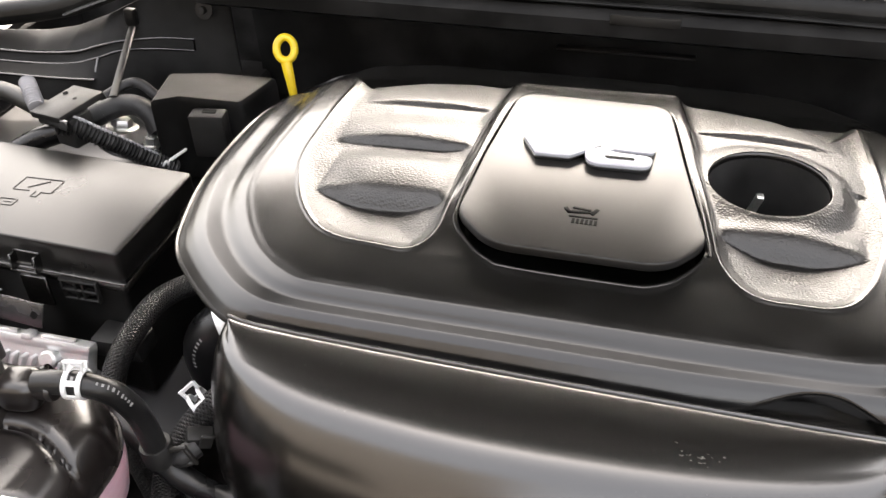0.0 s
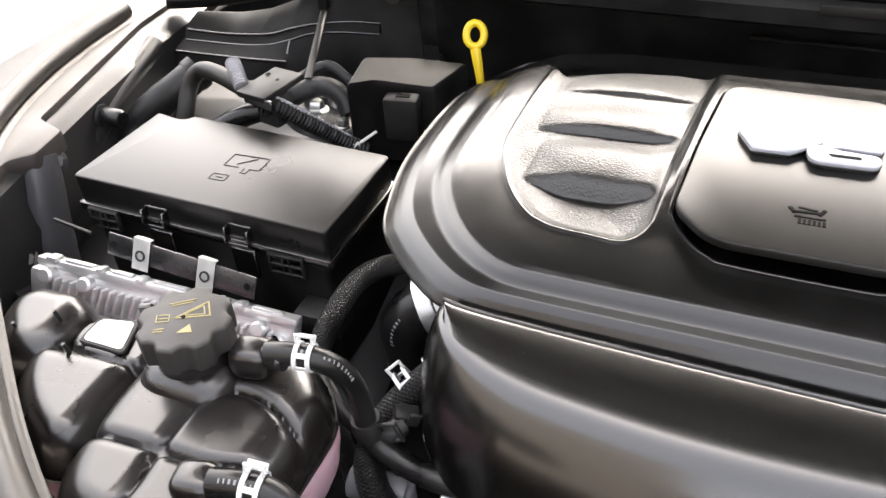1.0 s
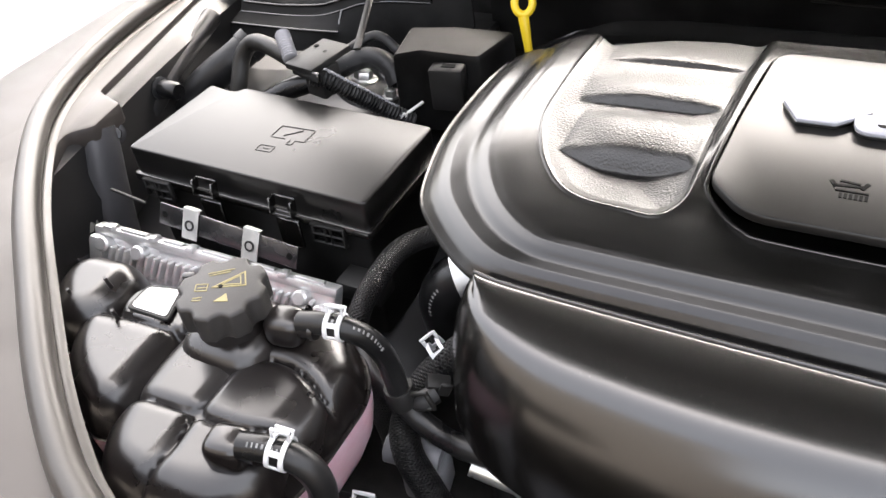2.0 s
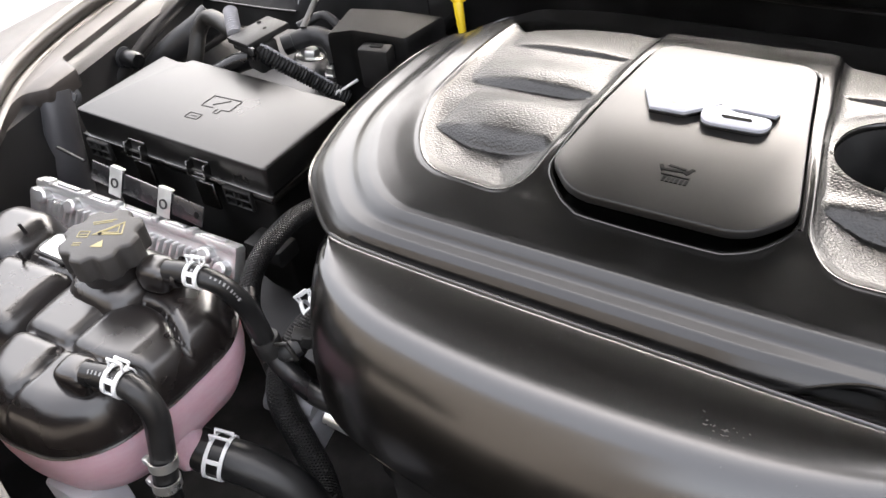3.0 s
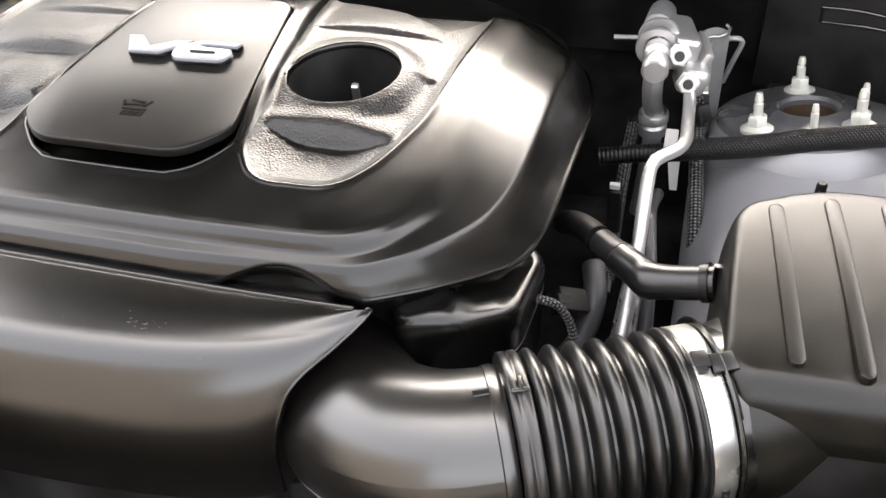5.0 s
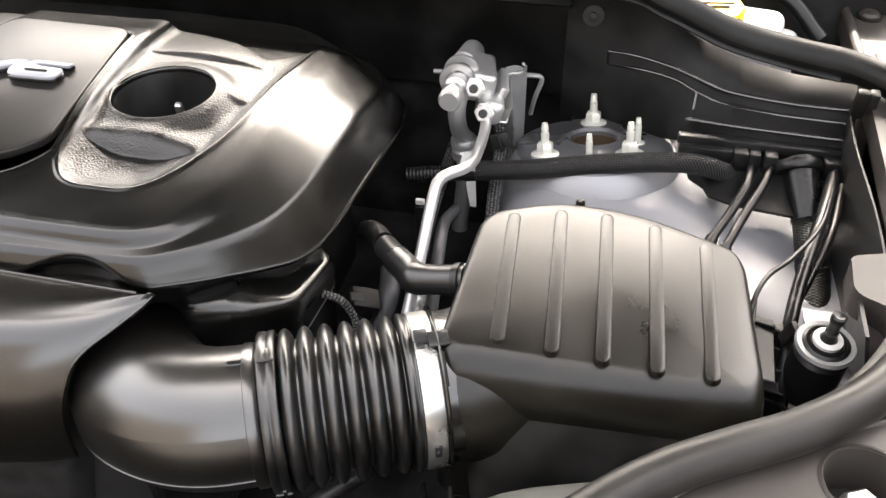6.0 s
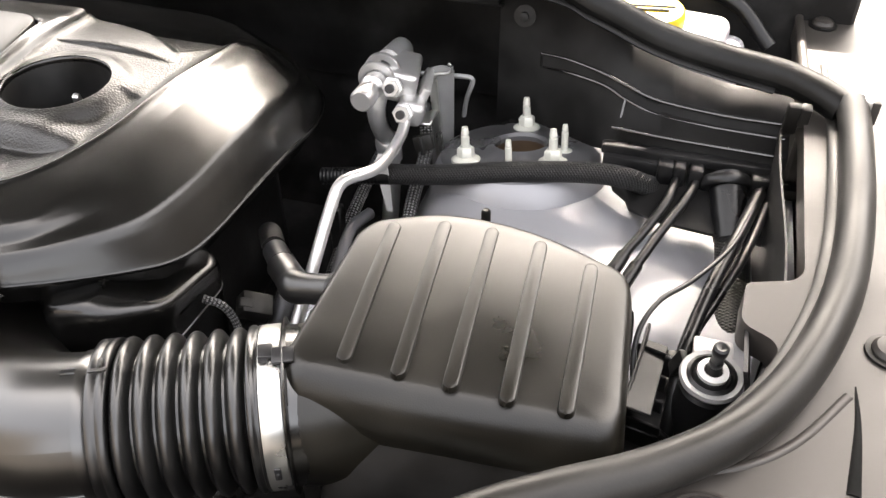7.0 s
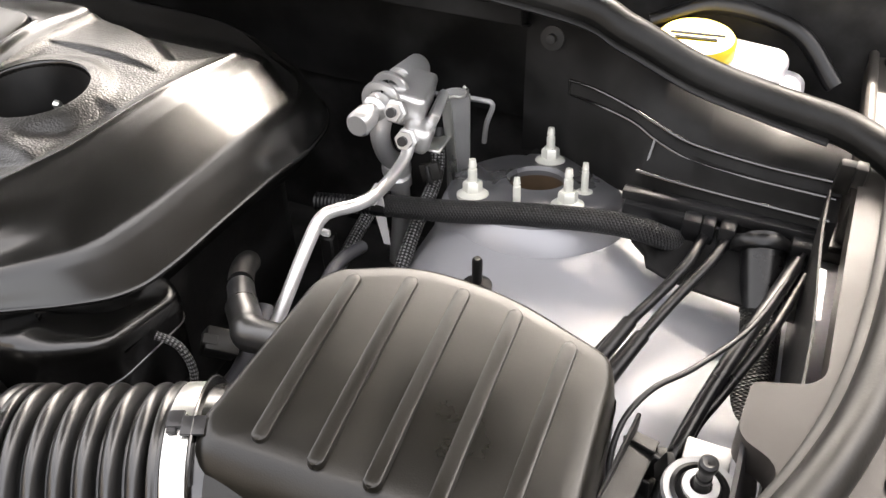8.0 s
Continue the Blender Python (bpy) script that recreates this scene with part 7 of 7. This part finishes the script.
for sgn in (1, -1):
    rib_line([(0.547, 1.0245, 1.036), (0.580, 1.003, 1.044), (0.62, 0.978, 1.047), (0.648, 0.965, 1.043), (0.682, 0.960, 1.034), (0.745, 0.957, 1.029), (0.806, 0.952, 1.031)], 0.0018, cowl, sgn)
    rib_line([(0.550, 1.0245, 1.020), (0.590, 0.992, 1.033), (0.625, 0.973, 1.035), (0.649, 0.961, 1.029), (0.684, 0.953, 1.021), (0.735, 0.950, 1.018), (0.808, 0.945, 1.019)], 0.0018, cowl, sgn)
    rib_line([(0.547, 1.0245, 1.036), (0.548, 1.0245, 1.020)], 0.0016, cowl, sgn)
    rib_line([(0.640, 0.931, 1.013), (0.70, 0.924, 1.0135), (0.806, 0.918, 1.0145)], 0.0018, cowl, sgn)
    rib_line([(0.648, 0.959, 1.030), (0.647, 0.945, 1.016)], 0.0018, cowl, sgn)
    part("screw", lathe([(0.012, 0), (0.012, 0.002), (0.005, 0.003), (0.005, 0.010), (0.003, 0.011)], 24, aim((sgn * 0.525, 1.028, 1.076), (0, -1, 0.25))), MATT, cowl)
part("slot_label", rbox(0.075, 0.003, 0.012, 0.002, 2, pose(0.022, 0.998, 1.118, 8)), SEALRUB, cowl, "raised grey slot frame")
part("wavy_bracket", rbox(0.17, 0.012, 0.003, 0.001, 1, pose(0.0, 1.10, 1.036)), SEALRUB, cowl)


# fine dust specks lying on the shroud, too many to pick apart
rnd = random.Random(7)
dust = bmesh.new()
for _ in range(260):
    u, v = rnd.random(), rnd.random() ** 1.3
    row = shroud_rows[int(2 + v * 44)]
    k = int(2 + u * (len(row) - 5))
    a, b2 = Vector(row[k]), Vector(row[k + 1])
    c2 = Vector(shroud_rows[int(2 + v * 44) + 1][k])
    nrm = (b2 - a).cross(c2 - a).normalized()
    if nrm.z < 0:
        nrm = -nrm
    place = a.lerp(b2, rnd.random()) + nrm * 0.0001
    size = 0.00016 + 0.00025 * rnd.random() ** 4
    tmp = rbox(size * rnd.choice((1, 1, 2.2)), size, size * 0.4, 0, 1, aim(place, nrm, rnd.random() * 180))
    me = bpy.data.meshes.new("speck")
    tmp.to_mesh(me)
    tmp.free()
    dust.from_mesh(me)
    bpy.data.meshes.remove(me)
flat = [Vector(v) for row in shroud_rows[2:50] for v in row]
for _ in range(22):
    x, y = rnd.gauss(0.098, 0.009), rnd.gauss(0.464, 0.003)
    spot = min(flat, key=lambda v: (v.x - x) ** 2 + (v.y - y) ** 2)
    tmp = rbox(rnd.uniform(0.0006, 0.0024), rnd.uniform(0.0003, 0.0007), 0.00015, 0, 1, pose(x, y, spot.z + 0.0001, 6, 0, rnd.uniform(-40, 60)))
    me = bpy.data.meshes.new("speck")
    tmp.to_mesh(me)
    tmp.free()
    dust.from_mesh(me)
    bpy.data.meshes.remove(me)
specks = part("dust", dust, DUST)
tagged(specks, "fine pale dust specks scattered on the intake shroud", "dust", kind="stuff")

# ---- bases at the feet of things ----
def settle_bases():
    bpy.context.view_layer.update()
    for ob in [o for o in scene.objects if o.type == "EMPTY" and o.parent is None]:
        pts = [c.matrix_world @ Vector(p) for c in ob.children_recursive if c.type == "MESH" for p in c.bound_box]
        if not pts:
            continue
        lo, hi = [min(p[i] for p in pts) for i in range(3)], [max(p[i] for p in pts) for i in range(3)]
        base = Vector(((lo[0] + hi[0]) / 2, (lo[1] + hi[1]) / 2, lo[2]))
        ob.location = base
        for c in ob.children:
            c.location = c.location - base


settle_bases()
